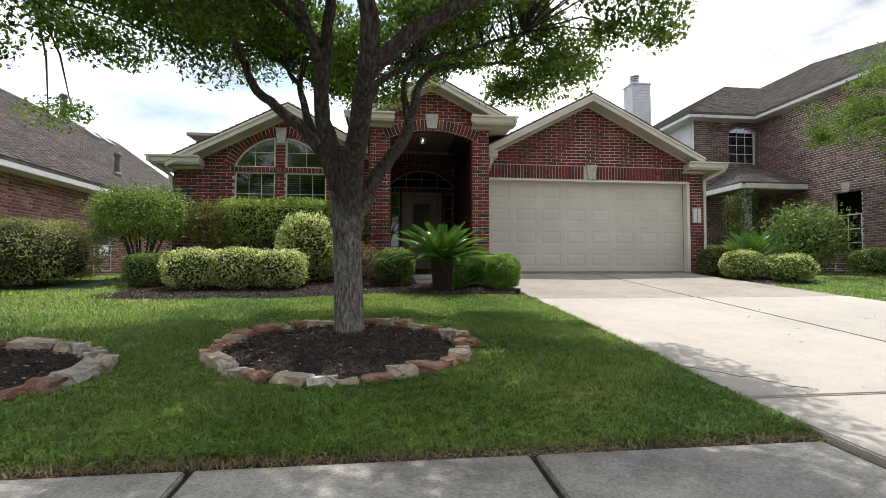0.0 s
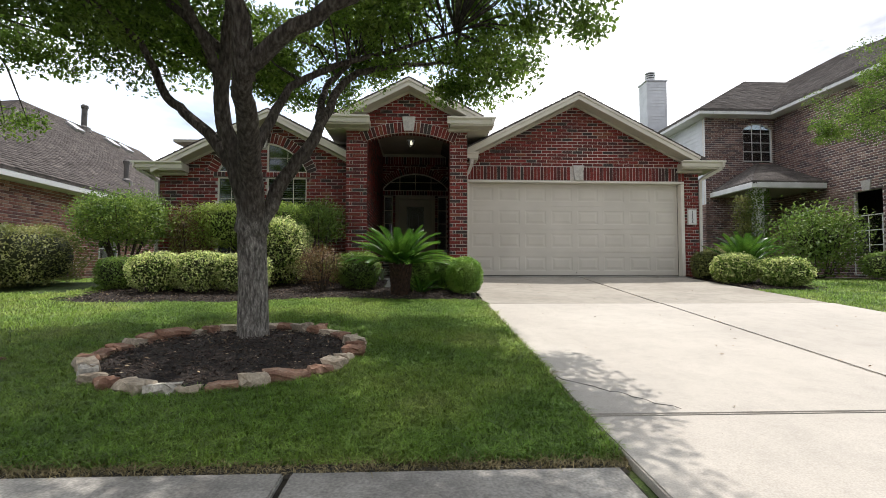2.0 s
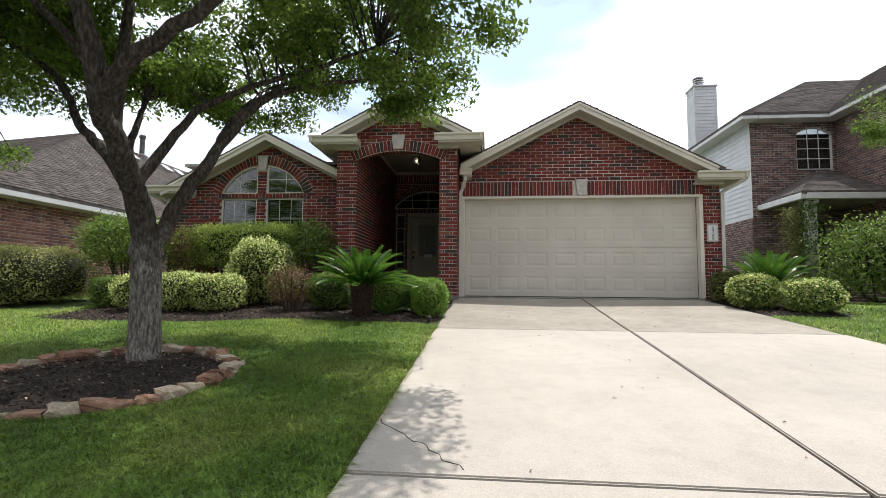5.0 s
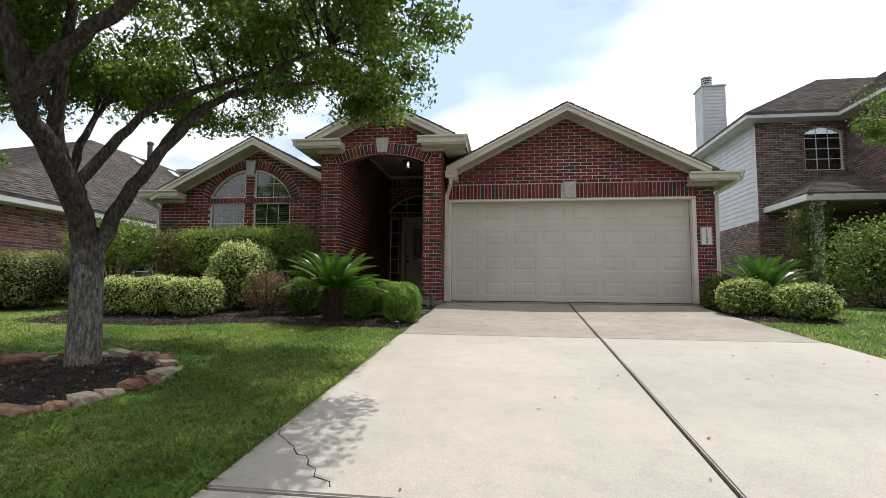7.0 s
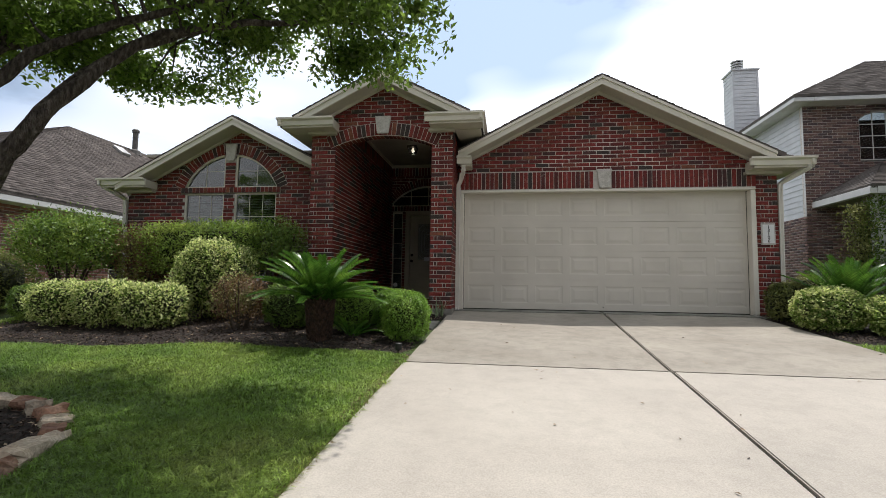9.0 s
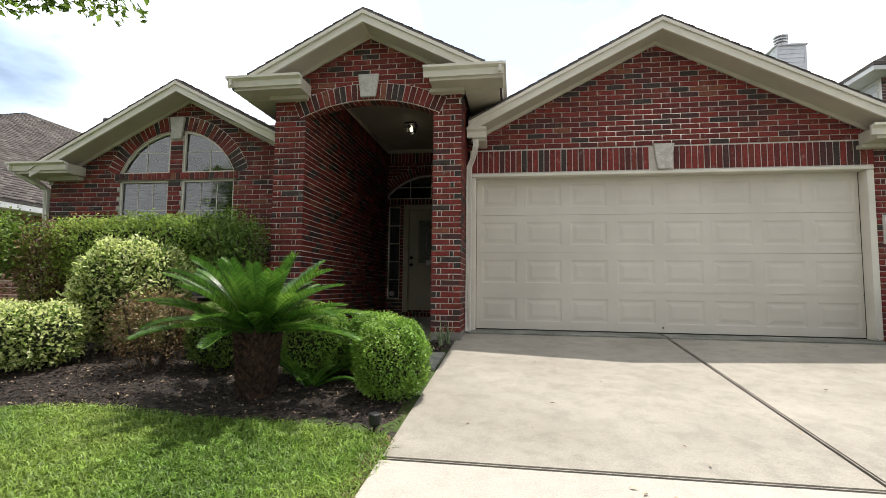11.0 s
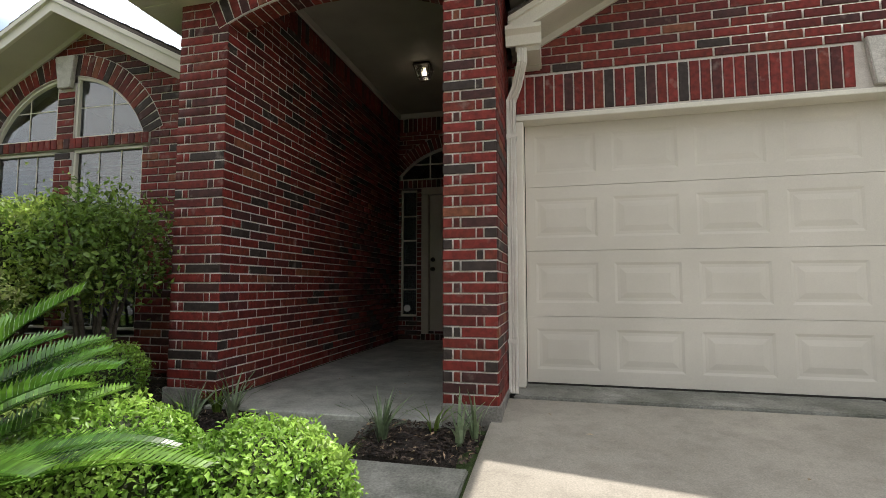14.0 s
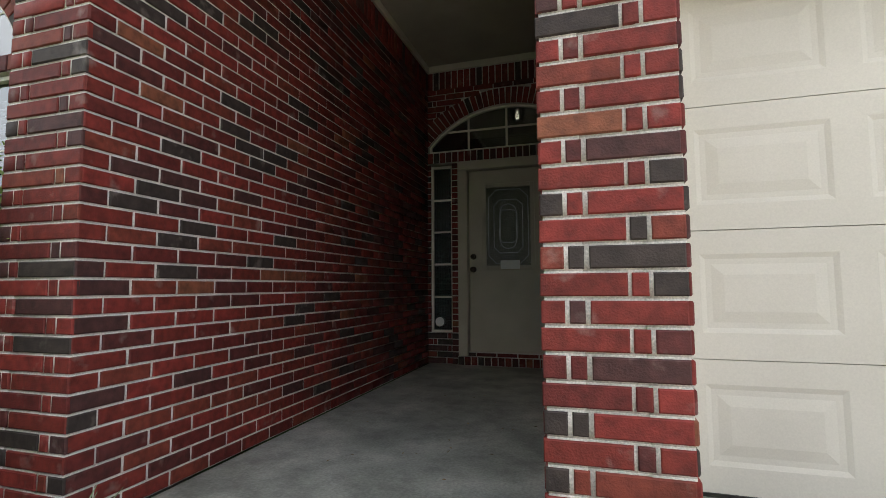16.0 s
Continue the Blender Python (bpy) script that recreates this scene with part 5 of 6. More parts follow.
put("wall_neighbour_back", box(NX, 19.0, 15.0, 15.15, -0.13, NZ), mortar_far_m, "plain back wall of the two-storey house", "wall", kind="structure")
# added sheets behind the windows, room darkness put into their colour
put("wall_neighbour_inner", box(8.8, 15.0, 6.5, 6.55, -0.1, 5.4), dark_m, "near-black sheet painting the unlit room behind the upper window", "wall", kind="structure")
put("wall_wing_inner", box(12.0, 12.05, -2.2, 4.9, -0.1, 5.3), dark_m, "near-black sheet painting the unlit room behind the wing window", "wall", kind="structure")
put("door_neighbour", box(9.82, 10.68, NY + 0.06, NY + 0.10, -0.1, 2.14), black_m, "dark front door under the neighbour's porch", "door", kind="structure")
E0 = 0.42
WY = -2.9
deck("roof_neighbour", [[(NX - E0, 15.4, NZ + 0.12), (NX - E0, NY - E0, NZ + 0.12), (12.55, 8.5, 8.07), (12.55, 11.5, 8.07)], [(NX - E0, NY - E0, NZ + 0.12), (16.0, NY - E0, NZ + 0.12), (16.0, 8.5, 8.07), (12.55, 8.5, 8.07)], [(NWX - E0, NY + 4.0, NZ + 0.12), (NWX - E0, WY, NZ + 0.12), (15.5, 7.2, 8.68), (15.5, 10.0, 8.68)], [(NWX - E0, WY, NZ + 0.12), (20.2, WY, NZ + 0.12), (15.5, 7.2, 8.68)]], "weathered grey shingled hip roof of the two-storey house", pale_shingle_m)
for nm, b in (("eave_neighbour_west", (NX - E0, NX + 0.05, NY - E0, 15.4, NZ - 0.06, NZ + 0.07)), ("eave_neighbour_front", (NX + 0.06, NWX - E0 - 0.002, NY - E0, NY + 0.05, NZ - 0.062, NZ + 0.068)), ("eave_neighbour_wing", (NWX - E0, NWX + 0.05, WY, NY + 0.04, NZ - 0.06, NZ + 0.07)), ("eave_neighbour_end", (NWX + 0.06, 20.2, WY, -2.4, NZ - 0.06, NZ + 0.07))):
    put(nm, box(*b, 0.01), white_m, "white painted boxed eave with gutter", "eave", kind="structure")
window("window_neighbour_upper", 9.94, 10.95, 3.85, 5.15, NY, 3, 4, "white framed upper window with a low arched head", arch=(10.445, 4.42, 0.73), frame_mat=white_m, glass=tint_m, blinds=False, depth=0.05)
# the wing's window faces sideways
wr = window("window_neighbour_wing", -0.425, 0.425, 0.62, 2.26, 0, 2, 4, "white framed window in the projecting wing", frame_mat=white_m, glass=tint_m, blinds=False, depth=0.05)
wr.matrix_world = Matrix.Translation((NWX, 1.705, 0)) @ Matrix.Rotation(radians(-90), 4, "Z") @ wr.matrix_world
bm = prism([(-0.10, 0), (0.10, 0), (0.15, 0.28), (-0.15, 0.28)], (NWX, 1.7, 2.3), (0, -1, 0), (0, 0, 1), 0.05)
put("keystone_wing", bm, stone_m, "pale keystone over the wing window", "keystone", kind="structure")
deck("roof_neighbour_porch", [[(8.75, 5.3, 2.78), (8.75, 2.95, 2.78), (10.35, 4.9, 3.75), (10.35, 4.98, 3.75)], [(8.75, 2.95, 2.78), (11.03, 2.95, 2.78), (11.03, 4.98, 3.75), (10.35, 4.98, 3.75)]], "grey shingled hip roof over the neighbour's porch", pale_shingle_m)
put("eave_neighbour_porch_side", box(8.73, 8.87, 2.95, 5.0, 2.58, 2.74, 0.008), white_m, "white boxed porch eave", "eave", kind="structure")
put("eave_neighbour_porch_front", box(8.88, 11.03, 2.94, 3.1, 2.58, 2.74, 0.008), white_m, "white boxed porch eave", "eave", kind="structure")
put("ceiling_neighbour_porch", box(8.88, 11.03, 3.11, 4.98, 2.60, 2.64), ceiling_m, "shaded porch ceiling", "ceiling", kind="structure")
col = thing("porch_column", (9.1, 3.25, -0.13), "white porch column overgrown with a climbing vine", "column")
part("base", box(-0.16, 0.16, -0.16, 0.16, 0, 0.2, 0.01), stone_m, col)
part("shaft", box(-0.12, 0.12, -0.12, 0.12, 0.2, 2.6, 0.01), white_m, col)
part("capital", box(-0.16, 0.16, -0.16, 0.16, 2.6, 2.72, 0.01), white_m, col)

CX0, CX1, CY0, CY1, CZ = 9.33, 10.24, 10.5, 11.3, 8.83
ch = thing("chimney", (CX0, CY0, 5.2), "tall white lap-sided chimney with a metal cap", "chimney")
def ck(nm, bm, mat, lab=""):
    ob = part(nm, bm, mat, ch, lab)
    ob.matrix_parent_inverse = Matrix.Translation((-CX0, -CY0, -5.2))
    return ob
ck("stack", box(CX0 + 0.02, CX1 - 0.02, CY0 + 0.02, CY1 - 0.02, 5.2, CZ), siding_m)
lap_siding(ch, (0, CY0 + 0.02, 0), (1, 0, 0), (0, -1, 0), CX0, CX1, 5.25, CZ - 0.05)
lap_siding(ch, (CX0 + 0.02, 0, 0), (0, -1, 0), (-1, 0, 0), -CY1, -CY0, 5.25, CZ - 0.05)
for x0, x1 in ((CX0 - 0.008, CX0 + 0.06), (CX1 - 0.06, CX1 + 0.008)):
    ck("corner_board", box(x0, x1, CY0 - 0.012, CY0 + 0.05, 5.25, CZ), siding_m)
ck("top_plate", box(CX0 - 0.05, CX1 + 0.05, CY0 - 0.05, CY1 + 0.05, CZ, CZ + 0.06, 0.01), siding_m)
for k in range(4):
    ck("cap_ring", lathe([(0.19, CZ + 0.17 + 0.1 * k), (0.22, CZ + 0.19 + 0.1 * k), (0.22, CZ + 0.22 + 0.1 * k), (0.19, CZ + 0.245 + 0.1 * k)], (9.68, 10.9, 0), 20), metal_m, "galvanised cap ring")
ck("flue", lathe([(0.14, CZ + 0.06), (0.14, CZ + 0.55), (0.02, CZ + 0.6)], (9.68, 10.9, 0), 20), metal_m, "galvanised flue")

# ---- neighbour with one storey ----
OX, OZ = -9.85, 2.1
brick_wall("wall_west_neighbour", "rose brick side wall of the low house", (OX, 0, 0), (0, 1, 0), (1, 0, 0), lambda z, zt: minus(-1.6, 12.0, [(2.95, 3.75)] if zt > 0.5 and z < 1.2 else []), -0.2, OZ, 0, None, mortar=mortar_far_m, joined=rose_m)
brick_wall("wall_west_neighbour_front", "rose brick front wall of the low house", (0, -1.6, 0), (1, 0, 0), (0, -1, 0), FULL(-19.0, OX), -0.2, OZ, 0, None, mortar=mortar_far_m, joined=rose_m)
put("wall_west_neighbour_back", box(-19.0, OX, 12.0, 12.14, -0.2, OZ), mortar_far_m, "plain back wall of the low house", "wall", kind="structure")
# added sheet behind the window, painted near black for the unlit room
put("wall_west_inner", box(-10.6, -10.55, 2.5, 4.2, -0.1, 2.0), dark_m, "near-black sheet painting the unlit room behind the small window", "wall", kind="structure")
ww = window("window_west_neighbour", -0.4, 0.4, 0.5, 1.22, 0, 1, 1, "small dark window in the low house", frame_mat=white_m, glass=tint_m, blinds=False, depth=0.05)
ww.matrix_world = Matrix.Translation((OX, 3.35, 0)) @ Matrix.Rotation(radians(90), 4, "Z") @ ww.matrix_world
RX, RZ = -14.3, 5.75
low = deck("roof_west_neighbour", [[(-9.42, -2.0, 2.22), (-9.42, 12.4, 2.22), (RX, 12.4, RZ), (RX, 5.7, RZ)], [(-19.2, -2.0, 2.22), (-9.42, -2.0, 2.22), (RX, 5.7, RZ)], [(-19.2, 12.4, 2.22), (-19.2, -2.0, 2.22), (RX, 5.7, RZ), (RX, 12.4, RZ)]], "weathered grey-brown shingled roof of the low house")
put("eave_west_neighbour", box(-9.86, -9.42, -2.0, 12.4, 2.02, 2.16, 0.01), white_m, "white boxed eave of the low house", "eave", kind="structure")
put("eave_west_neighbour_front", box(-19.2, -9.87, -2.0, -1.55, 2.02, 2.16, 0.01), white_m, "white boxed eave of the low house", "eave", kind="structure")


def vent(x, y, h, r):
    z = 2.22 + (-9.42 - x) * (RZ - 2.22) / (-9.42 - RX)
    root = thing("roof_vent_pipe", (x, y, z), "dark painted roof vent pipe with a cap", "vent pipe", "pipes on the low roof")
    part("flashing", lathe([(r * 2.6, -0.15), (r * 2.2, 0.03), (r * 1.1, 0.1)], (0, 0, 0), 12), pipe_m, root)
    part("pipe", lathe([(r, -0.1), (r, h)], (0, 0, 0), 14), pipe_m, root)
    part("cap", lathe([(r * 1.3, h - 0.06), (r * 1.35, h + 0.03), (r * 0.9, h + 0.08)], (0, 0, 0), 14), pipe_m, root)


vent(-10.4, 5.0, 0.62, 0.075)
vent(-14.1, 8.4, 0.85, 0.1)
for y in (7.2, 9.3, 10.2):
    sl = thing("roof_louvre", (-13.6, y, 5.27), "low pale roof louvre vent", "roof vent", "louvres on the low roof")
    bm = box(-0.25, 0.25, -0.22, 0.22, -0.02, 0.09, 0.02)
    bmesh.ops.transform(bm, matrix=pose(0, 0, 0, 0, 36, 0), verts=bm.verts)
    part("hood", bm, metal_m, sl)


# ---- shrubs ----
def shell(n, rx, ry, rz, sq, zbase):
    """Points spread evenly over a clipped shape between a ball and a box, thin in depth, with outward ways."""
    area = np.array([ry * rz, ry * rz, rx * rz, rx * rz, rx * ry * 1.2, rx * ry * 0.3])
    face = rng.choice(6, n, p=area / area.sum())
    c = rng.uniform(-1, 1, (n, 3))
    c[np.arange(n), face // 2] = np.where(face % 2 == 0, 1.0, -1.0)
    p = c / (np.sum(np.abs(c) ** (2 * sq), 1, keepdims=True) ** (1.0 / (2 * sq)))
    ph = rng.uniform(0, 6.28, 4)
    lump = 1 + 0.06 * np.sin(p[:, :1] * 8 + p[:, 1:2] * 7 + ph[0]) * np.cos(p[:, 2:] * 7 + ph[1]) + 0.05 * np.sin(p[:, :1] * 3.4 + ph[2]) * np.cos(p[:, 1:2] * 3 + p[:, 2:] * 2.6 + ph[3])
    depth = (1 - 0.16 * rng.random((n, 1)) ** 2 + 0.04 * rng.standard_normal((n, 1))) * lump
    q = p * depth * np.array([rx, ry, rz])
    q[:, 2] += zbase
    return q, unit(np.sign(p) * np.abs(p) ** (2 * sq - 1) / np.array([rx, ry, rz]))


def shrub(name, x, y, rx, ry, h, material, n, size, label, sq=1.0, lift=0.0, core=0.84, stems=0, loose=0.0, group="", mats=None):
    """A clipped or loose shrub: stems, a near-black core painting the inner shade, thousands of leaves."""
    z = float(ground_z(y))
    root = thing(name, (x, y, z), label, "shrub", group)
    rz = (h - lift) / 2
    zc = lift + rz
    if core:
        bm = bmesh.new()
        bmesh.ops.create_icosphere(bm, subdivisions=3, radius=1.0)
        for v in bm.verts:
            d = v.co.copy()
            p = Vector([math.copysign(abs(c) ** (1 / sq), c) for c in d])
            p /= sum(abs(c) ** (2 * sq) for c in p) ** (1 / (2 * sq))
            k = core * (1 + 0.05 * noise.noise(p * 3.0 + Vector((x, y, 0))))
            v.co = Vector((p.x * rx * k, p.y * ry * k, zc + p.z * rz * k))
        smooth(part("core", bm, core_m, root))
    if stems:
        for k in range(stems):
            a = 2 * math.pi * k / stems + random.uniform(-0.4, 0.4)
            pts = [(0.06 * math.cos(a), 0.06 * math.sin(a), -0.03), (0.3 * rx * math.cos(a), 0.3 * ry * math.sin(a), lift * 0.7), (0.62 * rx * math.cos(a), 0.62 * ry * math.sin(a), lift + rz), (0.8 * rx * math.cos(a), 0.8 * ry * math.sin(a), h * 0.9)]
            part("stem", tube(pts, [0.022, 0.016, 0.01, 0.004], 7), twig_m, root)
    q, out = shell(n, rx, ry, rz, sq, zc)
    if loose:
        q += rng.normal(size=q.shape) * loose
        inner = rng.random(n) < 0.35
        q[inner] = (q[inner] - [0, 0, zc]) * rng.uniform(0.45, 0.95, (inner.sum(), 1)) + [0, 0, zc]
    q[:, 2] = np.maximum(q[:, 2], 0.02)
    way = unit(out * 0.35 + rng.normal(size=q.shape) * 0.8 + [0, 0, 0.2])
    nor = unit(out * 0.8 + rng.normal(size=q.shape) * 0.4 + [0, 0, 1.0])
    s = size * rng.uniform(0.65, 1.3, n)
    ob = leaves("foliage", q, way, nor, s, s * 0.52, material)
    ob.parent = root
    if mats:
        for mat, share in mats:
            k = int(n * share)
            q2, o2 = shell(k, rx * 0.97, ry * 0.97, rz * 0.97, sq, zc)
            ob = leaves("foliage", q2, unit(o2 + rng.normal(size=q2.shape) * 0.8), unit(o2 + rng.normal(size=q2.shape) * 0.5), size * rng.uniform(0.6, 1.2, k), size * 0.55, mat)
            ob.parent = root
    return root


shrub("boxwood_ball", -0.33, -2.98, 0.275, 0.275, 0.6, box_m, 16000, 0.024, "clipped bright green boxwood ball at the bed's corner", 1.15, group="boxwood balls")
shrub("boxwood_ball", -0.60, -2.42, 0.28, 0.28, 0.58, box_m, 11000, 0.025, "clipped green boxwood ball beside the walkway", 1.15, group="boxwood balls")
shrub("boxwood_ball", -1.12, -2.52, 0.31, 0.31, 0.64, box_m, 11000, 0.025, "clipped green boxwood ball behind the sago palm", 1.15, group="boxwood balls")
shrub("boxwood_ball", -2.08, -2.35, 0.36, 0.33, 0.66, mid_leaf_m, 6000, 0.035, "rounded green shrub in the shade of the palm", 1.1, group="boxwood balls")
shrub("boxwood_ball", -2.58, -1.36, 0.31, 0.3, 0.58, box_m, 7000, 0.028, "clipped green boxwood ball in the shade near the entry", 1.15, group="boxwood balls")
shrub("barberry_bush", -2.69, -2.55, 0.34, 0.32, 0.74, rust_leaf_m, 3600, 0.032, "sparse reddish-brown bush in the mulch", 1.0, core=0, stems=9, loose=0.05, lift=0.1)
shrub("variegated_ball", -3.6, -1.78, 0.56, 0.54, 1.25, varieg_m, 10500, 0.052, "large clipped ball of pale variegated leaves", 1.1, group="variegated shrubs", mats=[(mid_leaf_m, 0.35)], loose=0.015)
for hx, hw, hh in ((-5.22, 0.42, 0.63), (-4.52, 0.42, 0.65), (-3.88, 0.38, 0.62)):
    shrub("variegated_hedge", hx, -2.68, hw, 0.40, hh, varieg_m, 5500, 0.042, "low clipped hedge block of pale variegated leaves", 1.5, group="variegated shrubs", mats=[(mid_leaf_m, 0.35)], loose=0.018, lift=0.04, stems=6)
shrub("low_shrub", -6.05, -2.3, 0.36, 0.34, 0.56, mid_leaf_m, 5000, 0.04, "small rounded dark green shrub at the hedge's end", 1.2)
shrub("window_hedge", -4.3, -0.85, 1.25, 0.42, 1.52, lime_leaf_m, 15000, 0.05, "tall clipped light green hedge under the windows", 2.2, core=0.7, loose=0.03, lift=0.66, stems=14)
shrub("window_shrub", -3.05, -0.92, 0.42, 0.38, 1.52, mid_leaf_m, 4600, 0.052, "dark green loose shrub beside the entry", 1.2, core=0.0, stems=11, loose=0.1, lift=0.8)
shrub("nandina_bush", -5.55, -0.95, 0.36, 0.36, 1.52, rust_leaf_m, 3500, 0.05, "loose reddish-tipped bush by the house corner", 1.2, core=0, stems=8, loose=0.05, lift=0.2, mats=[(lime_leaf_m, 0.5)])
shrub("open_shrub", -6.6, -1.35, 0.76, 0.66, 1.58, mid_leaf_m, 10500, 0.055, "tall light green shrub with bare lower stems", 1.2, core=0.0, stems=16, loose=0.11, lift=0.74, mats=[(lime_leaf_m, 0.35)])
shrub("dark_hedge", -8.45, -1.9, 1.2, 1.0, 1.06, dark_leaf_m, 19000, 0.05, "dark rounded hedge beside the low brick house", 1.8, group="dark hedges", loose=0.01)
shrub("dark_hedge", -10.6, -2.4, 1.2, 0.6, 1.0, dark_leaf_m, 9000, 0.055, "dark rounded hedge in front of the low brick house", 1.8, group="dark hedges", loose=0.01)
shrub("variegated_mound", 5.15, -1.45, 0.40, 0.40, 0.62, varieg_m, 3600, 0.05, "mounded shrub of pale variegated leaves beside the driveway", 1.1, group="variegated mounds", mats=[(mid_leaf_m, 1.3)])
shrub("variegated_mound", 5.78, -1.95, 0.42, 0.40, 0.58, varieg_m, 3600, 0.05, "mounded shrub of pale variegated leaves beside the driveway", 1.1, group="variegated mounds", mats=[(mid_leaf_m, 1.3)])
shrub("corner_shrub", 5.12, -0.62, 0.32, 0.3, 0.62, dark_leaf_m, 3500, 0.045, "small dark green shrub at the garage corner", 1.2)
shrub("large_shrub", 9.0, 1.0, 0.88, 0.8, 1.7, mid_leaf_m, 6500, 0.085, "large loose green shrub before the two-storey house", 1.0, loose=0.17, core=0.5, stems=8, lift=0.1)
shrub("low_shrub", 9.6, -0.35, 0.55, 0.5, 0.62, mid_leaf_m, 4500, 0.05, "low clipped green shrub on the neighbour's lawn", 1.4)
shrub("low_shrub", 10.3, -0.9, 0.5, 0.5, 0.66, mid_leaf_m, 4500, 0.05, "low clipped green shrub on the neighbour's lawn", 1.4)
shrub("low_shrub", 7.6, 2.6, 0.7, 0.6, 0.8, dark_leaf_m, 4500, 0.06, "dark green shrub beside the neighbour's porch", 1.2)
q = np.stack([9.1 + rng.uniform(-0.24, 0.24, 3200), 3.25 + rng.uniform(-0.24, 0.24, 3200), rng.uniform(0.1, 2.55, 3200)], 1)
ob = leaves("climbing_vine", q, rng.normal(size=q.shape), rng.normal(size=q.shape), 0.07, 0.045, mid_leaf_m)
tagged(ob, "green climbing vine wrapped round the porch column", "vine")
q = np.stack([8.7 + rng.normal(0, 0.14, 2600), 3.3 + rng.normal(0, 0.14, 2600), rng.uniform(-0.1, 2.4, 2600)], 1)
ob = leaves("slender_conifer", q, rng.normal(size=q.shape) + [0, 0, 1], rng.normal(size=q.shape), 0.07, 0.03, dark_leaf_m)
tagged(ob, "slender dark evergreen beside the porch column", "shrub")


# ---- sago palms ----
def sago(x, y, trunk_h, trunk_r, count, length, label, rise=(0.15, 1.25)):
    z = float(ground_z(y))
    root = thing("sago_palm", (x, y, z), label, "palm", "sago palms")
    if trunk_h > 0.05:
        bm = bmesh.new()
        tube([(0, 0, -0.05), (0, 0, trunk_h * 0.4), (0, 0, trunk_h * 0.9), (0, 0, trunk_h)], [trunk_r * 0.8, trunk_r * 0.95, trunk_r * 1.1, trunk_r * 0.4], 14, bm)
        for k in range(190):
            a, h = k * 2.4, trunk_h * (0.03 + 0.95 * k / 190)
            r = trunk_r * (0.78 + 0.3 * h / trunk_h)
            c = Vector((math.cos(a) * r, math.sin(a) * r, h))
            tube([c * 0.94 + Vector((0, 0, h * 0.06)), c + Vector((math.cos(a) * 0.035, math.sin(a) * 0.035, 0.05))], [0.022, 0.008], 5, bm)
        part("trunk", bm, palm_m, root)
    for k in range(count):
        a = k * 2.39996 + random.uniform(-0.15, 0.15)
        f = k / count
        el = rise[0] + (rise[1] - rise[0]) * f + random.uniform(-0.1, 0.1)
        ln = length * random.uniform(0.85, 1.1) * (1.0 - 0.12 * f)
        n = 30
        line = []
        p = Vector((math.cos(a) * 0.05, math.sin(a) * 0.05, trunk_h))
        e, droop = el + 0.3, random.uniform(0.45, 1.15)
        for i in range(n + 1):
            line.append(p.copy())
            e -= droop / n * (0.35 + 1.3 * (i / n) ** 2)
            p = p + Vector((math.cos(a) * math.cos(e), math.sin(a) * math.cos(e), math.sin(e))) * (ln / n)
        vs, fs = [], []
        for i in range(2, n):
            c, t = line[i], (line[i + 1] - line[i - 1]).normalized()
            side = t.cross(Vector((0, 0, 1))).normalized()
            up = side.cross(t)
            w = 0.088 * math.sin(math.pi * min(0.16 + 0.8 * i / n, 0.95)) ** 0.45 * (length / 0.82)
            for s in (-1, 1):
                for off in (0.0, 0.5):
                    b = c + (line[i + 1] - c) * off
                    tip = b + side * s * w + t * w * 0.75 + up * w * 0.42
                    o = len(vs)
                    vs += [b - t * 0.005, b + t * 0.005, tip]
                    mid = (b + tip) / 2
                    vs[-1:] = [mid + t * 0.0058 + up * 0.004, tip, mid - t * 0.0058 + up * 0.004]
                    fs += [(o, o + 1, o + 2, o + 4), (o + 4, o + 2, o + 3, o + 4)]
        me = bpy.data.meshes.new("frond")
        me.from_pydata([tuple(v) for v in vs], [], [f if len(set(f)) == 4 else (f[0], f[1], f[2]) for f in fs])
        me.materials.append(sago_m)
        ob = new("frond", me)
        ob.parent = root
        part("midrib", tube([tuple(v) for v in line[::4]], [0.007 * (1 - 0.8 * i / 7) for i in range(len(line[::4]))], 5), sago_m, ob)


sago(-1.34, -3.12, 0.50, 0.14, 50, 0.79, "sago palm with a shaggy trunk and arching green fronds", (-0.12, 0.95))
sago(-1.02, -2.86, 0.04, 0.05, 8, 0.40, "small sago pup at the foot of the palm", (0.1, 0.7))
sago(5.6, -1.15, 0.30, 0.1, 30, 0.86, "young bright green sago palm among the mounds", (0.45, 1.2))


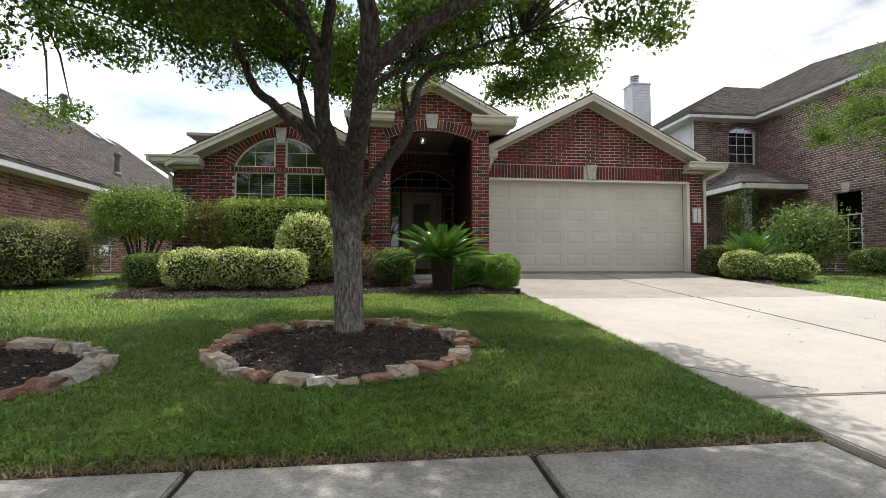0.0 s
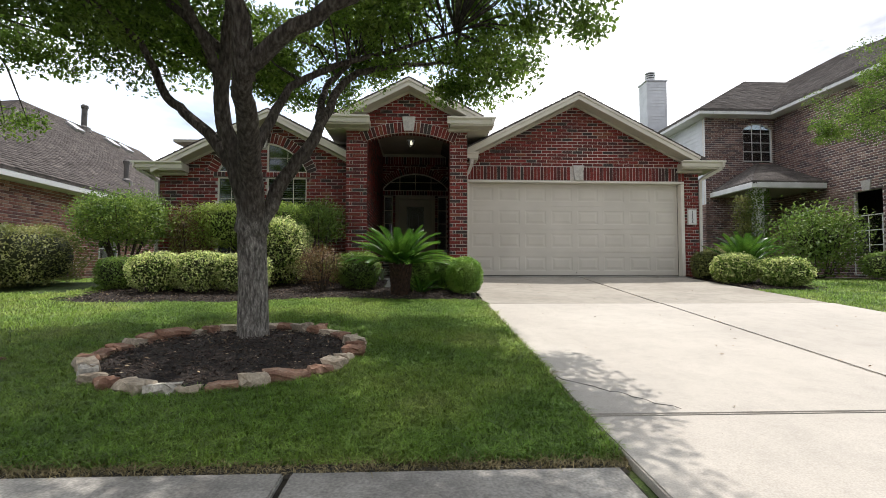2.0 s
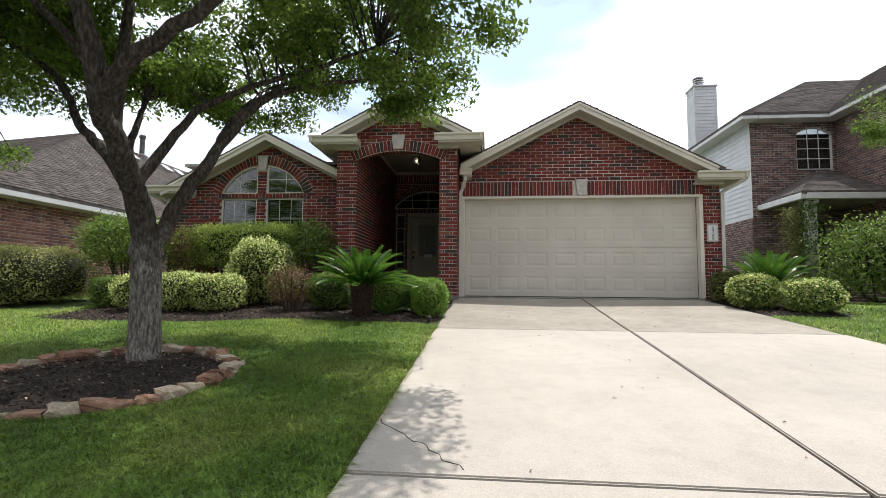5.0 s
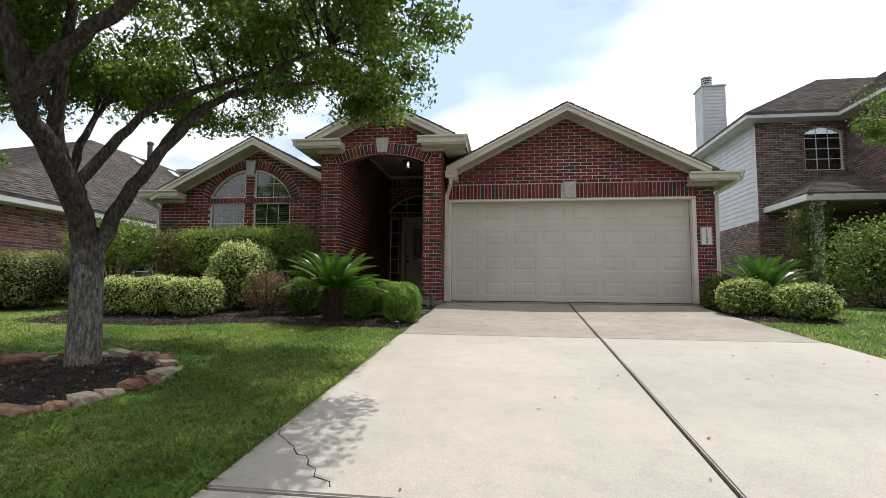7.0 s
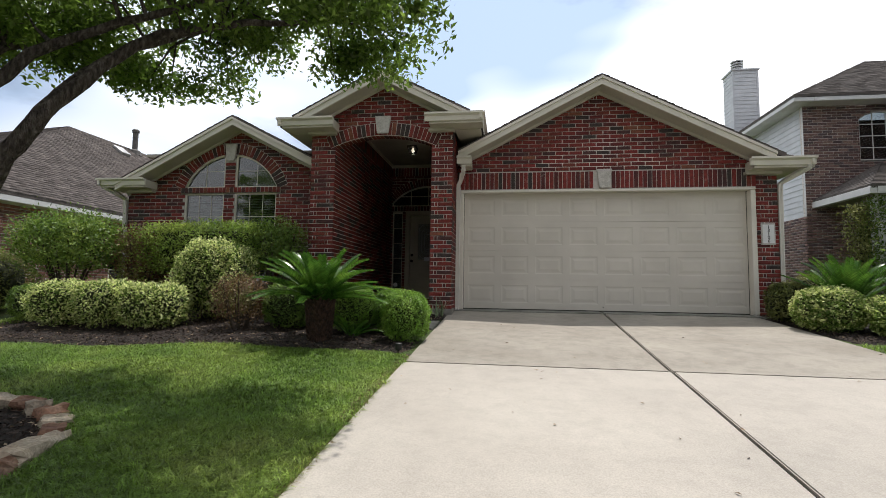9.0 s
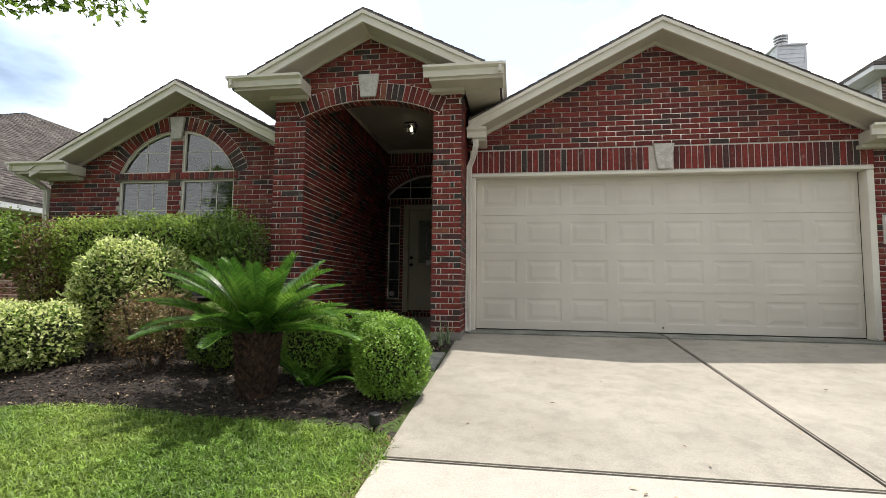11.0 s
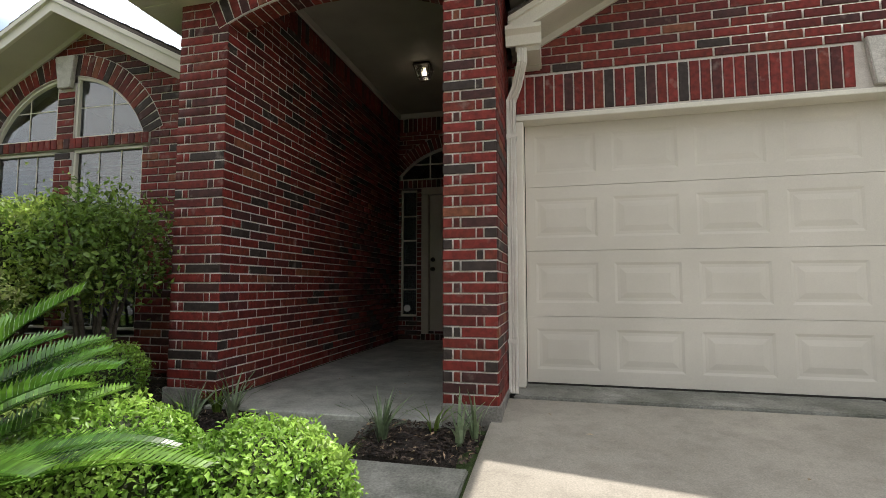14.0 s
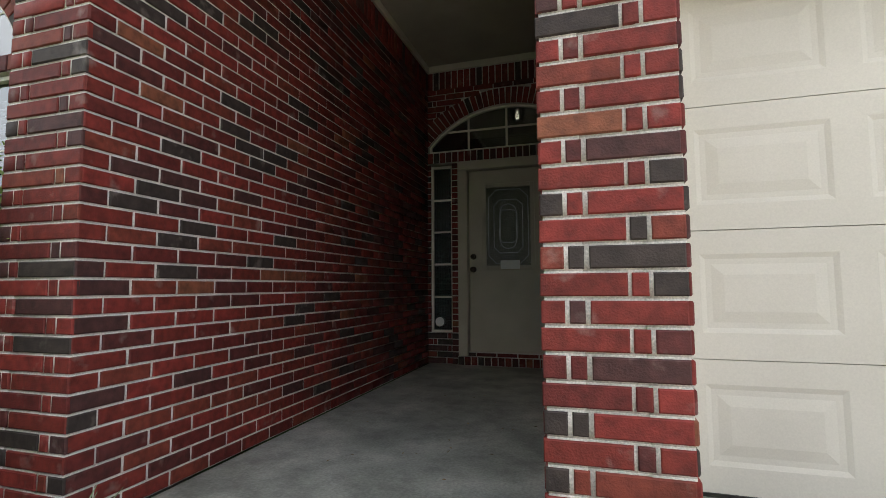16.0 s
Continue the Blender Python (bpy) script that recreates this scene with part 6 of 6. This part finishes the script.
# ---- trees ----
def oak(name, x, y, limbs, crown, leaf_n, clusters, label, r0=0.13, fork=1.5, spread=0.36, leaf_size=0.056, west=0.0, south=0.0):
    """A spreading tree: tapered trunk, main limbs, twigs and clumps of small leaves. crown: centre and radii from the foot."""
    z = float(ground_z(y))
    root = thing(name, (x, y, z), label, "tree")
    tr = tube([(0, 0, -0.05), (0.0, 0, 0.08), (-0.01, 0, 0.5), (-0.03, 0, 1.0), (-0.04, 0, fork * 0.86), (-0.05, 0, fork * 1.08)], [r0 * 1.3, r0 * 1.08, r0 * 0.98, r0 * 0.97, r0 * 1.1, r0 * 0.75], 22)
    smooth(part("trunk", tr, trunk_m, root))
    nodes = []
    for pts, ra, rb in limbs:
        pts = [Vector(p) for p in pts]
        fine, rad = [], []
        for i in range(len(pts) - 1):
            p0, p1, p2, p3 = pts[max(i - 1, 0)], pts[i], pts[i + 1], pts[min(i + 2, len(pts) - 1)]
            for s in range(4):
                t = s / 4
                q = 0.5 * ((2 * p1) + (p2 - p0) * t + (2 * p0 - 5 * p1 + 4 * p2 - p3) * t * t + (3 * p1 - p0 - 3 * p2 + p3) * t ** 3)
                fine.append(q + Vector((random.uniform(-1, 1), random.uniform(-1, 1), random.uniform(-1, 1))) * 0.012)
        fine.append(pts[-1])
        m = len(fine)
        rad = [1.1 * (ra + (rb - ra) * (i / (m - 1)) ** 0.8) for i in range(m)]
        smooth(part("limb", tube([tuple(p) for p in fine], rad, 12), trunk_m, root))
        nodes += [(p, r) for p, r in zip(fine, rad)][m // 3:]
    (cx, cy, cz), (ax, ay, az) = crown
    cs = []
    while len(cs) < clusters:
        r, t = math.sqrt(rng.random()), rng.random() * 2 * math.pi
        low = cz - az * 0.66 + (0.12 if r < 0.3 else 0.0) + west * max(-math.cos(t), 0) * r + 0.2 * noise.noise(Vector((math.cos(t) * 2 + x, math.sin(t) * 2, r * 2)))
        low += south * max(r - 0.45, 0) / 0.55 * min(max(0.45 * math.cos(t) - math.sin(t), 0), 1)
        high = cz + az * (1 - 0.75 * r * r)
        edge = 1 + 0.16 * noise.noise(Vector((math.cos(t) * 1.6, math.sin(t) * 1.6, x)))
        p = np.array([cx + ax * r * edge * math.cos(t), cy + ay * r * edge * math.sin(t), low + (high - low) * rng.random() ** 1.15])
        if noise.noise(Vector(p) * 1.15 + Vector((x, y, 3))) > -0.09:
            cs.append(p)
    cs = np.array(cs)
    tw = bmesh.new()
    for c in cs[::2]:
        p, r = min(nodes, key=lambda nr: (nr[0] - Vector(c)).length)
        mid = (p + Vector(c)) / 2 + Vector((random.uniform(-0.12, 0.12), random.uniform(-0.12, 0.12), random.uniform(0.0, 0.18)))
        tube([tuple(p), tuple(mid), tuple(c)], [min(r * 0.6, 0.022), 0.011, 0.004], 5, tw)
    part("twig", tw, bark_m, root)["kind"] = "stuff"
    idx = rng.integers(0, len(cs), leaf_n)
    off = unit(rng.normal(size=(leaf_n, 3))) * rng.random((leaf_n, 1)) ** 0.5 * np.array([spread, spread, spread * 0.55]) * rng.uniform(0.6, 1.25, len(cs))[idx][:, None]
    q = cs[idx] + off
    s = leaf_size * rng.uniform(0.7, 1.3, leaf_n)
    ob = leaves("crown", q, rng.normal(size=q.shape) + [0, 0, -0.2], rng.normal(size=q.shape) * 0.7 + [0, 0, 0.7], s, s * 0.5, oak_m)
    ob.parent = root
    return root


MAIN_LIMBS = [
    ([(-0.02, 0.0, 1.05), (-0.2, -0.05, 1.6), (-0.42, -0.02, 1.9), (-0.68, 0.05, 2.12), (-0.92, 0.1, 2.35), (-1.08, 0.0, 2.75), (-1.5, -0.3, 3.1), (-2.1, -0.6, 3.4)], 0.066, 0.018),
    ([(-0.03, 0.0, 1.0), (-0.14, -0.08, 1.6), (-0.24, -0.2, 2.05), (-0.2, -0.25, 2.6), (-0.18, -0.22, 3.3), (-0.4, -0.1, 4.0), (-0.6, 0.1, 4.7)], 0.09, 0.02),
    ([(0.0, 0.0, 1.0), (0.03, -0.24, 1.5), (0.13, -0.62, 1.88), (0.21, -0.9, 2.13), (0.6, -1.0, 2.42), (1.15, -1.05, 2.75), (1.75, -1.1, 3.2), (2.3, -1.1, 3.6)], 0.108, 0.022),
    ([(0.02, 0.0, 1.02), (0.26, 0.02, 1.52), (0.48, 0.02, 1.82), (0.58, 0.2, 2.15), (0.7, 0.55, 2.65), (1.0, 0.8, 2.9), (1.45, 1.1, 3.1), (1.9, 1.5, 3.3)], 0.07, 0.016),
    ([(0.2, -0.86, 2.08), (0.2, -1.0, 2.5), (0.12, -1.1, 2.95), (0.25, -1.1, 3.4), (0.4, -1.0, 4.0), (0.5, -0.9, 4.6)], 0.078, 0.02),
    ([(-0.24, -0.06, 1.62), (-0.4, 0.15, 2.0), (-0.52, 0.4, 2.4), (-0.75, 0.8, 2.8), (-1.1, 1.3, 3.2)], 0.048, 0.014),
    ([(0.03, -0.28, 1.58), (0.12, 0.0, 2.05), (0.24, 0.24, 2.45), (0.65, 0.5, 2.8), (1.25, 0.75, 3.1), (1.9, 0.8, 3.35)], 0.052, 0.014),
    ([(0.55, 0.12, 2.05), (0.5, 0.5, 2.5), (0.6, 1.0, 2.95), (0.7, 1.6, 3.4)], 0.04, 0.014),
    ([(-0.22, -0.22, 2.3), (-0.4, -0.6, 2.8), (-0.6, -1.1, 3.2), (-0.8, -1.7, 3.6)], 0.045, 0.014),
    ([(-0.2, -0.25, 2.55), (-0.7, -0.3, 3.0), (-1.3, -0.2, 3.4), (-1.9, 0.0, 3.7)], 0.042, 0.014),
]
oak("oak_tree", -2.55, -6.12, MAIN_LIMBS, ((0.36, -0.5, 4.0), (3.05, 2.55, 1.75)), 185000, 860, "spreading oak tree with rough grey bark and small leaves", fork=1.2, spread=0.31, leaf_size=0.062, west=0.4, south=1.1)
SIDE_LIMBS = [([(0, 0, 1.3), (0.25, 0.1, 2.0), (0.6, 0.2, 2.6), (1.1, 0.3, 3.1), (1.7, 0.5, 3.5)], 0.08, 0.018), ([(0, 0, 1.3), (-0.25, 0.1, 2.1), (-0.5, 0.2, 2.9), (-0.9, 0.2, 3.6)], 0.08, 0.018), ([(0, 0, 1.4), (0.05, 0.3, 2.2), (0.2, 0.8, 2.9), (0.3, 1.4, 3.4)], 0.07, 0.016), ([(0, 0, 1.4), (0.0, -0.3, 2.2), (0.1, -0.8, 2.9), (0.2, -1.2, 3.4)], 0.07, 0.016)]
oak("oak_tree", -5.95, -7.0, SIDE_LIMBS, ((0.1, 0.3, 3.6), (2.3, 2.3, 1.5)), 60000, 230, "second oak tree in its own stone-edged bed")
oak("yard_tree", 9.4, -2.4, SIDE_LIMBS, ((0.2, 1.1, 4.1), (2.0, 1.7, 1.25)), 30000, 170, "leafy young tree on the neighbour's lawn", r0=0.09)


# ---- stone-edged tree beds ----
STONE_MESHES = []
for k in range(9):
    bm = bmesh.new()
    bmesh.ops.create_cube(bm, size=1.0)
    bmesh.ops.subdivide_edges(bm, edges=bm.edges[:], cuts=2, use_grid_fill=True)
    for v in bm.verts:
        d = v.co.normalized()
        v.co = v.co.lerp(d * 0.6, 0.06) + Vector((noise.noise(v.co * 2.2 + Vector((k * 5, 0, 0))), noise.noise(v.co * 2.2 + Vector((0, k * 5, 9))), noise.noise(v.co * 2.2 + Vector((7, 0, k * 5))))) * 0.24
    me = bpy.data.meshes.new("stone")
    bm.to_mesh(me)
    bm.free()
    me.materials.append((lime_m, rust_m, tan_m)[k % 3])
    STONE_MESHES.append(me)


def bed(cx, cy, rx, ry, count, label):
    z = float(ground_z(cy))
    slope = 0.0854
    root = thing("stone_ring", (cx, cy, z), label, "stone edging", "tree beds")
    a = 0.0
    while a < 2 * math.pi - 0.08:
        k = random.choice((0, 3, 2, 5, 8, 1, 4, 7, 2, 1, 5, 6, 7))
        ln = random.choice((0.11, 0.14, 0.18, 0.22, 0.16, 0.3))
        ob = new("stone", STONE_MESHES[k])
        ob.parent = root
        mid = a + ln / 2 / rx
        px, py = rx * math.cos(mid) * random.uniform(0.97, 1.03), ry * math.sin(mid) * random.uniform(0.97, 1.03)
        hgt = random.uniform(0.07, 0.12)
        ob.matrix_basis = Matrix.Translation((px, py, slope * py + hgt * 0.36)) @ Euler((random.uniform(-0.14, 0.14), random.uniform(-0.14, 0.14), mid + math.pi / 2 + random.uniform(-0.4, 0.4))).to_matrix().to_4x4() @ Matrix.Diagonal((ln * 1.0, random.uniform(0.1, 0.16), hgt, 1))
        a += (ln + random.choice((0.0, 0.005, 0.03))) / rx
    # mounded mulch
    rings, seg = 14, 48
    vs = [(0, 0, 0.06)]
    for i in range(1, rings + 1):
        for j in range(seg):
            t = 2 * math.pi * j / seg
            f = i / rings
            px, py = rx * f * math.cos(t), ry * f * math.sin(t)
            vs.append((px, py, slope * py + 0.06 * (1 - f * f) + 0.012 + 0.02 * noise.noise(Vector((px * 6, py * 6, cx)))))
    bm = bmesh.new()
    vv = [bm.verts.new(v) for v in vs]
    for j in range(seg):
        bm.faces.new((vv[0], vv[1 + j], vv[1 + (j + 1) % seg]))
    for i in range(rings - 1):
        for j in range(seg):
            p, q = 1 + i * seg + j, 1 + i * seg + (j + 1) % seg
            bm.faces.new((vv[p], vv[p + seg], vv[q + seg], vv[q]))
    m = put("mulch_mound", bm, mulch_m, "dark bark mulch inside the stone ring", "mulch", kind="stuff")
    m.location = (cx, cy, z)
    n = 3600
    r, t = np.sqrt(rng.random(n)) * 0.93, rng.random(n) * 2 * math.pi
    q = np.stack([rx * r * np.cos(t), ry * r * np.sin(t), np.zeros(n)], 1)
    q[:, 2] = slope * q[:, 1] + 0.06 * (1 - r * r) + 0.03
    way = rng.normal(size=(n, 3)) * [1, 1, 0.35]
    ob = leaves("mulch_chips", q + [cx, cy, z], way, rng.normal(size=(n, 3)) * 0.5 + [0, 0, 1], rng.uniform(0.02, 0.06, n), rng.uniform(0.006, 0.016, n), chip_m)
    tagged(ob, "loose dark bark chips in the bed", "mulch", kind="stuff")
    n = 150
    r, t = np.sqrt(rng.random(n)) * 0.9, rng.random(n) * 2 * math.pi
    q = np.stack([rx * r * np.cos(t), ry * r * np.sin(t), np.zeros(n)], 1)
    q[:, 2] = slope * q[:, 1] + 0.06 * (1 - r * r) + 0.04
    ob = leaves("dry_leaves", q + [cx, cy, z], rng.normal(size=(n, 3)) * [1, 1, 0.2], rng.normal(size=(n, 3)) * 0.4 + [0, 0, 1], 0.035, 0.016, litter_m)
    tagged(ob, "pale fallen leaves scattered on the mulch", "leaf litter", kind="stuff")


bed(-2.55, -6.58, 1.0, 0.93, 30, "ring of white, tan and rust-coloured stones round the tree")
bed(-5.3, -7.15, 1.15, 0.75, 30, "ring of white and rust-coloured stones round the second tree")


# ---- planting beds ----
def bed_front(x):
    return -3.72 - 0.16 * math.sin((x + 0.3) * 1.1) - 0.05 * math.sin(x * 3.1)


def mulch_bed(name, x0, x1, front, back, holes, n, label):
    nx, ny = int((x1 - x0) / 0.09), 30
    vs, fs = [], []
    for i in range(nx + 1):
        x = x0 + (x1 - x0) * i / nx
        for j in range(ny + 1):
            f = j / ny
            y = front(x) + (back - front(x)) * f
            edge = min(1.0, min(f, 1 - f) * 9, (x - x0) * 5, (x1 - x) * 5)
            vs.append((x, y, float(ground_z(y)) - 0.02 + 0.05 * edge + 0.022 * noise.noise(Vector((x * 5, y * 5, 1)))))
    for i in range(nx):
        for j in range(ny):
            p = i * (ny + 1) + j
            fs.append((p, p + ny + 1, p + ny + 2, p + 1))
    fs = [f for f in fs if not any(h[0] < vs[f[0]][0] < h[1] and h[2] < vs[f[0]][1] < h[3] for h in holes)]
    ob = from_arrays(name, np.array(vs), np.array(fs), mulch_m)
    smooth(tagged(ob, label, "mulch bed", kind="structure"))
    for nm, k, mat, l0, l1, lab, cat in (("mulch_chips", n, chip_m, 0.02, 0.06, "loose dark bark chips in the planting bed", "mulch"), ("dry_leaves", n // 9, litter_m, 0.02, 0.045, "pale dry leaves on the mulch", "leaf litter")):
        x = rng.uniform(x0, x1, k)
        fr = np.array([front(v) for v in x])
        y = fr + (back - fr) * rng.random(k)
        keep = np.ones(k, bool)
        for h in holes:
            keep &= ~((x > h[0]) & (x < h[1]) & (y > h[2]) & (y < h[3]))
        x, y = x[keep], y[keep]
        k = len(x)
        q = np.stack([x, y, ground_z(y) + 0.04], 1)
        ob = leaves(nm, q, rng.normal(size=(k, 3)) * [1, 1, 0.3], rng.normal(size=(k, 3)) * 0.5 + [0, 0, 1], rng.uniform(l0, l1, k), rng.uniform(0.007, 0.018, k), mat)
        tagged(ob, lab, cat, kind="stuff")


mulch_bed("mulch_bed", -6.2, -0.14, bed_front, -0.18, [(-1.72, -0.05, -2.2, -0.6), (-2.62, -0.05, -0.92, 0.2)], 20000, "dark bark mulch bed along the house front")
mulch_bed("mulch_bed_pillar", -0.86, -0.13, lambda x: -1.40, -0.87, [], 900, "small mulch bed at the foot of the pillar")
mulch_bed("mulch_bed_garage", 4.86, 6.3, lambda x: -2.35, -0.05, [], 2600, "mulch bed beside the driveway")


# ---- strap-leaved tufts ----
def tuft(x, y, n, ln, mat, label):
    z = float(ground_z(y)) + 0.02
    bm = bmesh.new()
    for k in range(n):
        a, lean = random.uniform(0, 2 * math.pi), random.uniform(0.15, 0.9)
        w, l = random.uniform(0.006, 0.011), ln * random.uniform(0.6, 1.1)
        side = Vector((-math.sin(a), math.cos(a), 0))
        pts = [Vector((math.cos(a) * (0.02 + l * lean * t * t), math.sin(a) * (0.02 + l * lean * t * t), l * (t - 0.35 * lean * t * t))) for t in (0, 0.35, 0.7, 1.0)]
        prev = None
        for t, p in zip((1, 0.95, 0.6, 0.08), pts):
            cur = (bm.verts.new(p - side * w * t), bm.verts.new(p + side * w * t + Vector((0, 0, 0.002))))
            if prev:
                bm.faces.new((prev[0], prev[1], cur[1], cur[0]))
            prev = cur
    ob = put("strap_leaf_tuft", bm, mat, label, "plant", "tufts by the porch")
    ob.location = (x, y, z)


for x, y, n, ln, mat in ((-1.88, -1.28, 34, 0.34, pale_leaf_m), (-1.78, -1.02, 26, 0.36, pale_leaf_m), (-1.95, -0.95, 20, 0.22, mid_leaf_m), (-0.68, -1.18, 30, 0.3, pale_leaf_m), (-0.24, -1.14, 12, 0.3, pale_leaf_m), (-0.42, -1.0, 12, 0.2, mid_leaf_m)):
    tuft(x, y, n, ln, mat, "tuft of pale strap leaves in the mulch by the porch")
tuft(-0.16, -1.06, 9, 0.34, pale_leaf_m, "upright pale iris leaves at the foot of the pillar")


# ---- lawn ----
def lawn(name, n, x0, x1, y0, y1, keep, hgt, width, mat, label):
    x, y = rng.uniform(x0, x1, n), rng.uniform(y0, y1, n)
    ok = keep(x, y)
    x, y = x[ok], y[ok]
    n = len(x)
    z = np.minimum(ground_z(y), -0.13)
    a, lean = rng.uniform(0, 2 * math.pi, n), rng.uniform(0.4, 1.6, n)
    tuft_ = np.sin(x * 23 + 3 * np.sin(y * 11)) * np.sin(y * 27 + 2 * np.sin(x * 9))
    patch = (1 + 0.28 * tuft_) * 0.75 + 0.5 * np.clip(np.sin(x * 1.7 + np.sin(y * 2.1)) * np.cos(y * 1.3 + x * 0.6) * 0.5 + 0.5, 0, 1)
    h = hgt * rng.uniform(0.5, 1.25, n) * patch
    w = width * rng.uniform(0.7, 1.3, n)
    side = np.stack([-np.sin(a), np.cos(a), np.zeros(n)], 1) * w[:, None] * 0.5
    out = np.stack([np.cos(a) * lean, np.sin(a) * lean, np.zeros(n)], 1) * h[:, None]
    base = np.stack([x, y, z - 0.004], 1)
    mid = base + out * 0.35 + np.stack([np.zeros(n), np.zeros(n), h * 0.6], 1)
    tip = base + out + np.stack([np.zeros(n), np.zeros(n), h * (1.0 - 0.3 * lean)], 1)
    verts = np.stack([base - side, base + side, mid + side * 0.8, mid - side * 0.8, tip], 1).reshape(-1, 3)
    b = np.arange(n)[:, None] * 5
    faces = np.concatenate([b + [[0, 1, 2]], b + [[0, 2, 3]], b + [[3, 2, 4]]], 1).reshape(-1, 3)
    return tagged(from_arrays(name, verts, faces, mat), label, "grass", kind="stuff")


FRONTS = np.array([bed_front(v) for v in np.linspace(-6.2, -0.14, 80)])


def on_lawn(x, y):
    front = np.interp(x, np.linspace(-6.2, -0.14, 80), FRONTS)
    ok = ~((x > -6.2) & (y > front + 0.05))
    ok &= ((x + 2.55) / 0.98) ** 2 + ((y + 6.58) / 0.91) ** 2 > 1
    ok &= ((x + 5.3) / 1.13) ** 2 + ((y + 7.15) / 0.73) ** 2 > 1
    ok &= ~((x > -9.6) & (x < -6.6) & (y > -2.8))
    return ok & (y < -8.47 + 8.3) & (x < -0.11 + 0.02 * np.sin(y * 9))


lawn("grass_front", 300000, -4.6, -0.13, -8.44, -5.6, on_lawn, 0.066, 0.0058, grass_m, "green clipped front lawn grass")
lawn("grass_back", 110000, -4.6, -0.08, -5.6, -3.4, on_lawn, 0.055, 0.0075, grass_m, "green clipped front lawn grass near the bed")
lawn("grass_left", 110000, -11.0, -4.6, -8.44, -1.0, on_lawn, 0.06, 0.009, grass_m, "green lawn grass towards the low house")
lawn("grass_right", 60000, 4.85, 11.5, -6.0, 2.5, lambda x, y: ~((x < 6.3) & (y > -2.35) & (y < 0)) & ~((x < 5.4) & (y > -0.1)) & (x > 4.86), 0.06, 0.009, grass_m, "green lawn grass on the neighbour's side")
lawn("grass_far_left", 30000, -10, -6.5, -1.0, 6.0, lambda x, y: x < -6.7, 0.06, 0.012, grass_m, "green grass between the houses")
lawn("grass_verge", 12000, -5.0, -0.2, -11.0, -9.8, lambda x, y: x < -0.2, 0.05, 0.008, grass_m, "grass verge beside the kerb")
# dry runners along the paving edges
lawn("dry_edge_grass", 7000, -5.0, -0.12, -8.52, -8.40, lambda x, y: x < -0.1, 0.05, 0.006, dry_m, "dry straw-coloured grass along the pavement edge")
lawn("dry_edge_grass", 5000, -0.2, -0.11, -8.5, -3.7, lambda x, y: x < 0, 0.045, 0.006, dry_m, "dry straw-coloured grass along the driveway edge")
q = np.stack([rng.uniform(-0.05, 4.7, 90), rng.uniform(-10.5, -0.5, 90), np.zeros(90)], 1)
q[:, 2] = ground_z(q[:, 1]) + 0.036
tagged(leaves("dry_leaves", q, rng.normal(size=(90, 3)) * [1, 1, 0.1], rng.normal(size=(90, 3)) * 0.2 + [0, 0, 1], rng.uniform(0.02, 0.05, 90), 0.016, litter_m), "few brown fallen leaves on the driveway", "leaf litter", kind="stuff")
q = np.stack([rng.uniform(-2.0, -0.3, 40), rng.uniform(-0.8, 3.2, 40), np.full(40, PZ + 0.008)], 1)
tagged(leaves("dry_leaves", q, rng.normal(size=(40, 3)) * [1, 1, 0.1], rng.normal(size=(40, 3)) * 0.2 + [0, 0, 1], rng.uniform(0.02, 0.04, 40), 0.012, litter_m), "few brown fallen leaves on the porch", "leaf litter", kind="stuff")

pl = thing("path_light", (-0.26, -3.62, float(ground_z(-3.62)) + 0.0), "small black garden light at the bed's edge", "garden light")
part("stake", lathe([(0.012, -0.04), (0.012, 0.05)], (0, 0, 0), 8), black_m, pl)
part("cup", lathe([(0.03, 0.05), (0.036, 0.06), (0.04, 0.12), (0.034, 0.125)], (0, 0, 0), 14), black_m, pl)


# ---- bricks, last ----
for wall, poses_, near_, key_, joined_ in LATER:
    place_bricks(wall, poses_, near_, key_, joined_)
